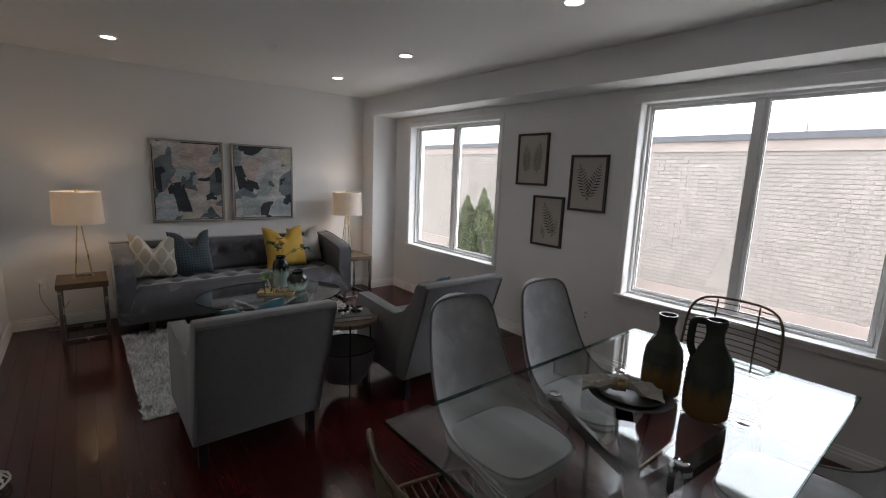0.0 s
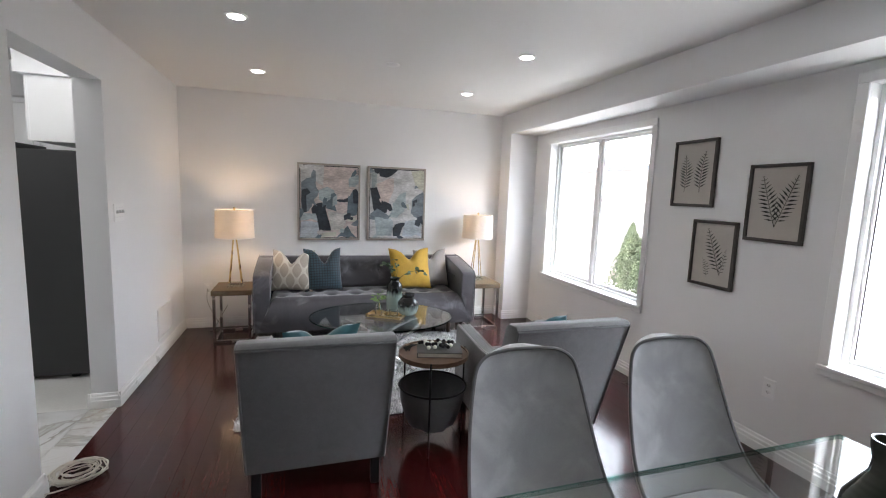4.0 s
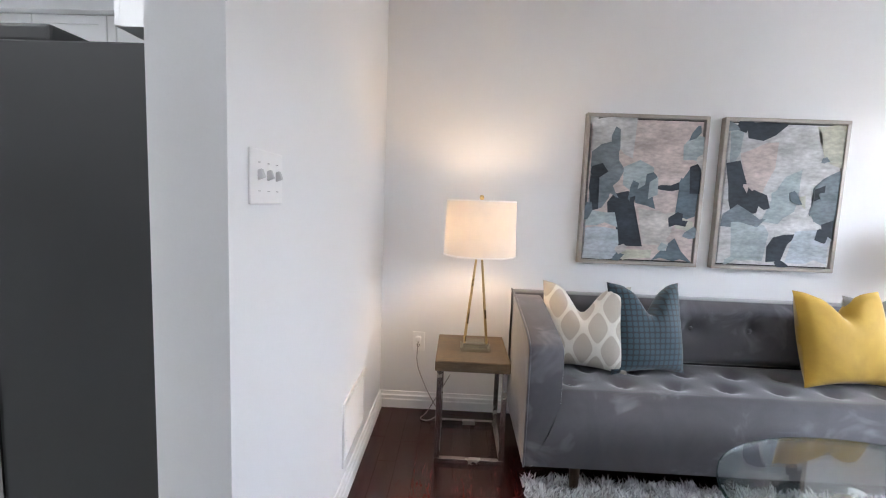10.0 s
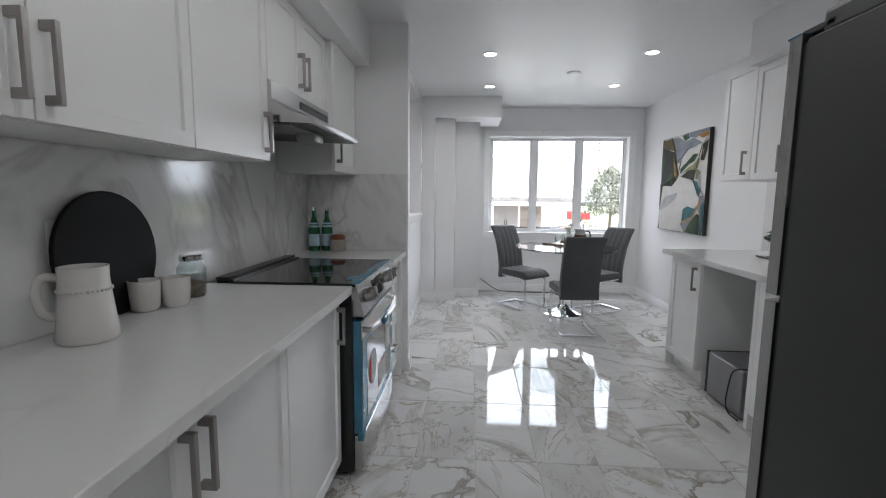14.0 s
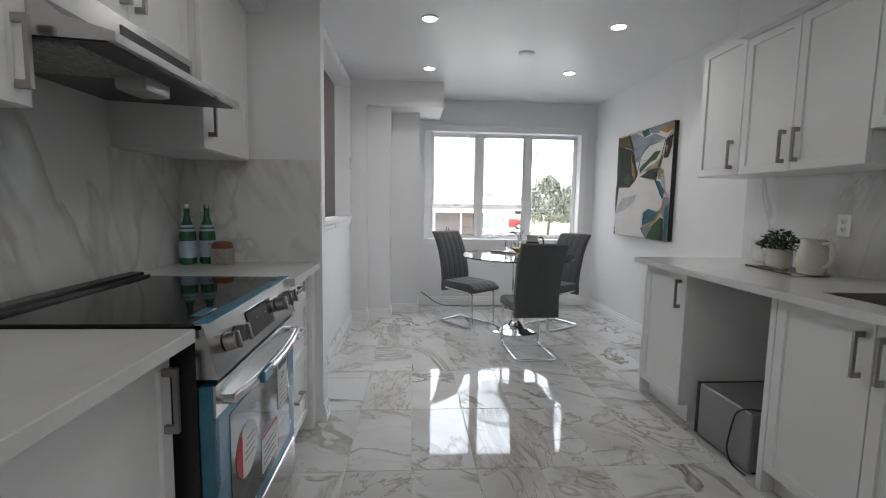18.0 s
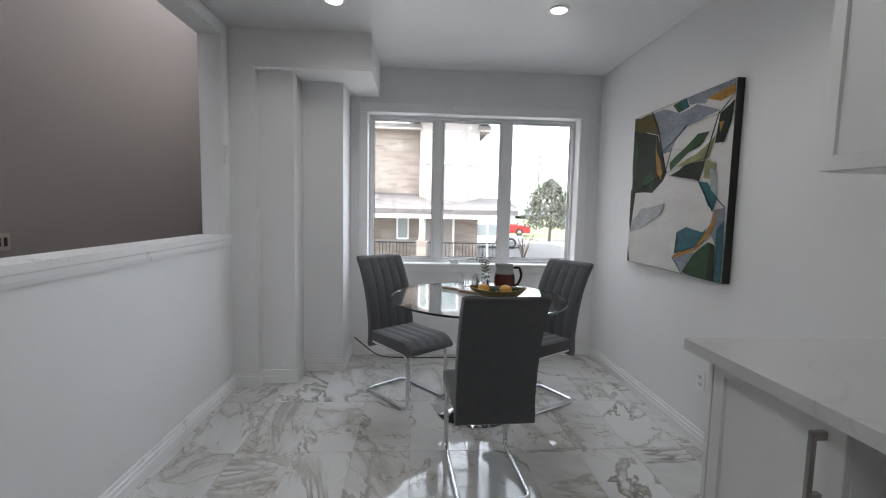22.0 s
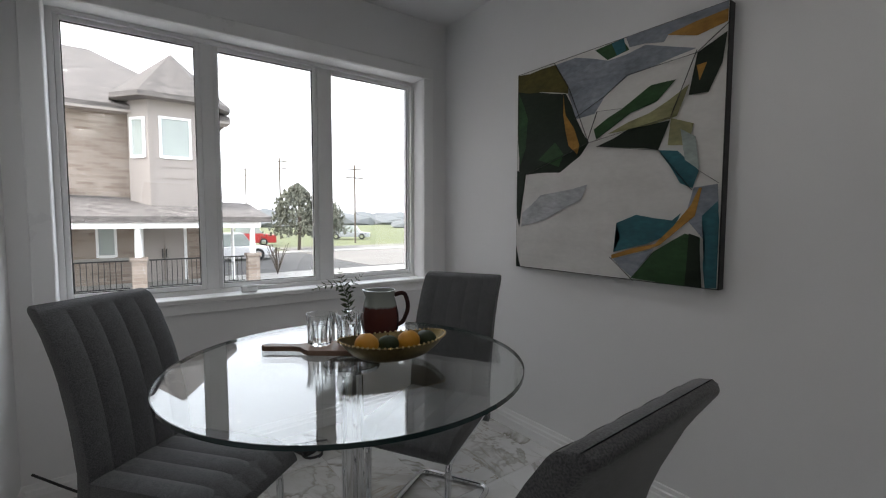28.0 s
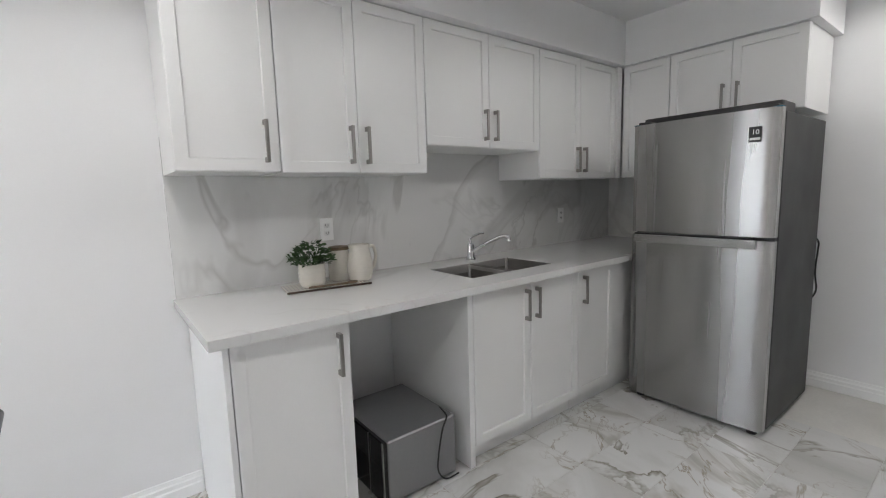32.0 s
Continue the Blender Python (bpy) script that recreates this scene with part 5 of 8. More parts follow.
TX, TY = -5.645, 3.72
nt = thing("glass_table", "round glass table on a chrome pedestal", "table", TX, TY, 0)
part("glass_top", lathe([(0, 0.741), (0.55, 0.741), (0.55, 0.752), (0, 0.752)], 72), TABLEGLASS, nt, "clear glass top").visible_shadow = False
part("glass_edge", lathe([(0.5505, 0.7405), (0.5525, 0.7405), (0.5525, 0.7525), (0.5505, 0.7525)], 72), surface("dark_glass_edge", (0.022, 0.045, 0.045), 0.15, var=0.1, relief=0.0), nt, "dark green glass edge")
part("pedestal", lathe([(0.045, 0.06), (0.038, 0.10), (0.036, 0.60), (0.036, 0.72), (0.09, 0.73), (0.09, 0.741)], 32), CHROME, nt, "chrome column", True)
part("base", lathe([(0, 0), (0.255, 0), (0.256, 0.012), (0.21, 0.028), (0.10, 0.05), (0.055, 0.09), (0.045, 0.10)], 48), CHROME, nt, "domed chrome base", True)

BOARDWOOD = wood("walnut_board", (0.17, 0.10, 0.065), (0.30, 0.19, 0.13), 0.5, (2, 14, 14))
cb = thing("cutting_board", "brown wooden paddle board under drinking glasses", "cutting board", -5.755, 3.735, 0.753, 53)
paddle = [(-0.262, -0.018), (-0.278, -0.01), (-0.284, 0.002), (-0.278, 0.014), (-0.262, 0.022), (-0.22, 0.021), (-0.17, 0.018), (-0.14, 0.026), (-0.12, 0.05), (-0.10, 0.063), (0.14, 0.065), (0.15, 0.055), (0.15, -0.055), (0.14, -0.065), (-0.10, -0.063), (-0.12, -0.048), (-0.14, -0.022), (-0.17, -0.014), (-0.22, -0.017)]
part("paddle", slab(paddle, "z", 0, 0.018, 0.003), BOARDWOOD, cb)
part("hanging_hole", lathe([(0, 0.0181), (0.008, 0.0181), (0.008, 0.0186), (0, 0.0186)], 14, -0.262, 0.002), BLACK, cb)
CRYSTAL = crystal("cut_crystal", (0.97, 0.98, 0.98))
for gx, gy in ((-5.815, 3.678), (-5.765, 3.765)):
    g = thing("drinking_glass", "clear cut-crystal tumbler on a wooden board", "glass", gx, gy, 0.7715, 0, "crystal tumblers")
    bm = lathe([(0, 0), (0.036, 0), (0.039, 0.006), (0.04, 0.055), (0.047, 0.108), (0.0445, 0.108), (0.037, 0.055), (0.034, 0.012), (0, 0.011)], 24)
    for v in bm.verts:
        if 0.004 < v.co.z < 0.06 and v.co.xy.length > 0.0375:
            a = round(math.atan2(v.co.y, v.co.x) / (2 * math.pi / 24))
            v.co.xy *= 1.05 if a % 2 else 0.97
    part("tumbler", bm, CRYSTAL, g).visible_shadow = False
PITCHER2 = paint("pitcher_glaze_base", (0.13, 0.035, 0.025))


def dipped(name, low, high, level, rough=0.22, drip=0.03):
    """A glaze that changes colour at a height, with an uneven run."""
    m, n, l, b = nodes_of(name)
    tc = n.new("ShaderNodeTexCoord")
    sep = n.new("ShaderNodeSeparateXYZ")
    l.new(tc.outputs["Object"], sep.inputs[0])
    mp = n.new("ShaderNodeMapping")
    mp.inputs["Scale"].default_value = (1, 1, 0.35)
    l.new(tc.outputs["Object"], mp.inputs["Vector"])
    run = noise_tex(n, l, mp.outputs[0], 45.0, 4.0)
    k = n.new("ShaderNodeMath")
    k.operation = "MULTIPLY_ADD"
    l.new(run, k.inputs[0])
    k.inputs[1].default_value = drip * 2
    l.new(sep.outputs[2], k.inputs[2])
    r = n.new("ShaderNodeMapRange")
    r.inputs["From Min"].default_value, r.inputs["From Max"].default_value = level, level + drip
    l.new(k.outputs[0], r.inputs["Value"])
    l.new(blend(n, l, low, high, r.outputs[0]), b.inputs["Base Color"])
    b.inputs["Roughness"].default_value = rough
    bump(n, l, b, run, 0.1, 0.002)
    return m


JUG = dipped("two_tone_pitcher_glaze", (0.085, 0.022, 0.018), (0.30, 0.33, 0.31), 0.128, 0.2, 0.008)
pitcher("two-tone grey and dark red stoneware pitcher", -5.835, 3.925, 0.753, 75, 0.185, 0.072, JUG, paint("dark_handle_glaze", (0.05, 0.02, 0.018)))
bowl = thing("fruit_bowl", "long brass leaf-shaped bowl filled with fruit", "bowl", -5.565, 3.83, 0.753, 77)
rows = []
for i in range(9):
    k = i / 8
    rows.append([((0.055 + 0.115 * k ** 0.6) * math.cos(a) * 1.04, (0.025 + 0.075 * k ** 0.6) * math.sin(a), 0.004 + 0.06 * k ** 1.4 + (0.003 * math.sin(22 * a) + 0.012 * math.cos(a) ** 2) * k) for a in [2 * math.pi * j / 44 for j in range(44)]])
bm = sheet(rows, 0.0, True)
bm.faces.new([v for v in bm.verts if v.co.z < 0.0045][:44])
bmesh.ops.solidify(bm, geom=bm.faces[:], thickness=0.003)
bmesh.ops.recalc_face_normals(bm, faces=bm.faces[:])
part("dish", bm, surface("aged_bronze", (0.20, 0.15, 0.07), 0.36, 1.0, var=0.2, coarse=14, fine=90, relief=0.1), bowl, "scalloped bronze dish", True)
for i in range(60):
    a = 2 * math.pi * i / 60
    bead = bmesh.new()
    bmesh.ops.create_icosphere(bead, subdivisions=1, radius=0.0042, matrix=Matrix.Translation((0.177 * math.cos(a), 0.1005 * math.sin(a), 0.066 + 0.012 * math.cos(a) ** 2)))
    part("rim_bead", bead, BRASS, bowl, smooth=True)


def fruit(name, label, x, y, z, r, colour, stretch=1.0, turn=0):
    f = thing(name, label, name, x, y, z, turn, "fruit in the bowl")
    bm = bmesh.new()
    bmesh.ops.create_uvsphere(bm, u_segments=20, v_segments=14, radius=r)
    for v in bm.verts:
        k = v.co.x / r
        v.co.x *= stretch * (1 + 0.12 * k * abs(k) * (stretch - 0.9))
        v.co.z *= 0.96
    part("skin", bm, colour, f, smooth=True)
    part("stalk", lathe([(0, 0), (0.003, 0), (0.002, 0.006), (0, 0.007)], 8, 0, 0, r * 0.94), BARKY, f)


BARKY = surface("dry_stalk", (0.10, 0.07, 0.03), 0.9)
ORANGE = surface("orange_peel", (0.62, 0.30, 0.03), 0.45, var=0.08, coarse=20, fine=240, relief=0.4, depth=0.001)
AVOCADO = surface("avocado_skin", (0.03, 0.05, 0.02), 0.5, var=0.3, coarse=30, fine=160, relief=0.5, depth=0.001)
fruit("lemon", "yellow-orange citrus fruit in a brass bowl", -5.588, 3.745, 0.812, 0.036, ORANGE, 1.1, 30)
fruit("avocado", "dark green avocado in a brass bowl", -5.565, 3.81, 0.808, 0.029, AVOCADO, 1.2, 60)
fruit("lemon", "yellow-orange citrus fruit in a brass bowl", -5.545, 3.875, 0.812, 0.036, ORANGE, 1.08, 100)
fruit("avocado", "dark green avocado in a brass bowl", -5.54, 3.94, 0.811, 0.03, AVOCADO, 1.2, 20)
bv = thing("bud_vase", "small clear glass bud vase with a fern sprig", "vase", -5.845, 3.80, 0.753)
part("glass", lathe([(0, 0), (0.028, 0), (0.032, 0.02), (0.03, 0.07), (0.012, 0.095), (0.010, 0.115), (0.017, 0.12), (0.017, 0.124)], 20), CRYSTAL, bv)
FERNGREEN = surface("fern_green", (0.05, 0.075, 0.03), 0.7, var=0.3, coarse=30, fine=120, relief=0.2)


def frond(points, leaves, size, parent, material, fall=0.25, facing=None, leaf=0.10):
    """A fern frond: a curved stem with paired, tapering leaflets."""
    pts = [Vector(p) for p in points]
    rough_line = rounded(pts, 0.2, 8)
    total = sum((b - a).length for a, b in zip(rough_line, rough_line[1:]))
    line, run, aim = [], 0.0, 0.0
    for a, b in zip(rough_line, rough_line[1:]):
        while aim <= run + (b - a).length + 1e-6 and len(line) < 25:
            line.append(a.lerp(b, (aim - run) / max((b - a).length, 1e-6)))
            aim += total / 24
        run += (b - a).length
    bms = [tube(line, size * 0.025, 5)]
    bm = bmesh.new()
    n = len(line)
    out = Vector(facing) if facing else Vector((0.4, -0.8, 0.2)).normalized()
    for i in range(leaves):
        t = 0.12 + 0.86 * i / (leaves - 1)
        k = t * (n - 1)
        j = min(int(k), n - 2)
        p = line[j].lerp(line[j + 1], k - j)
        d = (line[j + 1] - line[j]).normalized()
        side = d.cross(out).normalized()
        s = size * (math.sin(math.pi * min(1, t * 0.82 + 0.18)) * 0.9 + 0.1)
        for sg in (-1, 1):
            a, tip = side * sg * s, p + side * sg * s + d * s * 0.5 - out * s * fall * 0.2
            w = d * s * leaf
            v = [bm.verts.new(q) for q in (p, p + a * 0.4 + d * s * 0.2 - w, tip, p + a * 0.35 + d * s * 0.22 + w)]
            bm.faces.new(v)
    bms.append(bm)
    return part("frond", joined(*bms), material, parent)


frond([(0, 0, 0.02), (0.0, 0.0, 0.15), (-0.005, -0.02, 0.205), (0.0, -0.07, 0.225), (-0.01, -0.135, 0.205)], 12, 0.05, bv, FERNGREEN, facing=(0.5, 0.3, 0.8), leaf=0.13)
frond([(0, 0, 0.12), (0.0, -0.01, 0.18), (0.01, -0.03, 0.235), (0.0, -0.035, 0.28)], 9, 0.028, bv, FERNGREEN, facing=(0.9, -0.3, 0.1), leaf=0.14)
frond([(0, 0, 0.13), (0.0, 0.0, 0.19), (0.01, 0.03, 0.235), (0.01, 0.06, 0.255)], 8, 0.022, bv, FERNGREEN, facing=(0.6, 0.2, 0.8), leaf=0.14)

# window crank, cables on the nook floor
cr = thing("window_crank", "white folding crank on the window sill", "crank", -6.81, 3.66, 0.842)
part("base", box(-0.03, 0.0, -0.03, 0.05, -0.02, 0.015, 0.005), VINYL, cr)
part("arm", tube(rounded([(-0.005, 0.0, 0.01), (0.02, 0.03, 0.015), (0.02, 0.09, 0.01)], 0.02), 0.007, 7), VINYL, cr)
cab = thing("floor_cable", "black cable lying along the baseboard", "cable", 0, 0, 0.005)
part("lead", tube(rounded([(-6.70, 2.80, 0.17), (-6.66, 2.88, 0.12), (-6.60, 3.02, 0.03), (-6.66, 3.3, 0.0), (-6.68, 3.75, 0.0), (-6.6, 4.0, 0.0)], 0.12), 0.005, 6), BLACK, cab)
ad = thing("power_adapter", "small black adapter with coiled lead on the floor", "adapter", -6.55, 3.86, 0.0, 20)
part("brick_case", box(-0.05, 0.05, -0.035, 0.035, 0, 0.03, 0.006, 2), BLACK, ad)
part("coil", tube([(0.06 + 0.05 * math.cos(i * 0.6), 0.05 * math.sin(i * 0.6), 0.006 + 0.0006 * i) for i in range(26)], 0.004, 5), BLACK, ad)


# ---- living room ----
NAIL = surface("pewter_nailhead", (0.42, 0.41, 0.40), 0.3, 1.0, var=0.05, relief=0.0)
PIPING = surface("grey_piping", (0.13, 0.13, 0.135), 0.8, var=0.1)


def tufted(nx, ny, w, h, buttons, depth, puff, round_edge=0.04):
    """Rows of (u, v, height) over w x h with soft dips at the buttons and folds between them."""
    rows = []
    for j in range(ny + 1):
        v = h * j / ny
        row = []
        for i in range(nx + 1):
            u = w * i / nx
            e = min(u, w - u, v, h - v)
            z = puff * (1 - max(0, 1 - e / round_edge) ** 2)
            for bu, bv in buttons:
                d2 = ((u - bu) ** 2 + (v - bv) ** 2)
                z -= depth * math.exp(-d2 / 0.0016) + depth * 0.35 * math.exp(-d2 / 0.012)
            row.append((u, v, z))
        rows.append(row)
    return rows


SX, SY, SWID = 0.07, 4.50, 2.13
sofa = thing("sofa", "slate grey velvet tuxedo sofa with a button-tufted seat and back", "sofa", SX, SY, 0)
part("base", box(0.03, SWID - 0.03, -0.655, -0.01, 0.14, 0.24, 0.012, 2), SOFA, sofa)
part("back", box(0.0, SWID, -0.13, 0.0, 0.2, 0.775, 0.02, 3), SOFA, sofa, smooth=True)
bb = [(0.32 + 0.30 * i, 0.19) for i in range(6)]
rows = tufted(70, 18, SWID - 0.30, 0.33, [(b - 0.15, v) for b, v in bb], 0.035, 0.05)
part("back_cushion", sheet([[(0.15 + u, -0.13 - z, 0.44 + v) for u, v, z in row] for row in rows]), SOFA, sofa, "button-tufted back", True)
sb = [(0.22 + 0.235 * i, 0.16) for i in range(7)] + [(0.10 + 0.235 * i, 0.33) for i in range(8)]
rows = tufted(80, 30, SWID - 0.26, 0.50, sb, 0.028, 0.05, 0.06)
seat_rows = [[(0.13 + u, -0.14 - v, 0.405 + z) for u, v, z in row] for row in rows]
front = []
for k, (dy, dz, flare) in enumerate(((0.025, -0.02, 0.0), (0.05, -0.06, 0.012), (0.06, -0.11, 0.035), (0.058, -0.16, 0.06), (0.045, -0.21, 0.08), (0.03, -0.265, 0.095))):
    front.append([(SWID / 2 + (x - SWID / 2) * (1 + 2 * flare / (SWID - 0.26)), -0.64 - dy, 0.41 + dz) for x, *_ in seat_rows[-1]])
part("seat", sheet(seat_rows + front), SOFA, sofa, "button-tufted bench seat", True)
for bu, bv in sb:
    b = bmesh.new()
    bmesh.ops.create_uvsphere(b, u_segments=10, v_segments=6, radius=0.011, matrix=Matrix.LocRotScale((0.13 + bu, -0.14 - bv, 0.421), None, (1, 1, 0.5)))
    part("button", b, SOFA, sofa, smooth=True)
for bu, bv in bb:
    b = bmesh.new()
    bmesh.ops.create_uvsphere(b, u_segments=10, v_segments=6, radius=0.012, matrix=Matrix.LocRotScale((bu, -0.143, 0.44 + bv), None, (1, 0.5, 1)))
    part("button", b, SOFA, sofa, smooth=True)
for s in (0, 1):
    x0, x1 = (0.0, 0.14) if s == 0 else (SWID - 0.14, SWID)
    arm = [(-0.001, 0.22), (-0.001, 0.772), (-0.2, 0.765), (-0.60, 0.70), (-0.69, 0.675), (-0.705, 0.64), (-0.70, 0.43), (-0.695, 0.30), (-0.68, 0.145), (-0.02, 0.145)]
    bm = slab(arm, "x", x0, x1, 0.014)
    for v in bm.verts:
        low = max(0.0, min(1.0, (0.43 - v.co.z) / 0.29))
        keep = 1 - 0.72 * low
        v.co.x = v.co.x * keep if s == 0 else SWID - (SWID - v.co.x) * keep
    a = part("arm", bm, SOFA, sofa, smooth=True)
    xi = x0 if s == 0 else x1
    part("piping", tube(rounded([(xi, -0.02, 0.776), (xi, -0.2, 0.767), (xi, -0.60, 0.703), (xi, -0.70, 0.67), (xi, -0.706, 0.5), (xi, -0.70, 0.16)], 0.04), 0.005, 6), SOFA, a)
    xb = x1 + 0.004 if s == 0 else x0 - 0.004
    for by in (-0.27, -0.45):
        b = bmesh.new()
        bmesh.ops.create_uvsphere(b, u_segments=10, v_segments=6, radius=0.012, matrix=Matrix.LocRotScale((xb, by, 0.60), None, (0.5, 1, 1)))
        part("button", b, SOFA, a, smooth=True)
for lx in (0.24, SWID - 0.24):
    for ly in (-0.60, -0.08):
        part("leg", moved(lathe([(0, 0), (0.018, 0), (0.026, 0.142), (0, 0.142)], 14), pose(lx, ly, 0)), DARKWOOD, sofa, "tapered dark wood leg", True)


def pillow_mesh(w, h, t, chop=0.22, seed=0, n=22):
    """A plump cushion with pointed corners and a dent pressed into its top edge."""
    r = random.Random(seed)
    wob = [r.uniform(-1, 1) for _ in range(4)]
    sides = []
    for sg in (1, -1):
        rows = []
        for j in range(n + 1):
            v = 2 * j / n - 1
            row = []
            for i in range(n + 1):
                u = 2 * i / n - 1
                pin = 1 - 0.09 * (1 - u * u) * v * v
                pinu = 1 - 0.07 * (1 - v * v) * u * u
                dent = chop * h * math.exp(-((u - 0.08 * wob[0]) / 0.34) ** 2) * max(0, (v + 0.55) / 1.55) ** 2
                body = ((1 - u * u) * (1 - v * v)) ** 0.42
                crease = 1 - 0.5 * math.exp(-(u / 0.2) ** 2) * max(0, v) ** 1.5
                y = sg * t / 2 * body * crease * (1 + 0.06 * wob[1] * u + 0.05 * math.sin(5 * u + 4 * v + wob[2]))
                row.append((u * w / 2 * pinu, y, v * h / 2 * pin - dent))
            rows.append(row)
        sides.append(sheet(rows))
    bm = joined(*sides)
    bmesh.ops.remove_doubles(bm, verts=bm.verts[:], dist=0.0008)
    bmesh.ops.recalc_face_normals(bm, faces=bm.faces[:])
    return bm


def pattern_cloth(name, ground, mark, scale, kind):
    """Cloth with a woven lattice: 'scale' for overlapping scales, 'trellis' for an open ogee."""
    m, n, l, b = nodes_of(name)
    tc, sep, com = n.new("ShaderNodeTexCoord"), n.new("ShaderNodeSeparateXYZ"), n.new("ShaderNodeCombineXYZ")
    l.new(tc.outputs["Object"], sep.inputs[0])
    waves = []
    for axis, other, k in ((0, 2, 1.0), (0, 2, -1.0)):
        a = n.new("ShaderNodeMath")
        a.operation = "MULTIPLY_ADD"
        l.new(sep.outputs[other], a.inputs[0])
        a.inputs[1].default_value = k * (0.62 if kind == "trellis" else 1.0)
        l.new(sep.outputs[axis], a.inputs[2])
        s = n.new("ShaderNodeMath")
        s.operation = "MULTIPLY"
        l.new(a.outputs[0], s.inputs[0])
        s.inputs[1].default_value = scale
        w = n.new("ShaderNodeMath")
        w.operation = "SINE"
        l.new(s.outputs[0], w.inputs[0])
        waves.append(w.outputs[0])
    p = n.new("ShaderNodeMath")
    p.operation = "MULTIPLY" if kind == "trellis" else "ADD"
    l.new(waves[0], p.inputs[0])
    l.new(waves[1], p.inputs[1])
    q = n.new("ShaderNodeMath")
    q.operation = "ABSOLUTE"
    l.new(p.outputs[0], q.inputs[0])
    mask = ramp(n, l, q.outputs[0], (0.16, (1, 1, 1)), (0.24, (0, 0, 0))) if kind == "trellis" else ramp(n, l, q.outputs[0], (0.35, (1, 1, 1)), (0.9, (0, 0, 0)))
    thread = noise_tex(n, l, tc.outputs["Object"], 300.0, 2.0)
    c = blend(n, l, ground, mark, mask)
    l.new(blend(n, l, c, ramp(n, l, thread, (0.3, (0.8,) * 3), (0.7, (1,) * 3)), 1.0, "MULTIPLY"), b.inputs["Base Color"])
    b.inputs["Roughness"].default_value, b.inputs["Sheen Weight"].default_value = 0.65, 0.3
    bump(n, l, b, thread, 0.25, 0.001)
    return m


CREAM = pattern_cloth("cream_trellis_cloth", (0.52, 0.47, 0.40), (0.76, 0.73, 0.66), 25.0, "trellis")
BLUESCALE = pattern_cloth("blue_scale_cloth", (0.028, 0.066, 0.092), (0.010, 0.018, 0.028), 120.0, "scale")
YELLOW = velvet("mustard_yellow_cloth", (0.58, 0.36, 0.05), 1.4)
GREYCLOTH = velvet("pale_grey_cloth", (0.34, 0.32, 0.31), 1.4)
TEAL = velvet("teal_velvet", (0.022, 0.095, 0.12), 2.2, 0.55)


def cushion(label, x, y, z, tilt, turn, w, h, t, material, chop, seed, group=""):
    c = thing("throw_pillow", label, "pillow", x, y, z, 0, group)
    c.matrix_basis = Matrix.Translation((x, y, z)) @ Matrix.Rotation(radians(turn), 4, "Z") @ Matrix.Rotation(radians(tilt), 4, "X")
    part("cover", moved(pillow_mesh(w, h, t, chop, seed), pose(0, 0, h / 2 * 0.98)), material, c, smooth=True)
    return c


cushion("cream pillow with a pale trellis pattern on a sofa", 0.385, 4.17, 0.455, -14, -14, 0.42, 0.42, 0.17, CREAM, 0.30, 1, "pillows on the sofa")
cushion("dark blue scale-patterned pillow on a sofa", 0.70, 4.15, 0.455, -14, 10, 0.38, 0.44, 0.16, BLUESCALE, 0.32, 2, "pillows on the sofa")
cushion("mustard yellow velvet pillow on a sofa", 1.60, 4.10, 0.455, -16, 8, 0.46, 0.45, 0.18, YELLOW, 0.24, 3, "pillows on the sofa")
cushion("pale grey pillow behind a yellow one", 1.86, 4.20, 0.455, -14, 16, 0.42, 0.42, 0.15, GREYCLOTH, 0.22, 4, "pillows on the sofa")

# side tables and lamps
SHADE = surface("linen_lampshade", (0.78, 0.755, 0.72), 0.9, var=0.04, coarse=12, fine=300, relief=0.25)
sn = SHADE.node_tree
trans, addn = sn.nodes.new("ShaderNodeBsdfTranslucent"), sn.nodes.new("ShaderNodeMixShader")
trans.inputs[0].default_value = (0.85, 0.80, 0.73, 1)
addn.inputs[0].default_value = 0.28
sn.links.new(sn.nodes["Principled BSDF"].outputs[0], addn.inputs[1])
sn.links.new(trans.outputs[0], addn.inputs[2])
sn.links.new(addn.outputs[0], sn.nodes["Material Output"].inputs[0])
BULB = glow("warm_bulb", (1.0, 0.66, 0.32), 2.0)
ACRYL = glass("acrylic_block", (0.86, 0.88, 0.86), 1.5)
GUN = surface("brushed_gunmetal", (0.50, 0.48, 0.465), 0.26, 1.0, var=0.1, coarse=8, fine=120, relief=0.05)
TOPS = [(-0.32, 0.03, 4.04, 4.46), (2.225, 2.60, 4.02, 4.47)]
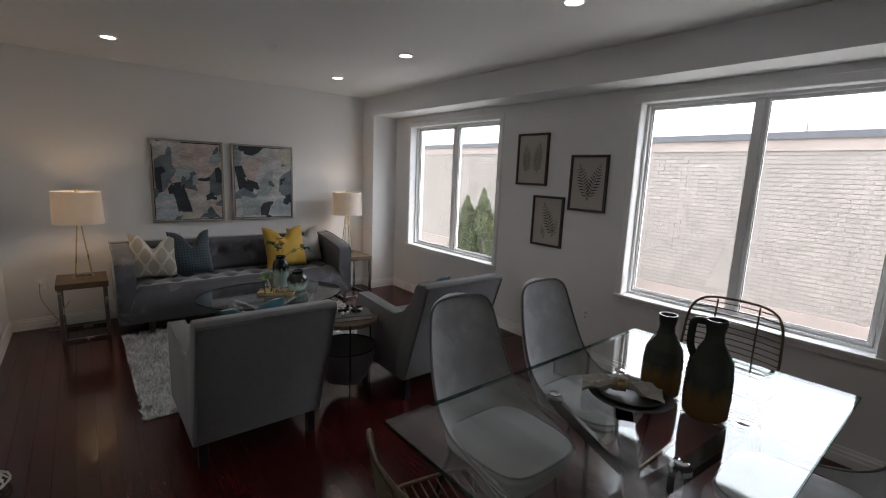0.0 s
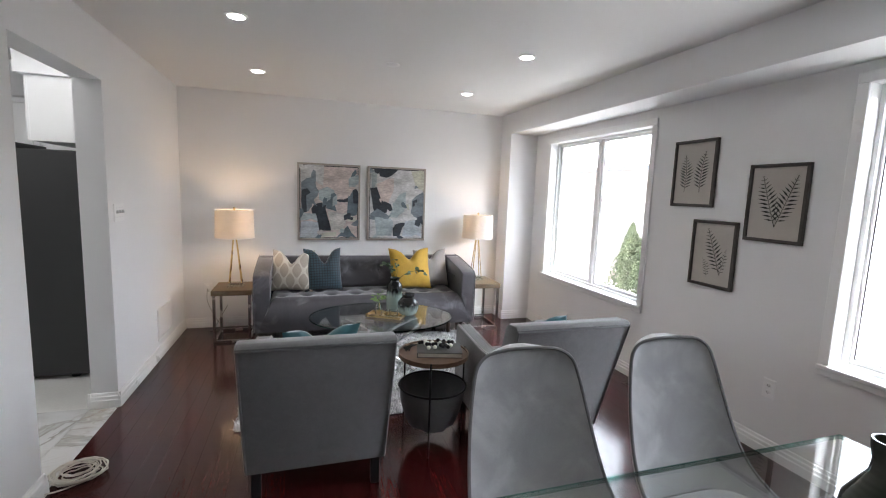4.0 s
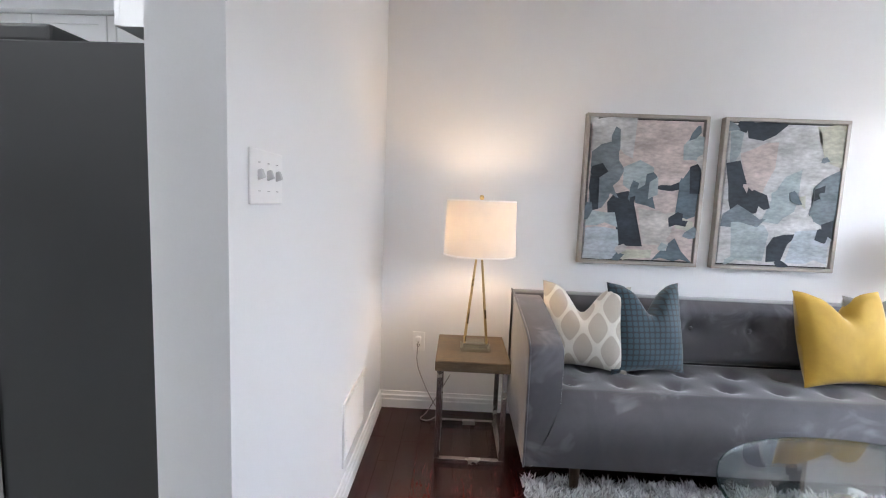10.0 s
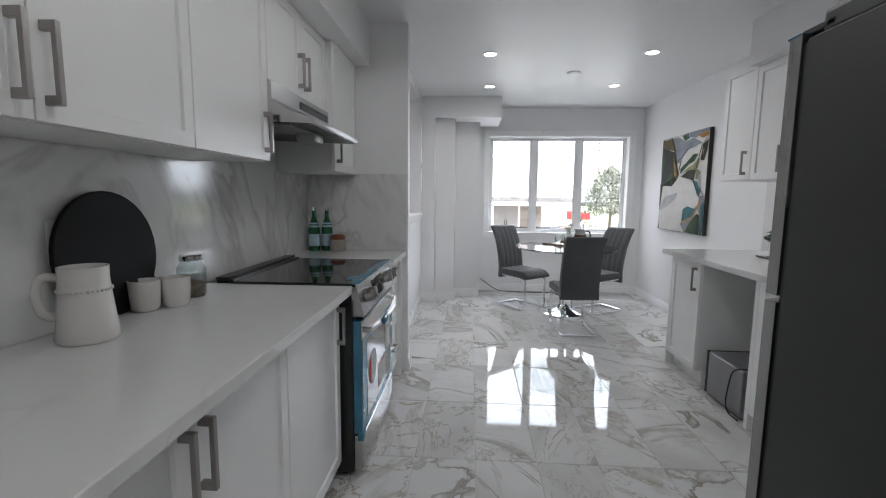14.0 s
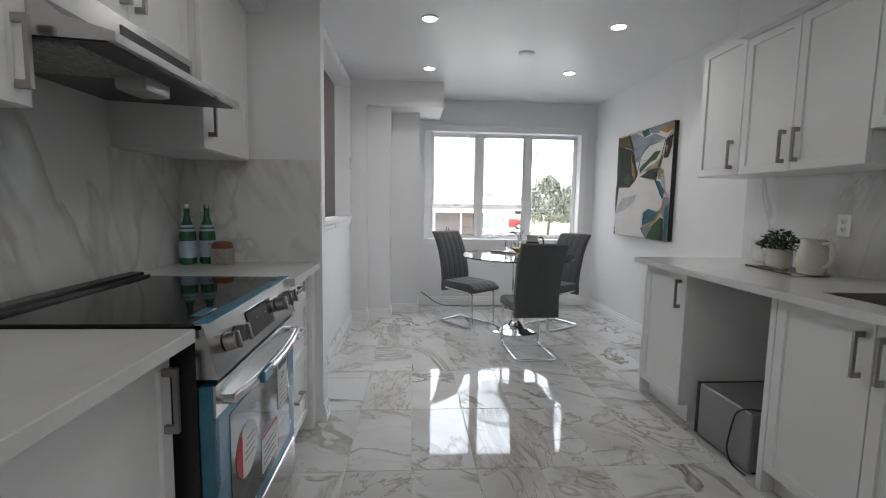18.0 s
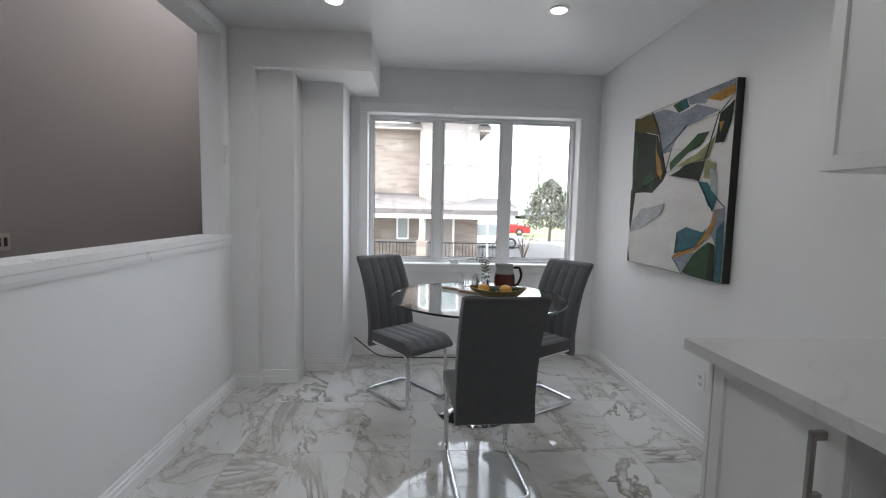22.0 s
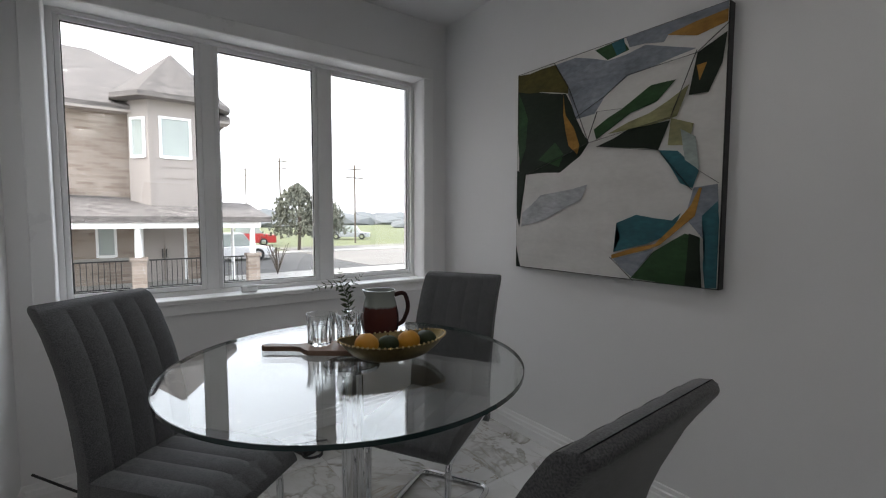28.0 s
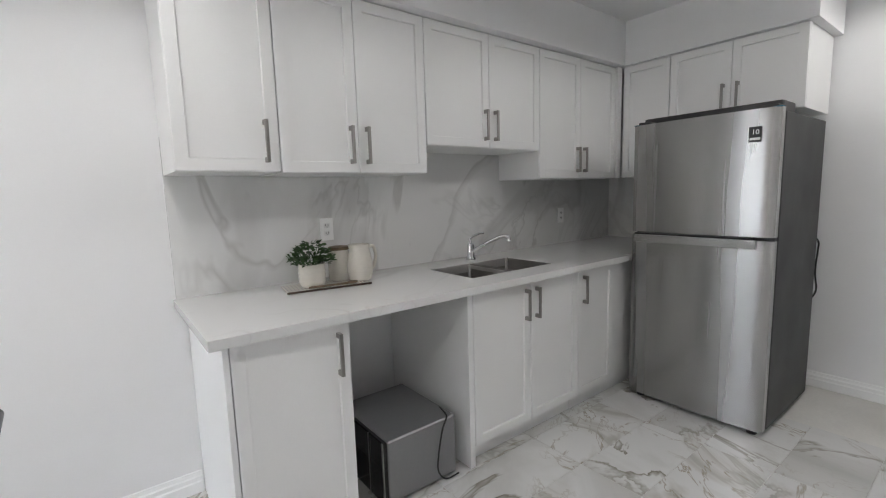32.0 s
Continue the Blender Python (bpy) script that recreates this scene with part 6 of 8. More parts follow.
for (x0, x1, y0, y1), lampxy in zip(TOPS, LAMPS):
    st = thing("side_table", "square side table with an oak top on a steel frame", "side table", x0, y0, 0, 0, "side tables beside the sofa")
    w, d = x1 - x0, y1 - y0
    part("top", box(0, w, 0, d, 0.455, 0.505, 0.004), LIGHTWOOD, st, "weathered oak top")
    t = 0.024
    for lx in (0.01, w - 0.01 - t):
        for ly in (0.01, d - 0.01 - t):
            part("leg", box(lx, lx + t, ly, ly + t, t, 0.455, 0.001), GUN, st)
        part("foot_rail", box(lx, lx + t, 0.01, d - 0.01, 0, t, 0.001), GUN, st)
    part("cross_rail", box(0.01 + t, w - 0.01 - t, 0.01, 0.01 + t, 0, t, 0.001), GUN, st)
    part("cross_rail", box(0.01 + t, w - 0.01 - t, d - 0.01 - t, d - 0.01, 0, t, 0.001), GUN, st)
    lx, ly = lampxy
    lp = thing("table_lamp", "brass rod table lamp with a white drum shade, lit", "lamp", lx, ly, 0.506, 0, "pair of table lamps")
    part("block", joined(box(-0.075, 0.075, -0.055, 0.055, 0, 0.02, 0.003), box(-0.06, 0.06, -0.045, 0.045, 0.02, 0.04, 0.003)), ACRYL, lp, "clear acrylic base")
    for sx in (-1, 1):
        for sy in (-1, 1):
            part("rod", tube([(sx * 0.055, sy * 0.035, 0.04), (sx * 0.012, sy * 0.01, 0.48)], 0.005, 7), BRASS, lp, "thin brass rod")
    part("collar", lathe([(0, 0.47), (0.02, 0.47), (0.02, 0.495), (0, 0.495)], 14), BRASS, lp)
    sh = part("shade", lathe([(0.176, 0.478), (0.168, 0.742), (0.165, 0.742), (0.173, 0.478)], 44), SHADE, lp, "white linen drum shade", True)
    part("shade_rim", lathe([(0.177, 0.476), (0.178, 0.484), (0.172, 0.484)], 44), TRIM, sh)
    part("shade_rim", lathe([(0.169, 0.738), (0.1695, 0.745), (0.164, 0.745)], 44), TRIM, sh)
    part("harp", tube([(0, 0, 0.49), (0.045, 0, 0.6), (0.0, 0, 0.745)], 0.002, 5), BRASS, lp)
    part("finial", lathe([(0, 0.744), (0.006, 0.744), (0.012, 0.757), (0.008, 0.768), (0, 0.77)], 14), BRASS, lp, smooth=True)
    part("spider", boxes((-0.165, 0.165, -0.002, 0.002, 0.738, 0.741)), BRASS, lp)
    part("bulb", lathe([(0, 0.545), (0.012, 0.55), (0.026, 0.60), (0.02, 0.63), (0, 0.635)], 14), BULB, lp, smooth=True).visible_shadow = False
outlet(-0.445, 4.61, 0.41, 0)
cord = thing("lamp_cord", "thin pale lamp cord from an outlet to the floor", "cord", 0, 0, 0)
part("plug", box(-0.46, -0.43, 4.575, 4.604, 0.415, 0.445, 0.004), TRIM, cord)
part("lead", tube(rounded([(-0.445, 4.58, 0.42), (-0.45, 4.54, 0.30), (-0.38, 4.53, 0.14), (-0.30, 4.50, 0.02), (-0.36, 4.44, 0.005), (-0.42, 4.46, 0.005), (-0.38, 4.52, 0.01), (-0.25, 4.52, 0.25)], 0.06), 0.003, 6), GREYCLOTH, cord)

# framed abstracts over the sofa
SILVERWOOD = surface("silvery_frame_wood", (0.42, 0.38, 0.34), 0.4, 0.3, var=0.12, coarse=6, fine=80, relief=0.1)
PB, PP, PG, PD, PL, PY, PS, PC, PQ = (paint("abstract_" + n, c) for n, c in (("blush", (0.62, 0.53, 0.50)), ("pale", (0.60, 0.60, 0.60)), ("blue_grey", (0.22, 0.26, 0.29)), ("dark", (0.055, 0.065, 0.08)), ("mist", (0.42, 0.48, 0.50)), ("straw", (0.55, 0.55, 0.46)), ("slate", (0.15, 0.19, 0.22)), ("cream", (0.60, 0.57, 0.54)), ("ice", (0.50, 0.55, 0.60))))
for x0, x1, kind in ((0.44, 1.10, 0), (1.182, 1.845, 1)):
    w, h = x1 - x0, 0.825
    fa = thing("abstract_painting", "framed abstract in blush, grey and slate blue", "painting", x0, 4.565, 0.925, 0, "pair of abstracts over the sofa")
    for s in ((0, w, 0, 0.02), (0, w, h - 0.02, h), (0, 0.02, 0.02, h - 0.02), (w - 0.02, w, 0.02, h - 0.02)):
        part("frame_rail", box(s[0], s[1], 0, 0.044, s[2], s[3], 0.002), SILVERWOOD, fa)
    part("gap", box(0.02, w - 0.02, 0.03, 0.044, 0.02, h - 0.02), BLACK, fa)
    cv = part("canvas", box(0.03, w - 0.03, 0.008, 0.03, 0.03, h - 0.03), PP, fa)
    cv2 = part("ground_coat", box(0.03, w - 0.03, 0.007, 0.0078, 0.03, h - 0.03), PB if kind == 0 else PP, cv)
    first = [ (PP, [(0.03, 0.97), (0.41, 0.98), (0.4, 0.72), (0.27, 0.79), (0.05, 0.75)]), (PG, [(0.05, 0.75), (0.14, 0.79), (0.25, 0.82), (0.29, 0.71), (0.35, 0.65), (0.31, 0.56), (0.24, 0.51), (0.17, 0.38), (0.06, 0.35)]), (PD, [(0.05, 0.6), (0.11, 0.62), (0.12, 0.38), (0.06, 0.36)]), (PL, [(0.34, 0.66), (0.47, 0.71), (0.59, 0.65), (0.58, 0.55), (0.42, 0.5), (0.32, 0.55)]), (PD, [(0.26, 0.48), (0.37, 0.5), (0.42, 0.44), (0.39, 0.39), (0.22, 0.32), (0.2, 0.41)]), (PD, [(0.29, 0.4), (0.42, 0.43), (0.52, 0.13), (0.33, 0.11)]), (PS, [(0.43, 0.49), (0.56, 0.55), (0.61, 0.37), (0.46, 0.42)]), (PD, [(0.59, 0.52), (0.74, 0.55), (0.85, 0.58), (0.84, 0.52), (0.68, 0.5)]), (PS, [(0.82, 0.56), (0.91, 0.67), (0.97, 0.7), (0.98, 0.33), (0.86, 0.31), (0.79, 0.35)]), (PD, [(0.9, 0.67), (0.98, 0.7), (0.98, 0.49), (0.89, 0.51)]), (PL, [(0.83, 0.81), (0.91, 0.89), (0.97, 0.88), (0.97, 0.72), (0.82, 0.72)]), (PC, [(0.49, 0.37), (0.79, 0.35), (0.77, 0.22), (0.71, 0.14), (0.53, 0.13)]), (PL, [(0.03, 0.35), (0.27, 0.34), (0.3, 0.26), (0.02, 0.26)]), (PQ, [(0.02, 0.25), (0.3, 0.24), (0.33, 0.04), (0.03, 0.03)]), (PY, [(0.81, 0.33), (0.96, 0.3), (0.95, 0.22), (0.8, 0.25)]), (PS, [(0.62, 0.03), (0.71, 0.12), (0.81, 0.17), (0.97, 0.03)]), (PY, [(0.35, 0.1), (0.61, 0.11), (0.6, 0.03), (0.36, 0.03)]), (PD, [(0.81, 0.32), (0.91, 0.31), (0.89, 0.27), (0.83, 0.28)]) ]
    second = [ (PD, [(0.16, 0.98), (0.52, 0.97), (0.41, 0.89), (0.32, 0.86), (0.19, 0.88)]), (PY, [(0.76, 0.97), (0.98, 0.97), (0.98, 0.71), (0.83, 0.75)]), (PL, [(0.04, 0.95), (0.14, 0.97), (0.14, 0.78), (0.05, 0.67)]), (PB, [(0.14, 0.78), (0.43, 0.87), (0.43, 0.68), (0.33, 0.47), (0.22, 0.55)]), (PD, [(0.04, 0.71), (0.15, 0.73), (0.22, 0.55), (0.33, 0.47), (0.32, 0.39), (0.1, 0.37), (0.05, 0.54)]), (PG, [(0.04, 0.36), (0.16, 0.42), (0.28, 0.37), (0.36, 0.32), (0.17, 0.27), (0.04, 0.27)]), (PL, [(0.52, 0.64), (0.65, 0.69), (0.67, 0.46), (0.51, 0.3), (0.37, 0.32), (0.46, 0.5)]), (PL, [(0.12, 0.31), (0.38, 0.29), (0.43, 0.24), (0.42, 0.04), (0.14, 0.06)]), (PY, [(0.64, 0.48), (0.73, 0.51), (0.71, 0.42)]), (PG, [(0.77, 0.57), (0.98, 0.69), (0.98, 0.28), (0.82, 0.33), (0.78, 0.41)]), (PD, [(0.77, 0.55), (0.87, 0.58), (0.86, 0.49), (0.79, 0.48)]), (PD, [(0.86, 0.33), (0.97, 0.35), (0.97, 0.22), (0.89, 0.23)]), (PD, [(0.47, 0.23), (0.68, 0.25), (0.61, 0.17), (0.57, 0.04), (0.43, 0.04)]), (PQ, [(0.66, 0.25), (0.83, 0.28), (0.94, 0.2), (0.94, 0.06), (0.61, 0.05)]) ]
    strokes = second if kind else first
    rp = random.Random(31 + kind)
    daubs = []
    for m, pts in strokes:
        for a, b in rp.sample(pts, 1):
            r, q, e = rp.uniform(0.02, 0.05), rp.uniform(0, 3.1), rp.uniform(1.4, 2.6)
            ring = [(r * e * math.cos(t), r * math.sin(t)) for t in (0, 1.1, 2.2, 3.3, 4.4, 5.4)]
            daubs.append((rp.choice([m, m, PG, PL, PS, PC]), [(a + u * math.cos(q) - v * math.sin(q), b + u * math.sin(q) + v * math.cos(q)) for u, v in ring]))
    for i, (m, pts) in enumerate(strokes + daubs):
        patch(cv2, [(0.045 + 0.91 * (a - 0.03) / 0.94, 0.04 + 0.92 * (b - 0.03) / 0.94) for a, b in pts], 0.0064 - 0.00012 * i, m, w, h, False, 0.016)

# fern prints
FRAMEBROWN = surface("dark_weathered_frame", (0.07, 0.06, 0.055), 0.55, var=0.2, coarse=10, fine=60, relief=0.2)
PAPER = surface("beige_print_paper", (0.50, 0.46, 0.42), 0.8, var=0.04, coarse=5, fine=120, relief=0.05)
FERNINK = surface("fern_print_green", (0.035, 0.038, 0.032), 0.8, var=0.2, relief=0.0)
for k, (y0, y1, z0, z1) in enumerate(((1.89, 2.245, 1.448, 1.91), (1.30, 1.645, 1.26, 1.717), (1.684, 2.02, 0.915, 1.362))):
    w, h = y1 - y0, z1 - z0
    fp = thing("fern_print", "framed botanical fern print on beige paper", "picture", 3.13, y1, z0, -90, "three fern prints between the windows")
    for s in ((0, w, 0, 0.02), (0, w, h - 0.02, h), (0, 0.02, 0.02, h - 0.02), (w - 0.02, w, 0.02, h - 0.02)):
        part("frame_rail", box(s[0], s[1], -0.024, 0, s[2], s[3], 0.002), FRAMEBROWN, fp)
    paper = part("paper", box(0.02, w - 0.02, -0.012, -0.002, 0.02, h - 0.02), PAPER, fp, "beige print")
    sets = [[((0.30, 0.22), (0.33, 0.5), (0.28, 0.78)), ((0.66, 0.22), (0.66, 0.5), (0.74, 0.82))], [((0.52, 0.2), (0.38, 0.5), (0.24, 0.85)), ((0.52, 0.2), (0.66, 0.5), (0.82, 0.85))], [((0.70, 0.2), (0.55, 0.5), (0.36, 0.88)), ((0.4, 0.14), (0.40, 0.3), (0.3, 0.42)), ((0.7, 0.2), (0.76, 0.4), (0.8, 0.6))]][k]
    for j, pts in enumerate(sets):
        frond([(a * w, -0.0135, b * h) for a, b in pts], 12 if j < 2 and not (k == 2 and j) else 8, 0.062 if not (k == 2 and j) else 0.03, paper, FERNINK, 0.0, (0, -1, 0), 0.085)

# light switch, return grille, outlets, floor vent
TOGGLE = surface("grey_toggle_plastic", (0.6, 0.6, 0.6), 0.5, var=0.05)
sw = thing("light_switch", "white three-gang toggle switch plate", "switch", -0.67, 3.03, 1.274, 90)
part("plate", box(-0.082, 0.082, -0.006, 0, -0.058, 0.058, 0.003, 2), TRIM, sw)
for dx in (-0.046, 0, 0.046):
    part("toggle", moved(box(-0.0045, 0.0045, -0.02, 0, -0.008, 0.012, 0.002), pose(dx, 0, 0, -20)), TOGGLE, sw)
    for dz in (-0.03, 0.03):
        part("screw", lathe([(0, 0), (0.003, 0), (0.003, 0.001), (0, 0.001)], 8, dx, -0.0075, dz), PAPERGREY, sw)
vent = thing("return_grille", "white slotted air return grille low on the wall", "vent", -0.67, 3.93, 0.15, 90)
part("frame", boxes((-0.2, 0.2, -0.008, 0, 0, 0.02), (-0.2, 0.2, -0.008, 0, 0.25, 0.27), (-0.2, -0.18, -0.008, 0, 0.02, 0.25), (0.18, 0.2, -0.008, 0, 0.02, 0.25)), TRIM, vent)
for i in range(17):
    part("slat", moved(box(-0.18, 0.18, -0.006, -0.001, -0.005, 0.005), pose(0, 0, 0.029 + i * 0.0133, 25)), TRIM, vent)
outlet(3.13, 1.38, 0.40, -90)
fv = thing("floor_vent", "brown slotted floor register beside the wall", "vent", 3.03, 2.27, 0.0, 90)
part("frame", boxes((-0.15, 0.15, -0.06, -0.045, 0, 0.004), (-0.15, 0.15, 0.045, 0.06, 0, 0.004), (-0.15, -0.135, -0.045, 0.045, 0, 0.004), (0.135, 0.15, -0.045, 0.045, 0, 0.004)), FRAMEBROWN, fv)
for i in range(14):
    part("slat", box(-0.125 + i * 0.0185, -0.117 + i * 0.0185, -0.045, 0.045, 0.0, 0.003), FRAMEBROWN, fv)
wire = thing("cable_coil", "loose coil of white extension cord on the floor", "cable", -0.58, 2.08, 0.0)
rc = random.Random(2)
pts = []
for i in range(150):
    a = i * 0.42
    r = 0.085 + 0.03 * math.sin(i * 0.13) + rc.uniform(-0.006, 0.006)
    pts.append((r * math.cos(a) * 1.05, r * math.sin(a), 0.006 + 0.03 * abs(math.sin(i * 0.09)) + 0.0001 * i))
part("coil", tube(pts, 0.0038, 6), GLAZE, wire, smooth=True)
part("tail", tube(rounded([(0.06, -0.06, 0.01), (-0.03, -0.12, 0.008), (-0.07, -0.15, 0.02)], 0.03), 0.0038, 6), GLAZE, wire)

# armchairs
def armchair(x, y, seed, tilt=-22, rest=0.445):
    """Back towards -y; the outer width runs 0..0.66 along x."""
    c = thing("armchair", "grey tweed armchair with nailhead trim and dark legs", "armchair", x, y, 0, 0, "pair of armchairs")
    W = 0.66
    backp = [(0.235, 0.145), (0.003, 0.832), (0.022, 0.849), (0.10, 0.842), (0.128, 0.82), (0.33, 0.30), (0.33, 0.145)]
    part("back", slab(backp, "x", 0.0, W, 0.012), TWEED, c, "raked upholstered back", True)
    bx = part("back_welt", tube([(0.01, 0.225, 0.16), (0.01, 0.003, 0.822), (W - 0.01, 0.003, 0.822), (W - 0.01, 0.225, 0.16)], 0.0055, 6), PIPING, c)
    for s in (0, 1):
        x0, x1 = (0.0, 0.095) if s == 0 else (W - 0.095, W)
        top = [(0.18, 0.70), (0.26, 0.625), (0.36, 0.585), (0.46, 0.582), (0.60, 0.592), (0.86, 0.61)]
        side = [(0.24, 0.146), (0.10, 0.80)] + top + [(0.875, 0.60), (0.875, 0.146)]
        a = part("arm", slab(side, "x", x0 + 0.001, x1 - 0.001, 0.006), TWEED, c, smooth=True)
        line = rounded([(0, p, q) for p, q in [(0.13, 0.785)] + top], 0.06, 6)
        total, studs = 0.0, []
        for p, q in zip(line, line[1:]):
            d = (q - p).length
            while total < d:
                studs.append(p.lerp(q, total / d))
                total += 0.0165
            total -= d
        bm = bmesh.new()
        for p in studs:
            for dx in (x0 + 0.012, x1 - 0.012):
                bmesh.ops.create_icosphere(bm, subdivisions=1, radius=0.0048, matrix=Matrix.LocRotScale((dx, p.y, p.z + 0.002), None, (1, 1, 0.7)))
        for q in range(27):
            for dx in (x0 + 0.012, x1 - 0.012):
                bmesh.ops.create_icosphere(bm, subdivisions=1, radius=0.0048, matrix=Matrix.LocRotScale((dx, 0.877, 0.17 + 0.0162 * q), None, (1, 0.7, 1)))
        part("nailhead_trim", bm, NAIL, a, "rows of pewter nailheads", True)["kind"] = "stuff"
    part("seat_rail", box(0.095, W - 0.095, 0.30, 0.85, 0.146, 0.29, 0.01, 2), TWEED, c, smooth=True)
    rows = tufted(20, 20, W - 0.19, 0.58, [], 0, 0.035, 0.07)
    part("seat_cushion", joined(sheet([[(0.095 + u, 0.29 + v, 0.425 + z) for u, v, z in row] for row in rows]), box(0.097, W - 0.097, 0.29, 0.872, 0.29, 0.428, 0.012, 2)), TWEED, c, smooth=True)
    for lx in (0.05, W - 0.05):
        for ly in (0.27, 0.83):
            part("leg", moved(box(-0.022, 0.022, -0.022, 0.022, 0, 0.148, 0.003), pose(lx, ly, 0)), BLACKWOOD, c, "square black leg")
    cushion("teal velvet pillow in a grey armchair", x + 0.325, y + 0.54, rest, tilt, 183 + seed * 12, 0.40, 0.37, 0.16, TEAL, 0.24, seed, "teal pillows")


armchair(0.235, 1.415, 1)
armchair(1.48, 1.43, 2, -30, 0.442)

# round side table with a sling basket
WALNUT = wood("warm_walnut_tray", (0.085, 0.045, 0.024), (0.17, 0.10, 0.058), 0.4, (1.5, 10, 10))
dt = thing("round_side_table", "round wooden tray table with a grey fabric sling below", "side table", 1.235, 2.0, 0)
DX = 0.205
part("tray", lathe([(0, 0.53), (DX - 0.008, 0.53), (DX - 0.008, 0.54), (0, 0.54)], 44), WALNUT, dt, "round wooden tray")
part("rim", lathe([(DX - 0.008, 0.522), (DX + 0.002, 0.522), (DX + 0.002, 0.548), (DX - 0.008, 0.548)], 44), WALNUT, dt, "raised wooden rim")
for i in range(3):
    a = radians(250 + 120 * i)
    part("leg", tube([((DX + 0.006) * math.cos(a), (DX + 0.006) * math.sin(a), 0), ((DX + 0.006) * math.cos(a), (DX + 0.006) * math.sin(a), 0.55)], 0.0055, 7), BLACKWOOD, dt, "thin black rod leg")
part("hoop", tube([((DX - 0.006) * math.cos(2 * math.pi * i / 40), (DX - 0.006) * math.sin(2 * math.pi * i / 40), 0.345) for i in range(40)], 0.005, 6, True), BLACKWOOD, dt)
FELT = surface("grey_sling_leather", (0.15, 0.15, 0.155), 0.42, var=0.12, coarse=6, fine=90, relief=0.2)
rows = []
for j in range(13):
    k = j / 12
    row = []
    for i in range(60):
        a = 2 * math.pi * i / 60
        fold = 1 + 0.09 * k * math.sin(4 * a + 2 * k) + 0.05 * k * math.sin(9 * a + 1)
        r = (DX - 0.008) * (1 - 0.32 * k ** 2) * min(fold, 1.0 + 0.02 * k)
        row.append((r * math.cos(a), r * math.sin(a), 0.345 - 0.235 * k))
    rows.append(row)
rows.append([(0.02 * math.cos(2 * math.pi * i / 60), 0.02 * math.sin(2 * math.pi * i / 60), 0.098) for i in range(60)])
part("basket", sheet(rows, 0.0, True), FELT, dt, "slouchy grey fabric basket", True)
bk = thing("hardcover_book", "grey hardcover book on a round table", "book", 1.265, 1.99, 0.541, -14)
part("pages", box(-0.125, 0.125, -0.085, 0.083, 0.003, 0.026), GLAZE, bk)
part("cover", boxes((-0.13, 0.13, -0.09, 0.088, 0, 0.003), (-0.13, 0.13, -0.09, 0.088, 0.026, 0.029), (-0.13, -0.127, -0.09, 0.088, 0.003, 0.026)), surface("dark_book_cloth", (0.09, 0.088, 0.085), 0.7, var=0.06), bk)
beads = thing("bead_garland", "black and cream wooden bead garland with a tassel", "beads", 1.25, 2.02, 0.5705)
rc = random.Random(8)
for i in range(30):
    a = i * 0.50
    x, y = 0.075 * math.cos(a) - 0.002 * i + 0.03, 0.05 * math.sin(a * 0.8) + 0.01 * math.sin(a * 2)
    b = bmesh.new()
    bmesh.ops.create_icosphere(b, subdivisions=2, radius=0.012, matrix=Matrix.Translation((x, y, 0.012 + 0.008 * (i % 3 == 0))))
    part("bead", b, GLAZE if (i // 4) % 2 else BLACKWOOD, beads, smooth=True)
bm = bmesh.new()
tas = [tube([(-0.10, 0.02, 0.01), (-0.135 - 0.01 * rc.random(), 0.03 + rc.uniform(-0.02, 0.02), 0.004), (-0.17 + rc.uniform(-0.012, 0.012), 0.04 + rc.uniform(-0.04, 0.04), -0.02)], 0.002, 4) for _ in range(60)]
part("tassel", joined(*tas), BLACK, beads, "black yarn tassel")

# coffee table and what stands on it
CX, CY = 1.125, 3.17
ct = thing("coffee_table", "oval glass coffee table on looped chrome bars", "coffee table", CX, CY, 0, -8)
oval = Matrix.Diagonal((0.585, 0.44, 1, 1))
part("glass_top", moved(lathe([(0, 0.436), (1, 0.436), (1, 0.446), (0, 0.446)], 72), oval), TABLEGLASS, ct, "clear oval glass top").visible_shadow = False
part("glass_edge", moved(lathe([(1.0, 0.4355), (1.004, 0.4355), (1.004, 0.4465), (1.0, 0.4465)], 72), oval), GLASSEDGE, ct, "green glass edge")
for s in (-1, 1):
    loop = []
    for i in range(64):
        t = 2 * math.pi * i / 64
        u = math.copysign(abs(math.cos(t)) ** 0.8, math.cos(t))
        v = math.copysign(abs(math.sin(t)) ** 0.7, math.sin(t))
        loop.append(Vector((0.30 * u + 0.02 * s, 0.185 * v - 0.05 * s * u, 0.222 + 0.2 * s * u)))
    part("loop", tube(loop, 0.013, 10, True), CHROME, ct, "bent chrome loop", True)
for a in range(4):
    t = radians(45 + 90 * a)
    part("pad", lathe([(0, 0.428), (0.02, 0.428), (0.02, 0.4355), (0, 0.4355)], 16, 0.26 * math.cos(t), 0.18 * math.sin(t)), CHROME, ct)
gt = thing("gold_tray", "small rectangular brass tray on a glass table", "tray", 1.155, 3.145, 0.447, -32)
part("plate", box(-0.15, 0.15, -0.075, 0.075, 0, 0.004), BRASS, gt)
for s in ((-0.15, 0.15, -0.075, -0.072), (-0.15, 0.15, 0.072, 0.075), (-0.15, -0.147, -0.072, 0.072), (0.147, 0.15, -0.072, 0.072)):
    part("rim", box(*s, 0.004, 0.02), BRASS, gt)
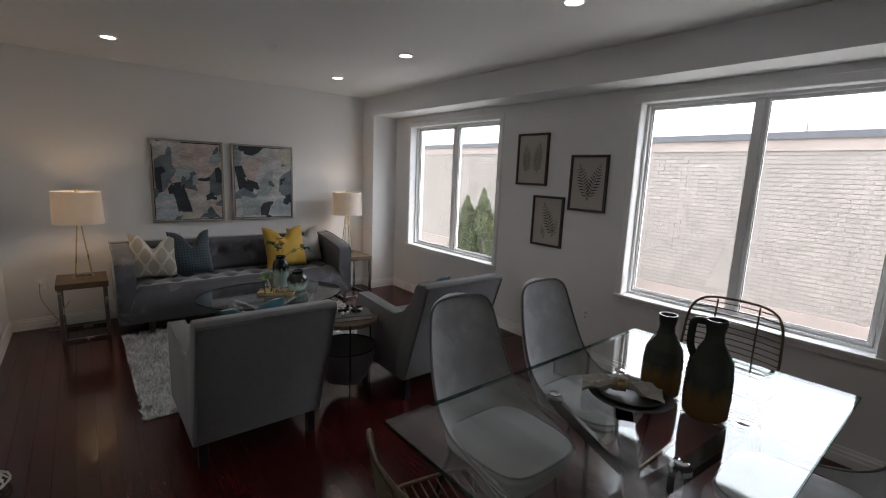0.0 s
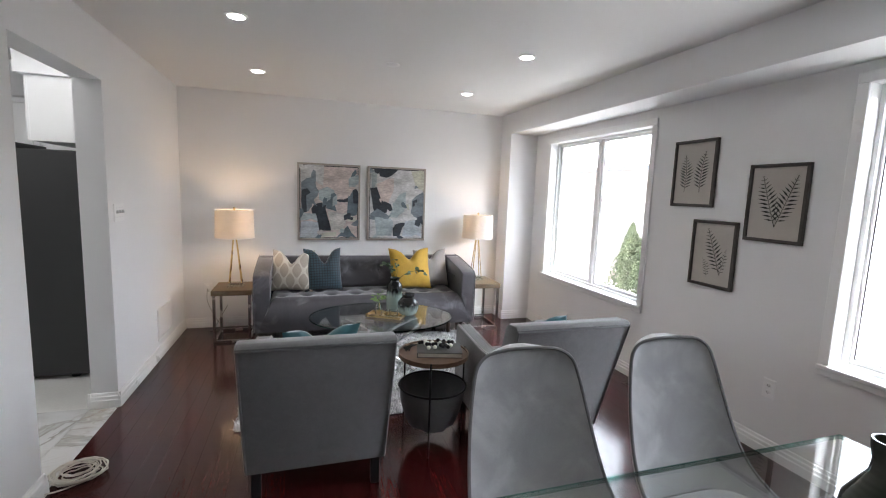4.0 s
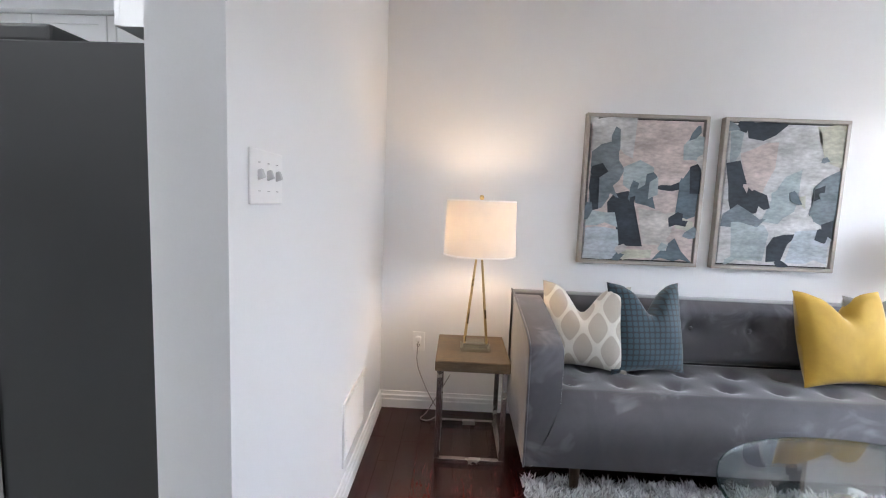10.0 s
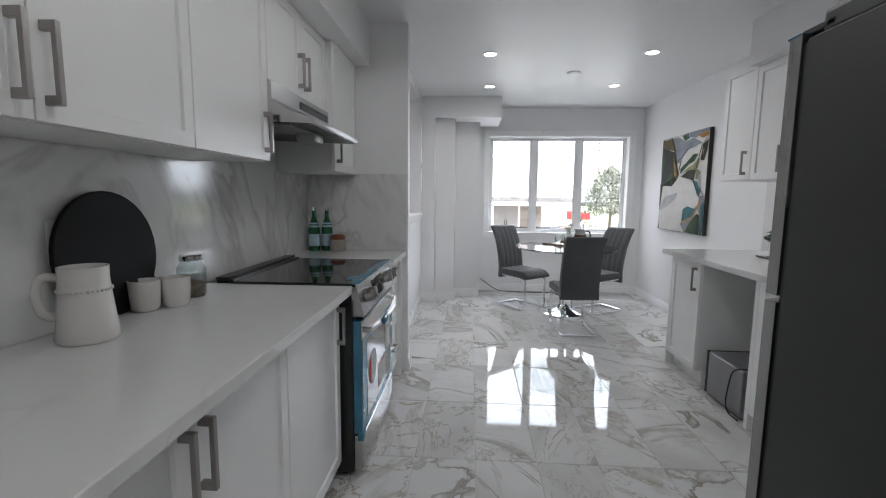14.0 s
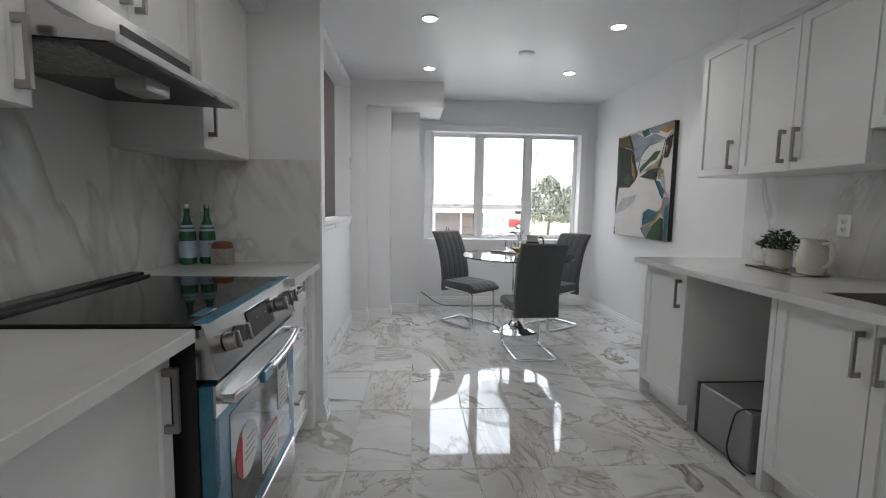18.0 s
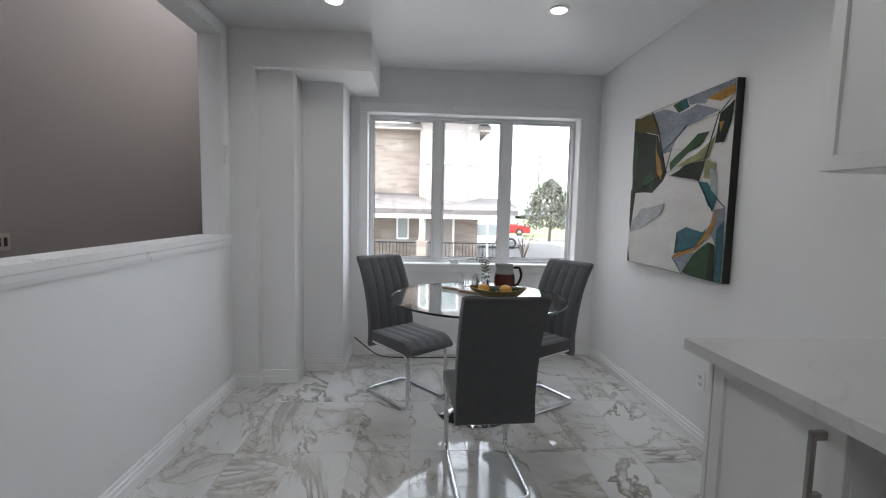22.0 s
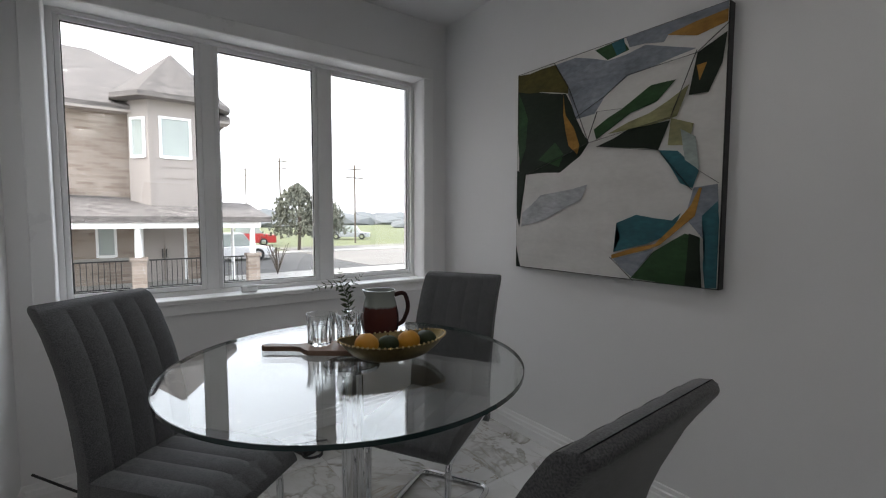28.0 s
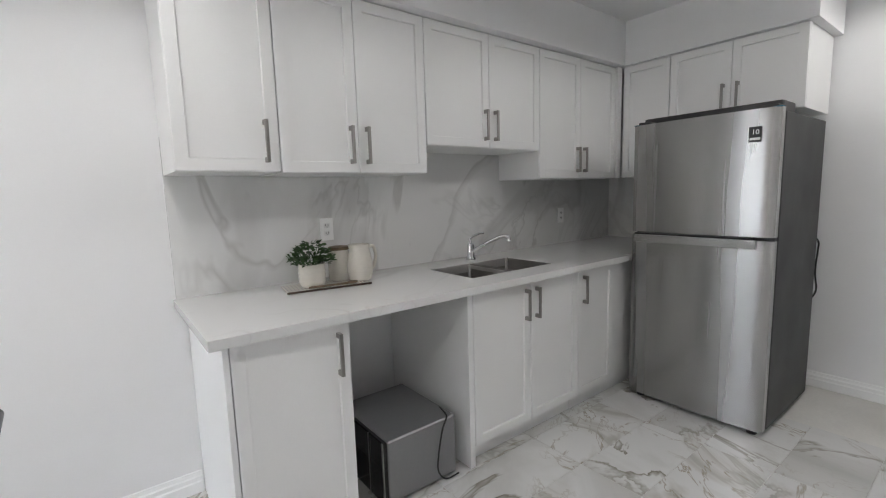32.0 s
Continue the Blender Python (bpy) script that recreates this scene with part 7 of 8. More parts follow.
for gx, gy in ((1.14, 3.09), (1.20, 3.045)):
    g = thing("shot_glass", "small clear votive glass on a brass tray", "glass", gx, gy, 0.4515, 0, "votive glasses")
    part("cup", lathe([(0, 0), (0.032, 0), (0.034, 0.07), (0.031, 0.07), (0.029, 0.006), (0, 0.006)], 22), CRYSTAL, g, smooth=True)
DRIP = dipped("black_to_seafoam_glaze", (0.36, 0.46, 0.44), (0.008, 0.010, 0.012), 0.175, 0.08, 0.05)
tv = thing("vase", "tall black and seafoam glazed vase holding leafy stems", "vase", 1.262, 3.345, 0.447)
part("body", lathe([(0, 0), (0.06, 0), (0.067, 0.01), (0.07, 0.07), (0.069, 0.195), (0.06, 0.235), (0.04, 0.253), (0.037, 0.268), (0.046, 0.285), (0.04, 0.285), (0.032, 0.268), (0.034, 0.24), (0.058, 0.02), (0, 0.015)], 32), DRIP, tv, smooth=True)
EUCA = surface("eucalyptus_leaf", (0.10, 0.16, 0.09), 0.6, var=0.25, coarse=40, fine=120, relief=0.1)
rc = random.Random(12)
for stem in (((0, 0, 0.2), (0.06, -0.03, 0.32), (0.2, -0.05, 0.36), (0.26, -0.02, 0.33)), ((0, 0, 0.2), (-0.02, -0.02, 0.34), (-0.08, -0.01, 0.42), (-0.12, 0.0, 0.40)), ((0, 0, 0.2), (0.03, 0.02, 0.36), (-0.01, 0.03, 0.44))):
    line = rounded([Vector(p) for p in stem], 0.1, 6)
    part("stem", tube(line, 0.0022, 5), HERB, tv)
    bm = bmesh.new()
    for i, p in enumerate(line[5:]):
        for sg in (-1, 1):
            q = Euler((rc.uniform(-0.8, 0.8), rc.uniform(-0.6, 0.6), sg * 1.2 + rc.uniform(-0.6, 0.6))).to_matrix()
            s = rc.uniform(0.016, 0.024)
            vs = [bm.verts.new(p + q @ Vector((s * (1 + math.cos(t)), s * 0.8 * math.sin(t), 0.003 * math.cos(2 * t)))) for t in [2 * math.pi * k / 9 for k in range(9)]]
            bm.faces.new(vs)
    part("leaves", bm, EUCA, tv)
rv = thing("vase", "round black and seafoam glazed vase", "vase", 1.345, 3.16, 0.447)
part("body", lathe([(0, 0), (0.05, 0), (0.075, 0.02), (0.09, 0.07), (0.088, 0.11), (0.06, 0.145), (0.048, 0.155), (0.048, 0.165), (0.056, 0.18), (0.05, 0.18), (0.04, 0.165), (0.05, 0.145), (0.08, 0.09), (0.06, 0.02), (0, 0.015)], 36), dipped("black_seafoam_round_glaze", (0.36, 0.46, 0.44), (0.008, 0.010, 0.012), 0.095, 0.08, 0.05), rv, smooth=True)
bv2 = thing("bottle_vase", "small clear bottle with a green sprig", "vase", 1.105, 3.215, 0.4515)
part("glass", lathe([(0, 0), (0.032, 0), (0.036, 0.03), (0.03, 0.07), (0.012, 0.095), (0.012, 0.115), (0.016, 0.12)], 20), CRYSTAL, bv2, smooth=True)
lm = leaf_cluster(7, 40, 0.045, 0.10, 0.10, 0.028)
SPRIG = surface("bright_sprig", (0.13, 0.26, 0.04), 0.6, var=0.25, coarse=40, fine=120, relief=0.1)
lm.materials.append(SPRIG)
new("leaves", lm).parent = bv2
part("stem", tube([(0, 0, 0.02), (0, 0, 0.17)], 0.002, 5), SPRIG, bv2)

# shag rug
rug = thing("shag_rug", "pale grey shag rug under the coffee table", "rug", 0.09, 2.33, 0.001)
RW, RD = 2.04, 1.63
RUGBASE = surface("rug_backing", (0.42, 0.42, 0.42), 1.0, var=0.1)
part("backing", box(0.01, RW - 0.01, 0.01, RD - 0.01, 0, 0.008), RUGBASE, rug)
m, n, l, b = nodes_of("shag_pile")
geo = n.new("ShaderNodeNewGeometry")
l.new(ramp(n, l, geo.outputs["Random Per Island"], (0.0, (0.30, 0.30, 0.31)), (0.3, (0.60, 0.60, 0.61)), (0.8, (0.78, 0.78, 0.78))), b.inputs["Base Color"])
b.inputs["Roughness"].default_value, b.inputs["Sheen Weight"].default_value = 0.9, 0.3
rs = np.random.RandomState(3)
N = 42000
px_, py_ = rs.rand(N) * RW, rs.rand(N) * RD
ang, lean, ln, wd = rs.rand(N) * 2 * math.pi, 0.008 + rs.rand(N) * 0.026, 0.022 + rs.rand(N) * 0.022, 0.0022 + rs.rand(N) * 0.0022
clump = np.sin(px_ * 23 + np.sin(py_ * 17)) * np.sin(py_ * 29 + np.sin(px_ * 13))
ang = np.where(rs.rand(N) < 0.7, clump * 2.4 + px_ * 3, ang)
ca, sa = np.cos(ang), np.sin(ang)
vv = np.empty((N, 5, 3))
for i, (k, wv) in enumerate(((0.0, -1), (0.0, 1), (0.55, 1), (0.55, -1), (1.0, 0))):
    vv[:, i, 0] = px_ + ca * lean * k ** 1.5 - sa * wd * wv * (1 - 0.3 * k)
    vv[:, i, 1] = py_ + sa * lean * k ** 1.5 + ca * wd * wv * (1 - 0.3 * k)
    vv[:, i, 2] = 0.006 + ln * k * (1 - 0.25 * k)
ii = np.arange(N) * 5
polys = [(a, a + 1, a + 2, a + 3) for a in ii] + [(a + 3, a + 2, a + 4) for a in ii]
me = bpy.data.meshes.new("pile")
me.from_pydata(vv.reshape(-1, 3).tolist(), [], polys)
me.materials.append(m)
ob = new("shag", me)
ob.parent = rug
ob["kind"] = "stuff"

# dining table, chairs and setting
dn = thing("dining_table", "rectangular glass dining table on crossed chrome legs", "dining table", 0.59, -0.43, 0)
DW, DD = 1.56, 0.90
part("glass_top", box(0.004, DW - 0.004, 0.004, DD - 0.004, 0.739, 0.751), TABLEGLASS, dn, "clear rectangular glass top").visible_shadow = False
part("glass_edge", boxes((0, DW, 0, 0.0035, 0.7385, 0.7515), (0, DW, DD - 0.0035, DD, 0.7385, 0.7515), (0, 0.0035, 0.0035, DD - 0.0035, 0.7385, 0.7515), (DW - 0.0035, DW, 0.0035, DD - 0.0035, 0.7385, 0.7515)), PALEEDGE, dn, "pale green glass edge")
DARKCHROME = surface("smoked_chrome", (0.24, 0.24, 0.25), 0.1, 1.0, var=0.05, relief=0.0)
for k, (sx, sy) in enumerate(((-1, -1), (1, -1), (1, 1), (-1, 1))):
    a = Vector((DW / 2 + sx * 0.195, DD / 2 + sy * 0.228, 0.725))
    b = Vector((DW / 2 - sx * 0.34 + 0.03 * (k % 2), DD / 2 - sy * 0.27, 0.0))
    d = (a - b).normalized()
    shift = d.cross(Vector((0, 0, 1))).normalized() * 0.022
    leg = part("leg", moved(box(-0.034, 0.034, -0.016, 0.016, 0, (a - b).length, 0.003), Matrix.Translation(b + shift) @ (a - b).to_track_quat("Z", "Y").to_matrix().to_4x4()), DARKCHROME, dn, "square smoked chrome bar")
    part("standoff", lathe([(0, 0.722), (0.03, 0.722), (0.03, 0.7385), (0, 0.7385)], 20, a.x + shift.x, a.y + shift.y), CHROME, leg, "round chrome pad")
    part("glass_clamp", lathe([(0, 0.7515), (0.021, 0.7515), (0.021, 0.7545), (0.012, 0.757), (0, 0.757)], 18, a.x + shift.x, a.y + shift.y), CHROME, leg, "small chrome cap", True)
part("hub", lathe([(0, 0.30), (0.06, 0.30), (0.06, 0.42), (0, 0.42)], 18, DW / 2, DD / 2), DARKCHROME, dn)


def velvet_chair(x, y, turn, m=None):
    """Seat towards -y, back raked towards +y; the origin lies under the seat's middle."""
    c = thing("upholstered_chair", "silver grey velvet bucket chair with a tall rounded back", "chair", x, y, 0, turn, "velvet chairs at the glass table")
    spine = [(-0.215, 0.428, 0.205, 0.015), (-0.18, 0.43, 0.222, 0.035), (-0.10, 0.432, 0.234, 0.062), (0.02, 0.436, 0.238, 0.088), (0.12, 0.456, 0.236, 0.104), (0.19, 0.53, 0.231, 0.09), (0.23, 0.64, 0.22, 0.06), (0.262, 0.78, 0.203, 0.036), (0.288, 0.90, 0.182, 0.025), (0.30, 0.955, 0.163, 0.02), (0.306, 0.985, 0.12, 0.012), (0.307, 0.995, 0.05, 0.005)]
    dense = []
    for i in range(len(spine) - 1):
        p0, p1, p2, p3 = (spine[min(max(i + k - 1, 0), len(spine) - 1)] for k in range(4))
        for s in range(4):
            t = s / 4
            dense.append([0.5 * (2 * b + (cc - a) * t + (2 * a - 5 * b + 4 * cc - d) * t * t + (3 * b - a - 3 * cc + d) * t ** 3) for a, b, cc, d in zip(p0, p1, p2, p3)])
    dense.append(list(spine[-1]))
    rows, under, edge_l, edge_r = [], [], [], []
    for k, (yy, zz, half, wing) in enumerate(dense):
        j = min(k + 1, len(dense) - 1)
        i0 = max(k - 1, 0)
        d = Vector((0, dense[j][0] - dense[i0][0], dense[j][1] - dense[i0][1])).normalized()
        nrm = Vector((0, -d.z, d.y))
        row, low = [], []
        for i in range(17):
            u = 2 * i / 16 - 1
            lift = wing * abs(u) ** 2.6 - 0.012 * (1 - u * u)
            p = Vector((u * half, yy, zz)) + nrm * lift
            row.append(p)
            low.append(p - nrm * (0.05 if yy < 0.1 else 0.04) * (1 - 0.75 * abs(u) ** 6))
        rows.append(row)
        under.append(low)
        edge_l.append(row[0])
        edge_r.append(row[-1])
    ring = [a + b[::-1] for a, b in zip(rows, under)]
    bm = sheet(ring, 0.0, True)
    bmesh.ops.contextual_create(bm, geom=[v for v in bm.verts[:34]])
    bm.verts.ensure_lookup_table()
    bm.faces.new(bm.verts[-34:])
    bmesh.ops.recalc_face_normals(bm, faces=bm.faces[:])
    part("shell", bm, CHAIRVELVET, c, smooth=True)
    pad = []
    for zz, shrink in ((0.445, 0.03), (0.45, 0.008), (0.47, 0.0), (0.488, 0.006), (0.498, 0.024), (0.503, 0.06), (0.506, 0.13), (0.507, 0.2)):
        ring_pts = []
        for i in range(40):
            t = 2 * math.pi * i / 40
            cs, sn = math.cos(t), math.sin(t)
            u, w = math.copysign(abs(cs) ** 0.5, cs), math.copysign(abs(sn) ** 0.5, sn)
            ring_pts.append((u * (0.222 - 0.008 * (1 - w) - shrink), -0.045 + w * (0.215 - shrink), zz))
        pad.append(ring_pts)
    cushion_bm = sheet(pad, 0.0, True)
    cushion_bm.verts.ensure_lookup_table()
    cushion_bm.faces.new(cushion_bm.verts[-40:])
    bmesh.ops.recalc_face_normals(cushion_bm, faces=cushion_bm.faces[:])
    part("seat_cushion", cushion_bm, CHAIRVELVET, c, smooth=True)
    part("seat_piping", tube([(p[0] * 1.005, p[1] * 1.002, 0.489) for p in pad[3]], 0.004, 6, True), PIPING, c)
    part("piping", tube([p for p in edge_l] + [p for p in edge_r[::-1]], 0.0055, 6), PIPING, c, "narrow grey piping")
    for sx in (-1, 1):
        for sy in (-1, 1):
            part("leg", tube([(sx * 0.21, sy * 0.20 + 0.01, 0), (sx * 0.15, sy * 0.13, 0.44)], 0.011, 8), BLACKWOOD, c, "thin dark metal leg")
    part("seat_plate", box(-0.16, 0.16, -0.15, 0.15, 0.425, 0.44), BLACKWOOD, c)
    return c


base_chair = velvet_chair(1.17, 0.49, 0)
copy_thing(base_chair, pose(1.74, 0.49, 0))
copy_thing(base_chair, pose(1.72, -0.40, 0, 0, 0, 180))
copy_thing(base_chair, pose(1.12, -0.62, 0, 0, 0, 180))

WIREBRASS = surface("aged_brass_wire", (0.17, 0.14, 0.095), 0.42, 1.0, var=0.12, coarse=8, relief=0.05)


def wire_chair(x, y, turn, rise):
    """Faces -y; a bent wire seat and a back of close-set horizontal wires."""
    c = thing("wire_chair", "aged brass wire chair with a rounded slatted back", "chair", x, y, 0, turn, "wire chairs at the table ends")
    def back(u, v):
        return Vector((u * (0.235 - 0.02 * v), 0.20 + 0.05 * v - 0.05 * u * u, 0.45 + rise * v))
    outline = []
    for i in range(48):
        t = 2 * math.pi * i / 48
        cs, sn = math.cos(t), math.sin(t)
        u = math.copysign(abs(cs) ** 0.45, cs)
        v = 0.5 + 0.5 * math.copysign(abs(sn) ** 0.45, sn)
        outline.append(back(u, v))
    part("back_frame", tube(outline, 0.0065, 8, True), WIREBRASS, c, smooth=True)
    for k in range(15):
        v = 0.06 + 0.88 * k / 14
        half = (1 - abs(2 * v - 1) ** 4.4) ** (1 / 4.4)
        part("wire", tube([back(-half + 2 * half * i / 10, v) for i in range(11)], 0.0032, 5), WIREBRASS, c)
    for u in (-0.45, 0.45):
        part("upright", tube([back(u, 0.02 + 0.96 * i / 6) for i in range(7)], 0.0045, 6), WIREBRASS, c)
    seat = [(math.copysign(abs(math.cos(t)) ** 0.5, math.cos(t)) * 0.23, -0.02 + math.copysign(abs(math.sin(t)) ** 0.5, math.sin(t)) * 0.22, 0.45) for t in [2 * math.pi * i / 40 for i in range(40)]]
    part("seat_frame", tube(seat, 0.0065, 8, True), WIREBRASS, c)
    for k in range(13):
        yy = -0.21 + 0.38 * k / 12
        part("wire", tube([(-0.215 + 0.043 * i, yy, 0.45 - 0.012 * (1 - (i / 5 - 1) ** 2)) for i in range(11)], 0.0032, 5), WIREBRASS, c)
    for sx in (-1, 1):
        part("leg", tube(rounded([(sx * 0.18, -0.18, 0.45), (sx * 0.22, -0.23, 0.008), (sx * 0.22, 0.25, 0.008), (sx * 0.18, 0.14, 0.45)], 0.04), 0.007, 7), WIREBRASS, c)
    return c


wire_chair(2.29, 0.125, -90, 0.48)
wire_chair(0.72, 0.27, 78, 0.29)

OLIVEGLAZE = dipped("dark_olive_amber_glaze", (0.15, 0.085, 0.03), (0.04, 0.045, 0.034), 0.13, 0.07, 0.06)
for vx, vy, hh, rr in ((1.535, 0.05, 0.30, 0.069), (1.50, -0.12, 0.335, 0.072)):
    v = thing("ceramic_bottle", "dark olive and amber glazed ceramic bottle vase", "vase", vx, vy, 0.752, 120, "pair of glazed bottles")
    prof = [(0, 0), (0.86, 0), (0.97, 0.03), (1.0, 0.2), (0.98, 0.44), (0.90, 0.58), (0.62, 0.70), (0.42, 0.78), (0.38, 0.86), (0.46, 0.96), (0.46, 1.0), (0.40, 1.0), (0.32, 0.9), (0.34, 0.78), (0.6, 0.6), (0.85, 0.4), (0.8, 0.04), (0, 0.03)]
    fine = []
    for (a, b), (c, d) in zip(prof, prof[1:]):
        steps = 10 if a > 0.3 and c > 0.3 and d > b else 1
        fine += [(a + (c - a) * i / steps, b + (d - b) * i / steps) for i in range(steps)]
    fine.append(prof[-1])
    part("body", lathe([(a * rr * (1 + 0.005 * math.sin(b * hh * 520) if a > 0.3 else 1), b * hh) for a, b in fine], 36), OLIVEGLAZE, v, smooth=True)
    if hh > 0.31:
        part("handle", tube(rounded([(0.4 * rr, 0, 0.97 * hh), (0.95 * rr, 0, 0.98 * hh), (0.98 * rr, 0, 0.72 * hh), (0.75 * rr, 0, 0.60 * hh)], 0.02), 0.012, 9), OLIVEGLAZE, v, smooth=True)
PLATE = surface("dark_slate_plate", (0.035, 0.04, 0.04), 0.45, var=0.2, coarse=8, fine=80, relief=0.1)
pl = thing("dinner_plate", "stack of dark slate dinner plates", "plate", 1.40, 0.095, 0.752)
part("charger", lathe([(0, 0), (0.09, 0), (0.145, 0.014), (0.147, 0.018), (0.14, 0.018), (0.09, 0.006), (0, 0.006)], 44), PLATE, pl, smooth=True)
part("salad_plate", lathe([(0, 0.008), (0.08, 0.008), (0.118, 0.022), (0.12, 0.026), (0.113, 0.026), (0.08, 0.013), (0, 0.013)], 44), PLATE, pl, smooth=True)
nk = thing("napkin", "crumpled grey linen napkin in a ring on a plate", "napkin", 1.375, 0.115, 0.772, -58)
LINEN = surface("pale_grey_linen", (0.52, 0.50, 0.46), 0.95, var=0.12, coarse=30, fine=500, relief=0.4, depth=0.001)
rc = random.Random(6)
for sg, spread in ((-1, 0.058), (1, 0.05)):
    rows = []
    for i in range(16):
        k = i / 15
        wdt = 0.012 + spread * k ** 0.8
        rows.append([(sg * (0.01 + 0.125 * k), wdt * (2 * j / 14 - 1), 0.02 + 0.013 * math.sin(j * 1.9 + 4 * k + sg) * (0.5 + 0.5 * (1 - k)) + 0.006 * math.sin(j * 0.7 + 9 * k) + 0.012 * (1 - k) - 0.006 * k) for j in range(15)])
    part("fold", sheet(rows, 0.0025), LINEN, nk, smooth=True)
part("ring", moved(lathe([(0.022, -0.015), (0.025, -0.015), (0.025, 0.015), (0.022, 0.015), (0.022, -0.015)], 20), pose(0, 0, 0.028, 0, 90)), BRASS, nk, "napkin ring")
for i in range(9):
    b = bmesh.new()
    bmesh.ops.create_icosphere(b, subdivisions=1, radius=0.008, matrix=Matrix.Translation((0.012 * math.cos(i), 0.012 * math.sin(i * 2.1), 0.05 + 0.003 * (i % 3))))
    part("bead", b, GLAZE, nk)


# ---- outside ----
def brickwork(name, light, dark, mortar, bw, bh):
    m, n, l, b = nodes_of(name)
    tc, mp = n.new("ShaderNodeTexCoord"), n.new("ShaderNodeMapping")
    mp.inputs["Rotation"].default_value = (radians(90), 0, radians(90))
    t = n.new("ShaderNodeTexBrick")
    t.inputs["Color1"].default_value, t.inputs["Color2"].default_value, t.inputs["Mortar"].default_value = (*light, 1), (*dark, 1), (*mortar, 1)
    t.inputs["Scale"].default_value, t.inputs["Mortar Size"].default_value = 1.0, 0.006
    t.inputs["Brick Width"].default_value, t.inputs["Row Height"].default_value = bw, bh
    sep, com = n.new("ShaderNodeSeparateXYZ"), n.new("ShaderNodeCombineXYZ")
    l.new(tc.outputs["Object"], sep.inputs[0])
    add = n.new("ShaderNodeMath")
    l.new(sep.outputs[0], add.inputs[0])
    l.new(sep.outputs[1], add.inputs[1])
    l.new(add.outputs[0], com.inputs[0])
    l.new(sep.outputs[2], com.inputs[1])
    l.new(com.outputs[0], t.inputs["Vector"])
    stain = noise_tex(n, l, tc.outputs["Object"], 0.8, 4)
    l.new(blend(n, l, t.outputs["Color"], ramp(n, l, stain, (0.3, (0.85,) * 3), (0.7, (1.05,) * 3)), 1.0, "MULTIPLY"), b.inputs["Base Color"])
    b.inputs["Roughness"].default_value = 0.9
    bump(n, l, b, t.outputs["Fac"], -0.5, 0.01)
    return m


BRICK = surface("pale_brick", (0.265, 0.232, 0.212), 0.9, var=0.12, coarse=3, fine=40, relief=0.4, depth=0.004, shuffle=True)
MORTAR = surface("grey_mortar", (0.185, 0.168, 0.158), 0.95, var=0.08, relief=0.3)
BROWNSTONE = surface("pinkish_concrete_band", (0.30, 0.245, 0.222), 0.85, var=0.1, coarse=1.5, relief=0.3)
COPING = surface("dark_metal_coping", (0.10, 0.10, 0.11), 0.5, 0.3, var=0.1)
HOUSEBRICK = brickwork("buff_house_brick", (0.36, 0.30, 0.255), (0.24, 0.185, 0.15), (0.34, 0.31, 0.285), 0.42, 0.105)
SHINGLE = surface("grey_roof_shingles", (0.19, 0.172, 0.163), 0.95, var=0.5, coarse=3, fine=12, relief=0.6, depth=0.02, stretch=(1, 1, 5))
STUCCO = surface("beige_siding", (0.335, 0.30, 0.28), 0.8, var=0.04, coarse=1, fine=60, relief=0.1)
ASPHALT = surface("asphalt", (0.085, 0.082, 0.08), 0.95, var=0.2, coarse=0.3, fine=40, relief=0.4, depth=0.01)
CONCRETE = surface("concrete_paving", (0.34, 0.33, 0.31), 0.9, var=0.1, coarse=0.5, fine=30, relief=0.3)
GRASS = surface("spring_grass", (0.145, 0.16, 0.075), 1.0, var=0.35, coarse=0.4, fine=14, relief=0.6, depth=0.03)
LEAF = surface("cedar_foliage", (0.085, 0.10, 0.052), 0.9, var=0.4, coarse=6, fine=40, relief=0.3)
PINE = surface("pine_foliage", (0.15, 0.155, 0.12), 0.95, var=0.35, coarse=2, fine=20, relief=0.3)
BARK = surface("grey_bark", (0.12, 0.095, 0.075), 0.95, var=0.25, coarse=6, fine=40, relief=0.6, depth=0.01)
IRON = surface("black_iron", (0.02, 0.02, 0.02), 0.5, 0.4, var=0.1)
DARKPANE = surface("dim_house_pane", (0.38, 0.42, 0.40), 0.08, 0.0, var=0.1, coarse=1.5)
# distant haze is mixed into the woods' grey-blue base colour
FARWOOD = surface("haze_tinted_far_trees", (0.15, 0.16, 0.165), 1.0, var=0.2, coarse=0.05, fine=1)

tagged(part("ground", boxes((-900, 900, -900, 900, -1.6, -1.1)), GRASS), "", "", "", "structure")
tagged(part("road", boxes((-34, -23.2, -60, 60, -1.1, -1.06)), ASPHALT), "", "", "", "structure")
tagged(part("pavement", boxes((-23.2, -7.2, -40, 60, -1.1, -1.0), (-36, -34, -60, 60, -1.1, -1.0)), CONCRETE), "", "", "", "structure")
tagged(part("lane_paving", boxes((3.4, 8.6, -14, 20, -1.1, -0.75)), CONCRETE), "", "", "", "structure")

tagged(part("lot_paving", boxes((-40, -24, 13, 34, -1.1, -1.045)), surface("worn_lot_paving", (0.20, 0.185, 0.17), 0.9, var=0.15, coarse=0.5, fine=30, relief=0.3)), "", "", "", "structure")

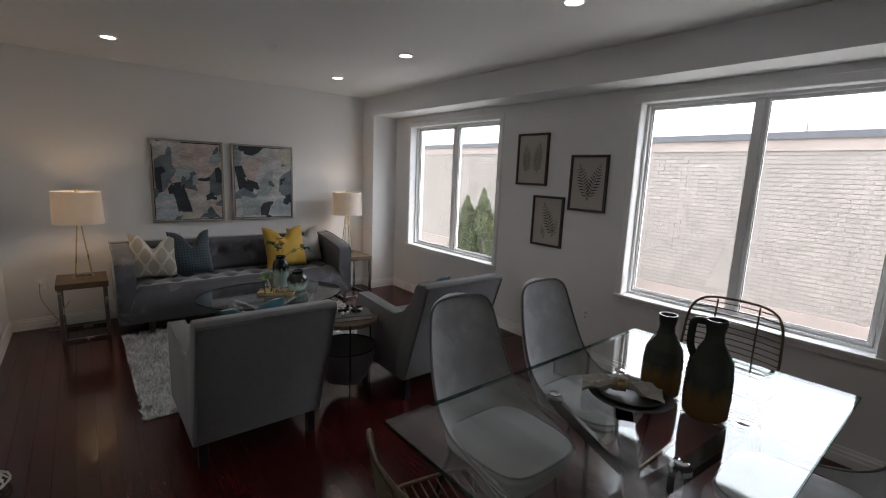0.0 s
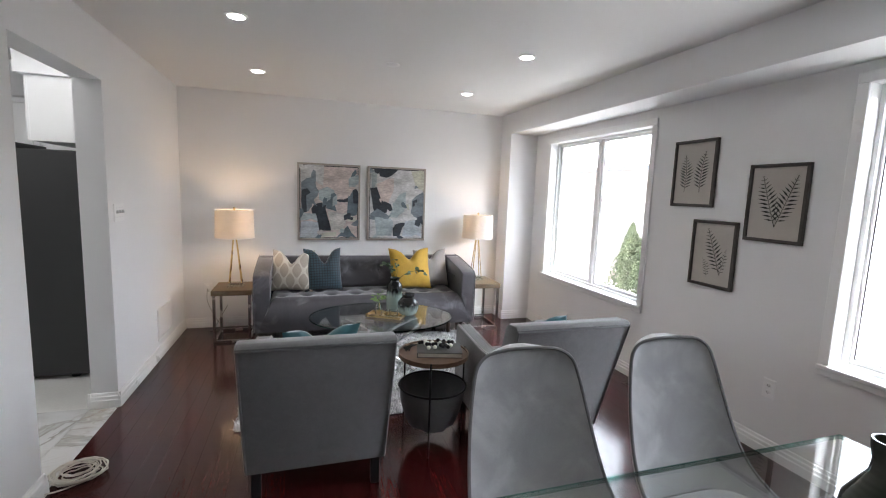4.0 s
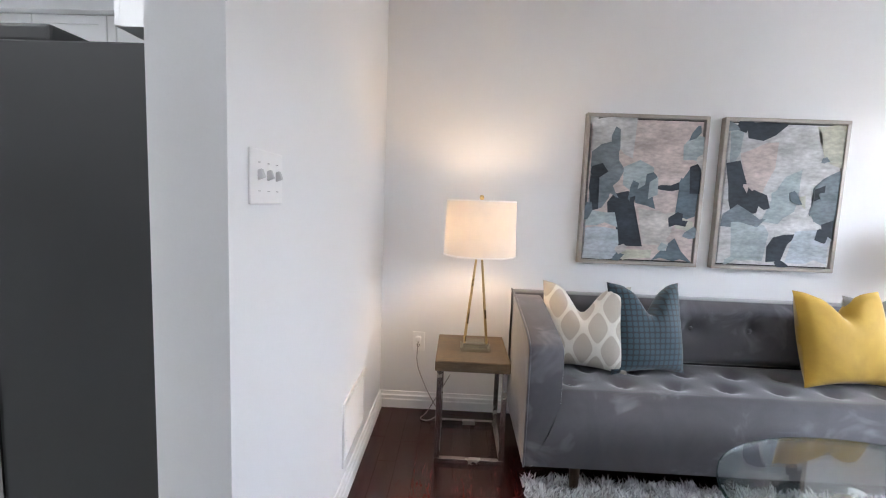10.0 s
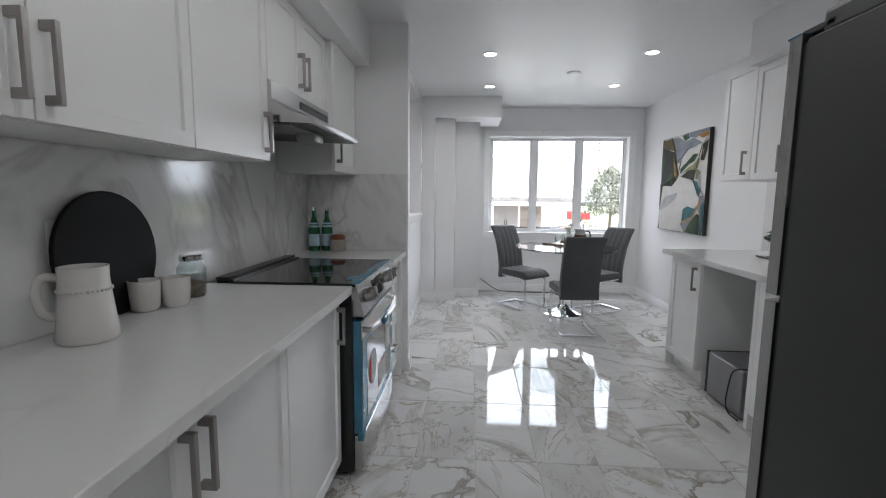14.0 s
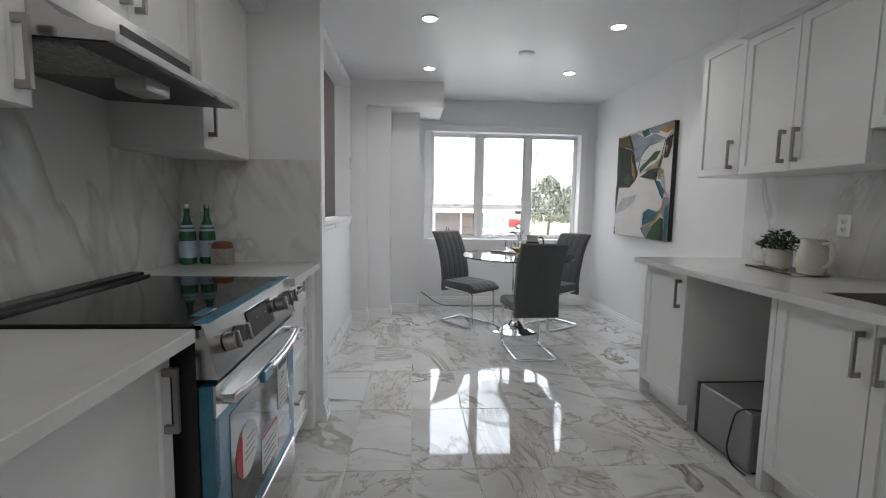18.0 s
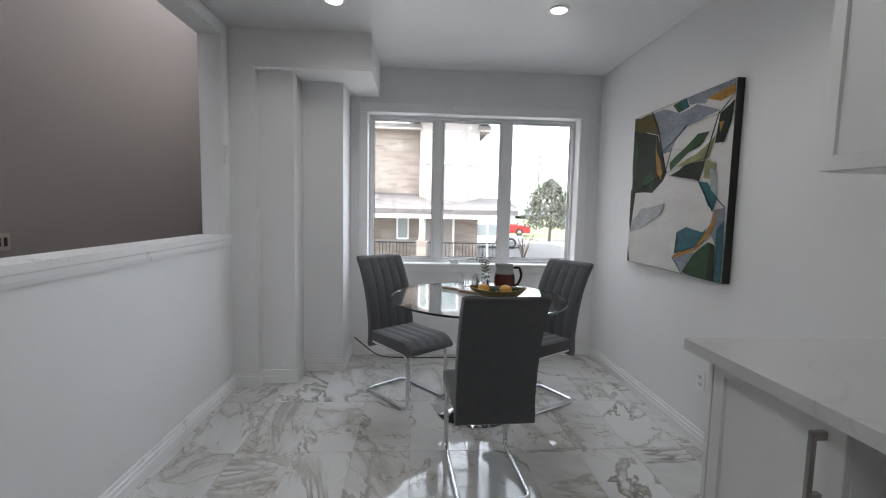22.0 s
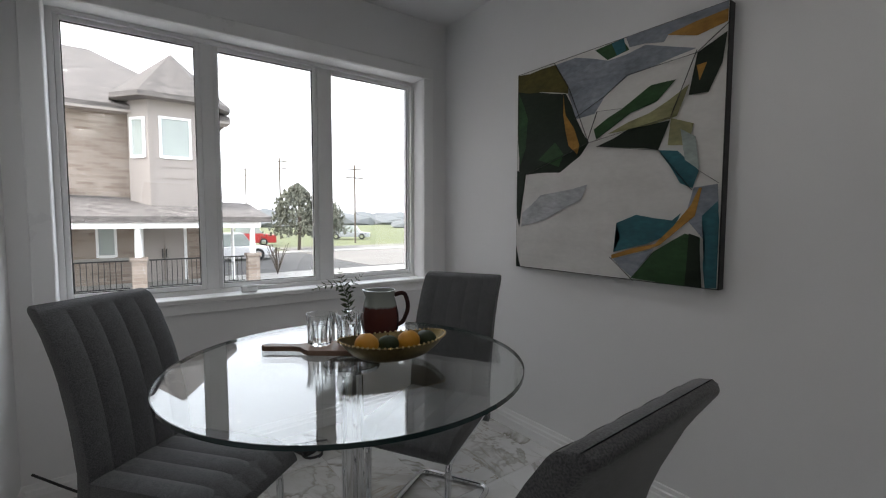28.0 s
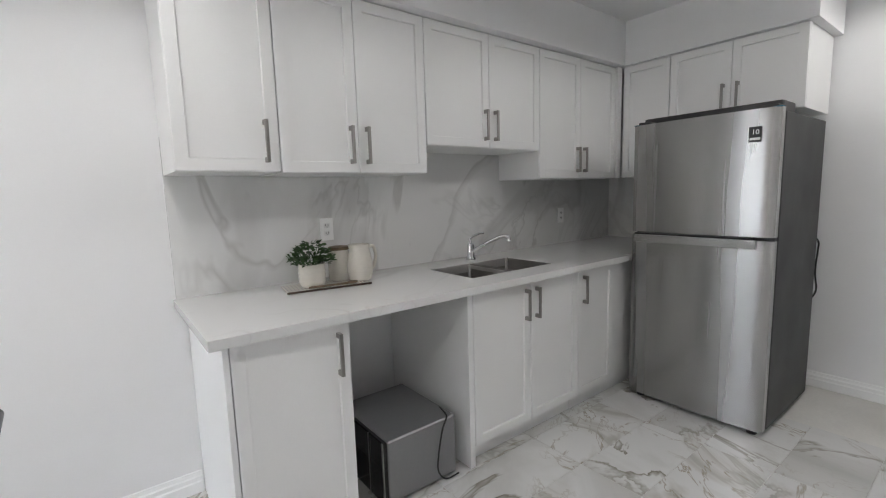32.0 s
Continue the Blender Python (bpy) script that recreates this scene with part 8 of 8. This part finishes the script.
# the pale brick building beyond the living room windows
hall = thing("brick_building", "long low building of pale brick with a dark coping", "building", 8.6, 0, 0)
part("wall", boxes((0.001, 0.4, -14, 22, -1.1, 2.08)), MORTAR, hall)
part("band", boxes((-0.03, 0.4, -14, 22, 2.08, 2.26)), BROWNSTONE, hall, "pinkish concrete band")
part("coping", boxes((-0.07, 0.45, -14, 22, 2.26, 2.37)), COPING, hall, "dark metal coping")
part("roof", boxes((0.4, 12, -14, 22, 1.9, 2.2)), COPING, hall)
part("plinth", boxes((-0.05, 0.4, -14, 22, -1.1, -0.42)), BROWNSTONE, hall, "pinkish concrete plinth")
part("vent_pipe", joined(lathe([(0.09, 0), (0.09, 0.55), (0.16, 0.55), (0.16, 0.68), (0, 0.7)], 14, 0.9, 1.55, 2.18)), CHROME, hall)
brick_mesh = []
for k in range(4):
    rb = random.Random(k)
    bm = box(-0.004 - 0.004 * k / 3, 0.03, -0.1, 0.1, -0.0295, 0.0295, 0.002)
    for v in bm.verts:
        v.co += Vector((rb.uniform(-0.002, 0.002), rb.uniform(-0.003, 0.003), rb.uniform(-0.002, 0.002)))
    me = bpy.data.meshes.new("brick")
    bm.to_mesh(me)
    bm.free()
    me.materials.append(BRICK)
    brick_mesh.append(me)
far_bricks, count = [], 0
for row in range(36):
    z = -0.42 + 0.035 + row * 0.0695
    for c in range(170):
        y = -13.8 + c * 0.21 + (0.105 if row % 2 else 0)
        if 3.0 < y < 5.4 and 0.2 < z < 2.0 and count < 300:
            ob = new("brick", brick_mesh[(c * 7 + row * 3) % 4])
            ob.parent, ob.matrix_basis = hall, pose(0, y, z)
            count += 1
        elif -2.5 < y < 14:
            far_bricks.append((-0.005, 0.03, y - 0.1, y + 0.1, z - 0.0295, z + 0.0295))
verts, faces = [], []
for x0, x1, y0, y1, z0, z1 in far_bricks:
    i = len(verts)
    verts += [(x0, y0, z0), (x0, y1, z0), (x0, y1, z1), (x0, y0, z1), (x1, y0, z0), (x1, y1, z0), (x1, y1, z1), (x1, y0, z1)]
    faces += [(i, i + 3, i + 2, i + 1), (i, i + 1, i + 5, i + 4), (i + 1, i + 2, i + 6, i + 5), (i + 2, i + 3, i + 7, i + 6), (i + 3, i, i + 4, i + 7)]
me = bpy.data.meshes.new("brick_rows")
me.from_pydata(verts, [], faces)
me.materials.append(BRICK)
ob = new("brick_rows", me)
ob.parent = hall
ob["kind"] = "stuff"


def leafy(seed, height, width, count, size, lift=0.0, point=1.6):
    """A crown of many small sprays set on a tapering, uneven outline."""
    r = random.Random(seed)
    v, f = [], []
    for _ in range(count):
        h = r.random() ** 0.8
        a = r.uniform(0, 2 * math.pi)
        lump = 1 + 0.22 * math.sin(3 * a + seed + 6 * h) + 0.15 * math.sin(7 * a + 11 * h)
        rad = width * (1 - h ** point) * lump * (0.55 + 0.5 * r.random())
        c = Vector((rad * math.cos(a), rad * math.sin(a), lift + height * h + r.uniform(-0.04, 0.04)))
        q = Euler((r.uniform(-0.7, 0.7), r.uniform(-0.7, 0.7), a + r.uniform(-0.9, 0.9))).to_matrix()
        s = size * r.uniform(0.6, 1.3)
        i = len(v)
        v += [tuple(c + q @ Vector(p)) for p in ((0, -s * 0.35, -s * 0.2), (s * 0.5, 0, s * 0.1), (0, s * 0.35, s * 0.2), (s * 0.15, 0, s * 0.95))]
        f += [(i, i + 1, i + 3), (i + 1, i + 2, i + 3), (i, i + 2, i + 1)]
    m = bpy.data.meshes.new("crown")
    m.from_pydata(v, [], f)
    return m


for k, (sx, sy, top, wid) in enumerate([(7.6, 7.86, 0.92, 0.42), (7.65, 7.33, 1.12, 0.45), (7.7, 6.55, 1.16, 0.45), (7.5, 6.2, 0.45, 0.34), (7.7, 5.55, 1.2, 0.5), (7.6, 4.9, 0.5, 0.4)]):
    tree = thing("cedar_shrub", "green pointed cedar shrub beside a brick wall", "shrub", sx, sy, -0.75, 40 * k, "cedar shrubs along the wall")
    part("trunk", tube([(0, 0, 0), (0.02, 0.01, 0.5), (0, 0, top + 0.3)], 0.035, 6), BARK, tree)
    crown = leafy(k, top + 0.72, wid, 5200, 0.052, 0.05)
    crown.materials.append(LEAF)
    new("crown", crown).parent = tree

# the house across the street
house = thing("brick_house", "two-storey buff brick house with a turret bay and a covered porch", "house", -22, 0, -1.0)
part("wall", boxes((-9, 0, -9, 3.55, 0, 5.7), (-9, -0.02, 3.55, 6.0, 0, 5.7)), HOUSEBRICK, house)


def hip(x0, x1, y0, y1, z, ridge_x, ra, rb, top, drop=0.16):
    bm = bmesh.new()
    e = [bm.verts.new(p) for p in ((x0, y0, z), (x1, y0, z), (x1, y1, z), (x0, y1, z))]
    d = [bm.verts.new((v.co.x, v.co.y, z - drop)) for v in e]
    r = [bm.verts.new((ridge_x, ra, top)), bm.verts.new((ridge_x, rb, top))]
    for q in ((e[0], e[1], r[0]), (e[1], e[2], r[1], r[0]), (e[2], e[3], r[1]), (e[3], e[0], r[0], r[1]), d[::-1]):
        bm.faces.new(q)
    for i in range(4):
        bm.faces.new((e[i], d[i], d[(i + 1) % 4], e[(i + 1) % 4]))
    bmesh.ops.recalc_face_normals(bm, faces=bm.faces[:])
    return bm


part("roof", hip(-9.5, 0.45, -9.4, 6.4, 5.75, -4.5, -5.0, 2.4, 8.7), SHINGLE, house, "grey shingle hip roof")
part("eave", boxes((-0.2, 0.5, -9.4, 6.4, 5.52, 5.6)), STUCCO, house)
# turret bay: three faces under a pointed roof
bay = [(-0.6, 3.45), (0.35, 3.45), (1.0, 3.95), (1.0, 5.35), (0.35, 5.95), (-0.6, 5.95)]
turret = part("turret", slab(bay, "z", 2.75, 6.05), STUCCO, house, "beige panelled turret bay")
part("turret_foot", slab([(x * 1.03, y) for x, y in bay], "z", 2.6, 2.75), STUCCO, turret)
wide = [(-0.8, 3.0), (0.5, 3.0), (1.45, 3.7), (1.45, 5.6), (0.5, 6.4), (-0.8, 6.4)]
bm = bmesh.new()
ring = [bm.verts.new((x, y, 6.05)) for x, y in wide]
low = [bm.verts.new((x, y, 5.9)) for x, y in wide]
tip = bm.verts.new((0.1, 4.7, 7.65))
for i in range(6):
    j = (i + 1) % 6
    bm.faces.new((ring[i], ring[j], tip))
    bm.faces.new((low[i], low[j], ring[j], ring[i]))
bm.faces.new(low[::-1])
bmesh.ops.recalc_face_normals(bm, faces=bm.faces[:])
part("turret_roof", bm, SHINGLE, house, "pointed grey shingle roof")


def house_window(x, y0, y1, z0, z1, turn=0.0, px=0.0, py=0.0):
    w = part("window", moved(boxes((-0.02, 0.05, y0 - 0.07, y0, z0 - 0.07, z1 + 0.07), (-0.02, 0.05, y1, y1 + 0.07, z0 - 0.07, z1 + 0.07), (-0.02, 0.05, y0, y1, z0 - 0.09, z0), (-0.02, 0.05, y0, y1, z1, z1 + 0.07)), pose(x, py, 0, 0, 0, turn)), TRIM, house)
    part("pane", moved(boxes((-0.01, 0.015, y0, y1, z0, z1)), pose(x, py, 0, 0, 0, turn)), DARKPANE, w)


house_window(1.0, 4.3, 5.05, 4.2, 5.35)
house_window(0.68, -0.22, 0.22, 4.2, 5.3, -52, py=3.70)
house_window(0.68, -0.22, 0.22, 4.2, 5.3, 52, py=5.65)
house_window(0.0, 2.57, 2.97, 1.05, 1.93)
part("panel", boxes((1.0, 1.02, 4.25, 5.1, 3.85, 3.9), (1.0, 1.02, 4.25, 5.1, 3.5, 3.55), (1.0, 1.02, 4.0, 4.05, 2.8, 5.8), (1.0, 1.02, 5.27, 5.32, 2.8, 5.8)), STUCCO, house)
part("string_course", boxes((0, 0.06, 1.2, 3.5, 0.86, 0.94)), CONCRETE, house)
door = part("door", boxes((0.0, 0.04, 3.75, 4.31, 0.12, 1.9), (0.0, 0.04, 4.33, 4.9, 0.12, 1.9)), STUCCO, house, "beige double door")
part("door_frame", boxes((0, 0.07, 3.66, 3.75, 0.1, 2.0), (0, 0.07, 4.9, 4.99, 0.1, 2.0), (0, 0.07, 3.75, 4.9, 1.9, 2.0)), TRIM, house)
part("door_handle", boxes((0.04, 0.09, 4.25, 4.28, 0.9, 1.2), (0.04, 0.09, 4.36, 4.39, 0.9, 1.2)), IRON, door)
# porch
part("porch_floor", boxes((0.07, 2.3, -3.0, 7.0, 0, 0.12)), CONCRETE, house)
bm = bmesh.new()
q = [bm.verts.new(p) for p in ((0.05, 1.6, 2.95), (0.05, 7.0, 2.78), (2.35, 7.2, 2.28), (2.35, -3.2, 2.28), (0.05, -2.0, 2.95))]
bm.faces.new(q)
k = [bm.verts.new(p) for p in ((2.35, 7.2, 2.1), (2.35, -3.2, 2.1), (0.05, -2.0, 2.1), (0.05, 7.0, 2.1))]
bm.faces.new((q[2], q[3], k[1], k[0]))
bm.faces.new((q[1], q[2], k[0], k[3]))
bm.faces.new(k)
bmesh.ops.recalc_face_normals(bm, faces=bm.faces[:])
part("porch_roof", bm, SHINGLE, house, "low grey shingle porch roof")
part("porch_beam", boxes((2.0, 2.25, -3.0, 6.9, 1.93, 2.1)), TRIM, house)
for cy in (-2.6, 3.54, 6.66):
    c = part("porch_column", lathe([(0.10, 1.08), (0.075, 1.93)], 8, 2.1, cy), TRIM, house)
    part("column_base", boxes((1.92, 2.28, cy - 0.18, cy + 0.18, 0.0, 1.0), (1.88, 2.32, cy - 0.22, cy + 0.22, 1.0, 1.09)), HOUSEBRICK, c)
part("porch_post", lathe([(0.06, 0.1), (0.05, 1.93)], 8, 0.8, 6.3), TRIM, house)
rail = thing("porch_railing", "black iron railing along a house porch", "railing", -19.9, 0, -1.0)
for a, b in ((-2.4, 3.3), (3.78, 6.4)):
    part("top_rail", boxes((-0.02, 0.02, a, b, 0.98, 1.02)), IRON, rail)
    part("bottom_rail", boxes((-0.02, 0.02, a, b, 0.2, 0.23)), IRON, rail)
    for i in range(int((b - a) / 0.13)):
        part("baluster", boxes((-0.009, 0.009, a + 0.06 + i * 0.13 - 0.009, a + 0.06 + i * 0.13 + 0.009, 0.23, 0.98)), IRON, rail)

# trees, poles, cars and the hazy distance
for k, (tx, ty, hh, ww) in enumerate([(-36.5, 13.6, 4.6, 1.9), (-38.5, 16.2, 4.0, 1.7)]):
    tree = thing("pine_tree", "loose dark green pine tree beside the road", "tree", tx, ty, -1.1, 70 * k, "roadside pines")
    part("trunk", tube([(0, 0, 0), (0.1, 0.05, 1.4), (0.0, 0.1, hh)], 0.12, 7), BARK, tree)
    for i in range(9):
        a = i * 2.4
        z = 1.0 + 0.33 * i
        part("limb", tube([(0.05, 0.05, z), (math.cos(a) * 0.7, math.sin(a) * 0.7, z + 0.25), (math.cos(a) * 1.3, math.sin(a) * 1.3, z + 0.3)], 0.035, 5), BARK, tree)
    crown = leafy(20 + k, hh - 0.9, ww, 1700, 0.26, 1.0, 3.2)
    crown.materials.append(PINE)
    new("crown", crown).parent = tree
bush = thing("bare_bush", "leafless many-stemmed bush at the pavement", "bush", -22.6, 8.2, -1.0)
rb = random.Random(9)
for i in range(22):
    a, s = rb.uniform(0, 6.28), rb.uniform(0.25, 0.6)
    part("stem", tube([(0, 0, 0), (s * 0.4 * math.cos(a), s * 0.4 * math.sin(a), 0.5), (s * math.cos(a + 0.3), s * math.sin(a + 0.3), rb.uniform(0.9, 1.3))], 0.012, 4), BARK, bush)
for k, (ux, uy, hh) in enumerate([(-58, 18.5, 9.5), (-80, 19.5, 10.5), (-44, 21.5, 7.5)]):
    pole = thing("utility_pole", "tall grey wooden utility pole with crossarms", "pole", ux, uy, -1.1, 0, "utility poles")
    part("shaft", tube([(0, 0, 0), (0, 0, hh)], 0.085, 7), BARK, pole)
    for z in (hh - 0.5, hh - 1.3):
        part("crossarm", boxes((-0.05, 0.05, -0.9, 0.9, z, z + 0.1)), BARK, pole)
CARRED = surface("red_car_paint", (0.42, 0.03, 0.03), 0.3, coat=0.6, var=0.05)
CARWHITE = surface("white_car_paint", (0.75, 0.75, 0.76), 0.3, coat=0.6, var=0.03)
CARGREY = surface("silver_car_paint", (0.4, 0.42, 0.45), 0.3, 0.5, coat=0.6, var=0.04)


def parked_car(label, x, y, turn, paint, length, height, cab):
    car = thing("parked_car", label, "car", x, y, -1.06, turn, "parked vehicles")
    lo = height * 0.55
    side = [(-length / 2, 0.25), (length / 2, 0.25), (length / 2, lo * 0.85), (length * 0.28, lo), (-length / 2, lo)]
    part("body", slab(side, "y", -0.85, 0.85, 0.06), paint, car)
    c0, c1 = cab
    top = [(c0, lo), (c1, lo), (c1 - 0.45, height), (c0 + 0.25, height)]
    part("cabin", slab(top, "y", -0.75, 0.75, 0.05), DARKPANE, car, "glazed cabin")
    part("roof", slab([(c0 + 0.22, height), (c1 - 0.42, height), (c1 - 0.5, height + 0.05), (c0 + 0.3, height + 0.05)], "y", -0.74, 0.74), paint, car)
    for wx in (-length * 0.31, length * 0.31):
        for wy in (-0.8, 0.8):
            w = part("wheel", moved(lathe([(0, -0.1), (0.32, -0.1), (0.34, 0), (0.32, 0.1), (0, 0.1)], 14), pose(wx, wy, 0.33, 90)), BLACK, car)
            part("rim", moved(lathe([(0, -0.11), (0.2, -0.11), (0.2, 0.11), (0, 0.11)], 12), pose(wx, wy, 0.33, 90)), CHROME, w)


parked_car("red pickup truck parked beyond the porch", -45, 11.5, 80, CARRED, 5.4, 1.9, (-0.6, 1.6))
parked_car("white car parked at the kerb", -31, 7.9, 85, CARWHITE, 4.6, 1.45, (-1.8, 1.2))
parked_car("silver car parked in the far lot", -52, 24.5, 60, CARGREY, 4.6, 1.5, (-1.8, 1.2))
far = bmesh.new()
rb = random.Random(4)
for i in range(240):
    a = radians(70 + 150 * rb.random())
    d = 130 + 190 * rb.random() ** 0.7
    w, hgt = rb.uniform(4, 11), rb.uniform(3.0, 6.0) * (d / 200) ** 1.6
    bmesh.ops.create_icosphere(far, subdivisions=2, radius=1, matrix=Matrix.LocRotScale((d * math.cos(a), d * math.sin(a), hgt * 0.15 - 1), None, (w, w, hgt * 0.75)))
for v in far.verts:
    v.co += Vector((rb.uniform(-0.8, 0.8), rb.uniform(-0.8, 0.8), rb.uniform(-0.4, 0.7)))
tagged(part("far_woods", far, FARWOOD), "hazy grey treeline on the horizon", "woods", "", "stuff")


# ---- floor pieces last: wooden planks and marble tiles ----
floor_living = setting("floor", boxes((-0.67, 3.33, -3.2, 4.61, -0.1, -0.012)), UNDER, "dark red mahogany plank floor with a glossy finish", "floor")
plank_mesh = {}
rng = random.Random(5)


def plank(length):
    key = round(length, 2)
    if key not in plank_mesh:
        b = box(-key / 2, key / 2, -0.0448, 0.0448, -0.012, 0.0, 0.0006)
        me = bpy.data.meshes.new("plank")
        b.to_mesh(me)
        b.free()
        me.materials.append(PLANK)
        plank_mesh[key] = me
    return plank_mesh[key]


rest = []
rows = int((3.13 + 0.67) / 0.09) + 1
for i in range(rows):
    px = -0.67 + 0.045 + i * 0.09
    if px + 0.045 > 3.16:
        break
    at = -3.2 + rng.uniform(-0.9, 0)
    while at < 4.6:
        length = rng.choice([0.6, 0.8, 1.0, 1.2])
        a, b = max(at, -3.2), min(at + length, 4.605)
        at += length
        if b - a < 0.05:
            continue
        mid = (a + b) / 2
        if mid < -0.2:
            rest.append((px, a, b))
            continue
        ob = new("plank", plank(b - a - 0.001))
        ob.parent = floor_living
        ob.matrix_basis = pose(px, mid, 0, 0, 0, 90)
part("planks_behind", joined(*[box(x - 0.0443, x + 0.0443, a, b - 0.001, -0.012, 0) for x, a, b in rest]), PLANK, floor_living)["kind"] = "stuff"

floor_kitchen = setting("floor_kitchen", boxes((-6.78, -0.67, 1.46, 4.93, -0.1, -0.0025)), GROUT, "polished white marble tile floor with brown veins", "floor")
tile_box = box(-0.3085, 0.3085, -0.1513, 0.1513, -0.01, 0.0, 0.0015)
tile_me = bpy.data.meshes.new("tile")
tile_box.to_mesh(tile_me)
tile_box.free()
tile_me.materials.append(TILE)
x_line = -4.55
while x_line - 0.62 > -6.78:
    x_line -= 0.62
y_line = 2.39
while y_line > 1.46:
    y_line -= 0.305
cut = []
i = 0
for cx in [x_line - 0.31 + 0.62 * k for k in range(12)]:
    for cy in [y_line + 0.1525 + 0.305 * k for k in range(14)]:
        xa, xb, ya, yb = cx - 0.3085, cx + 0.3085, cy - 0.1513, cy + 0.1513
        xa, xb, ya, yb = max(xa, -6.78), min(xb, -0.67), max(ya, 1.46), min(yb, 4.93)
        if xb - xa < 0.01 or yb - ya < 0.01:
            continue
        if xb > -0.86 and (ya < 1.96 or yb > 2.87):
            ya, yb, = max(ya, 1.96), min(yb, 2.87)
            if yb - ya < 0.02:
                continue
        if xb - xa > 0.616 and yb - ya > 0.302:
            ob = new("tile", tile_me)
            ob.parent = floor_kitchen
            ob.matrix_basis = pose(cx, cy, 0)
        else:
            ob = part("tile", box(xa - cx, xb - cx, ya - cy, yb - cy, -0.01, 0), TILE, floor_kitchen)
            ob.matrix_basis = pose(cx, cy, 0)
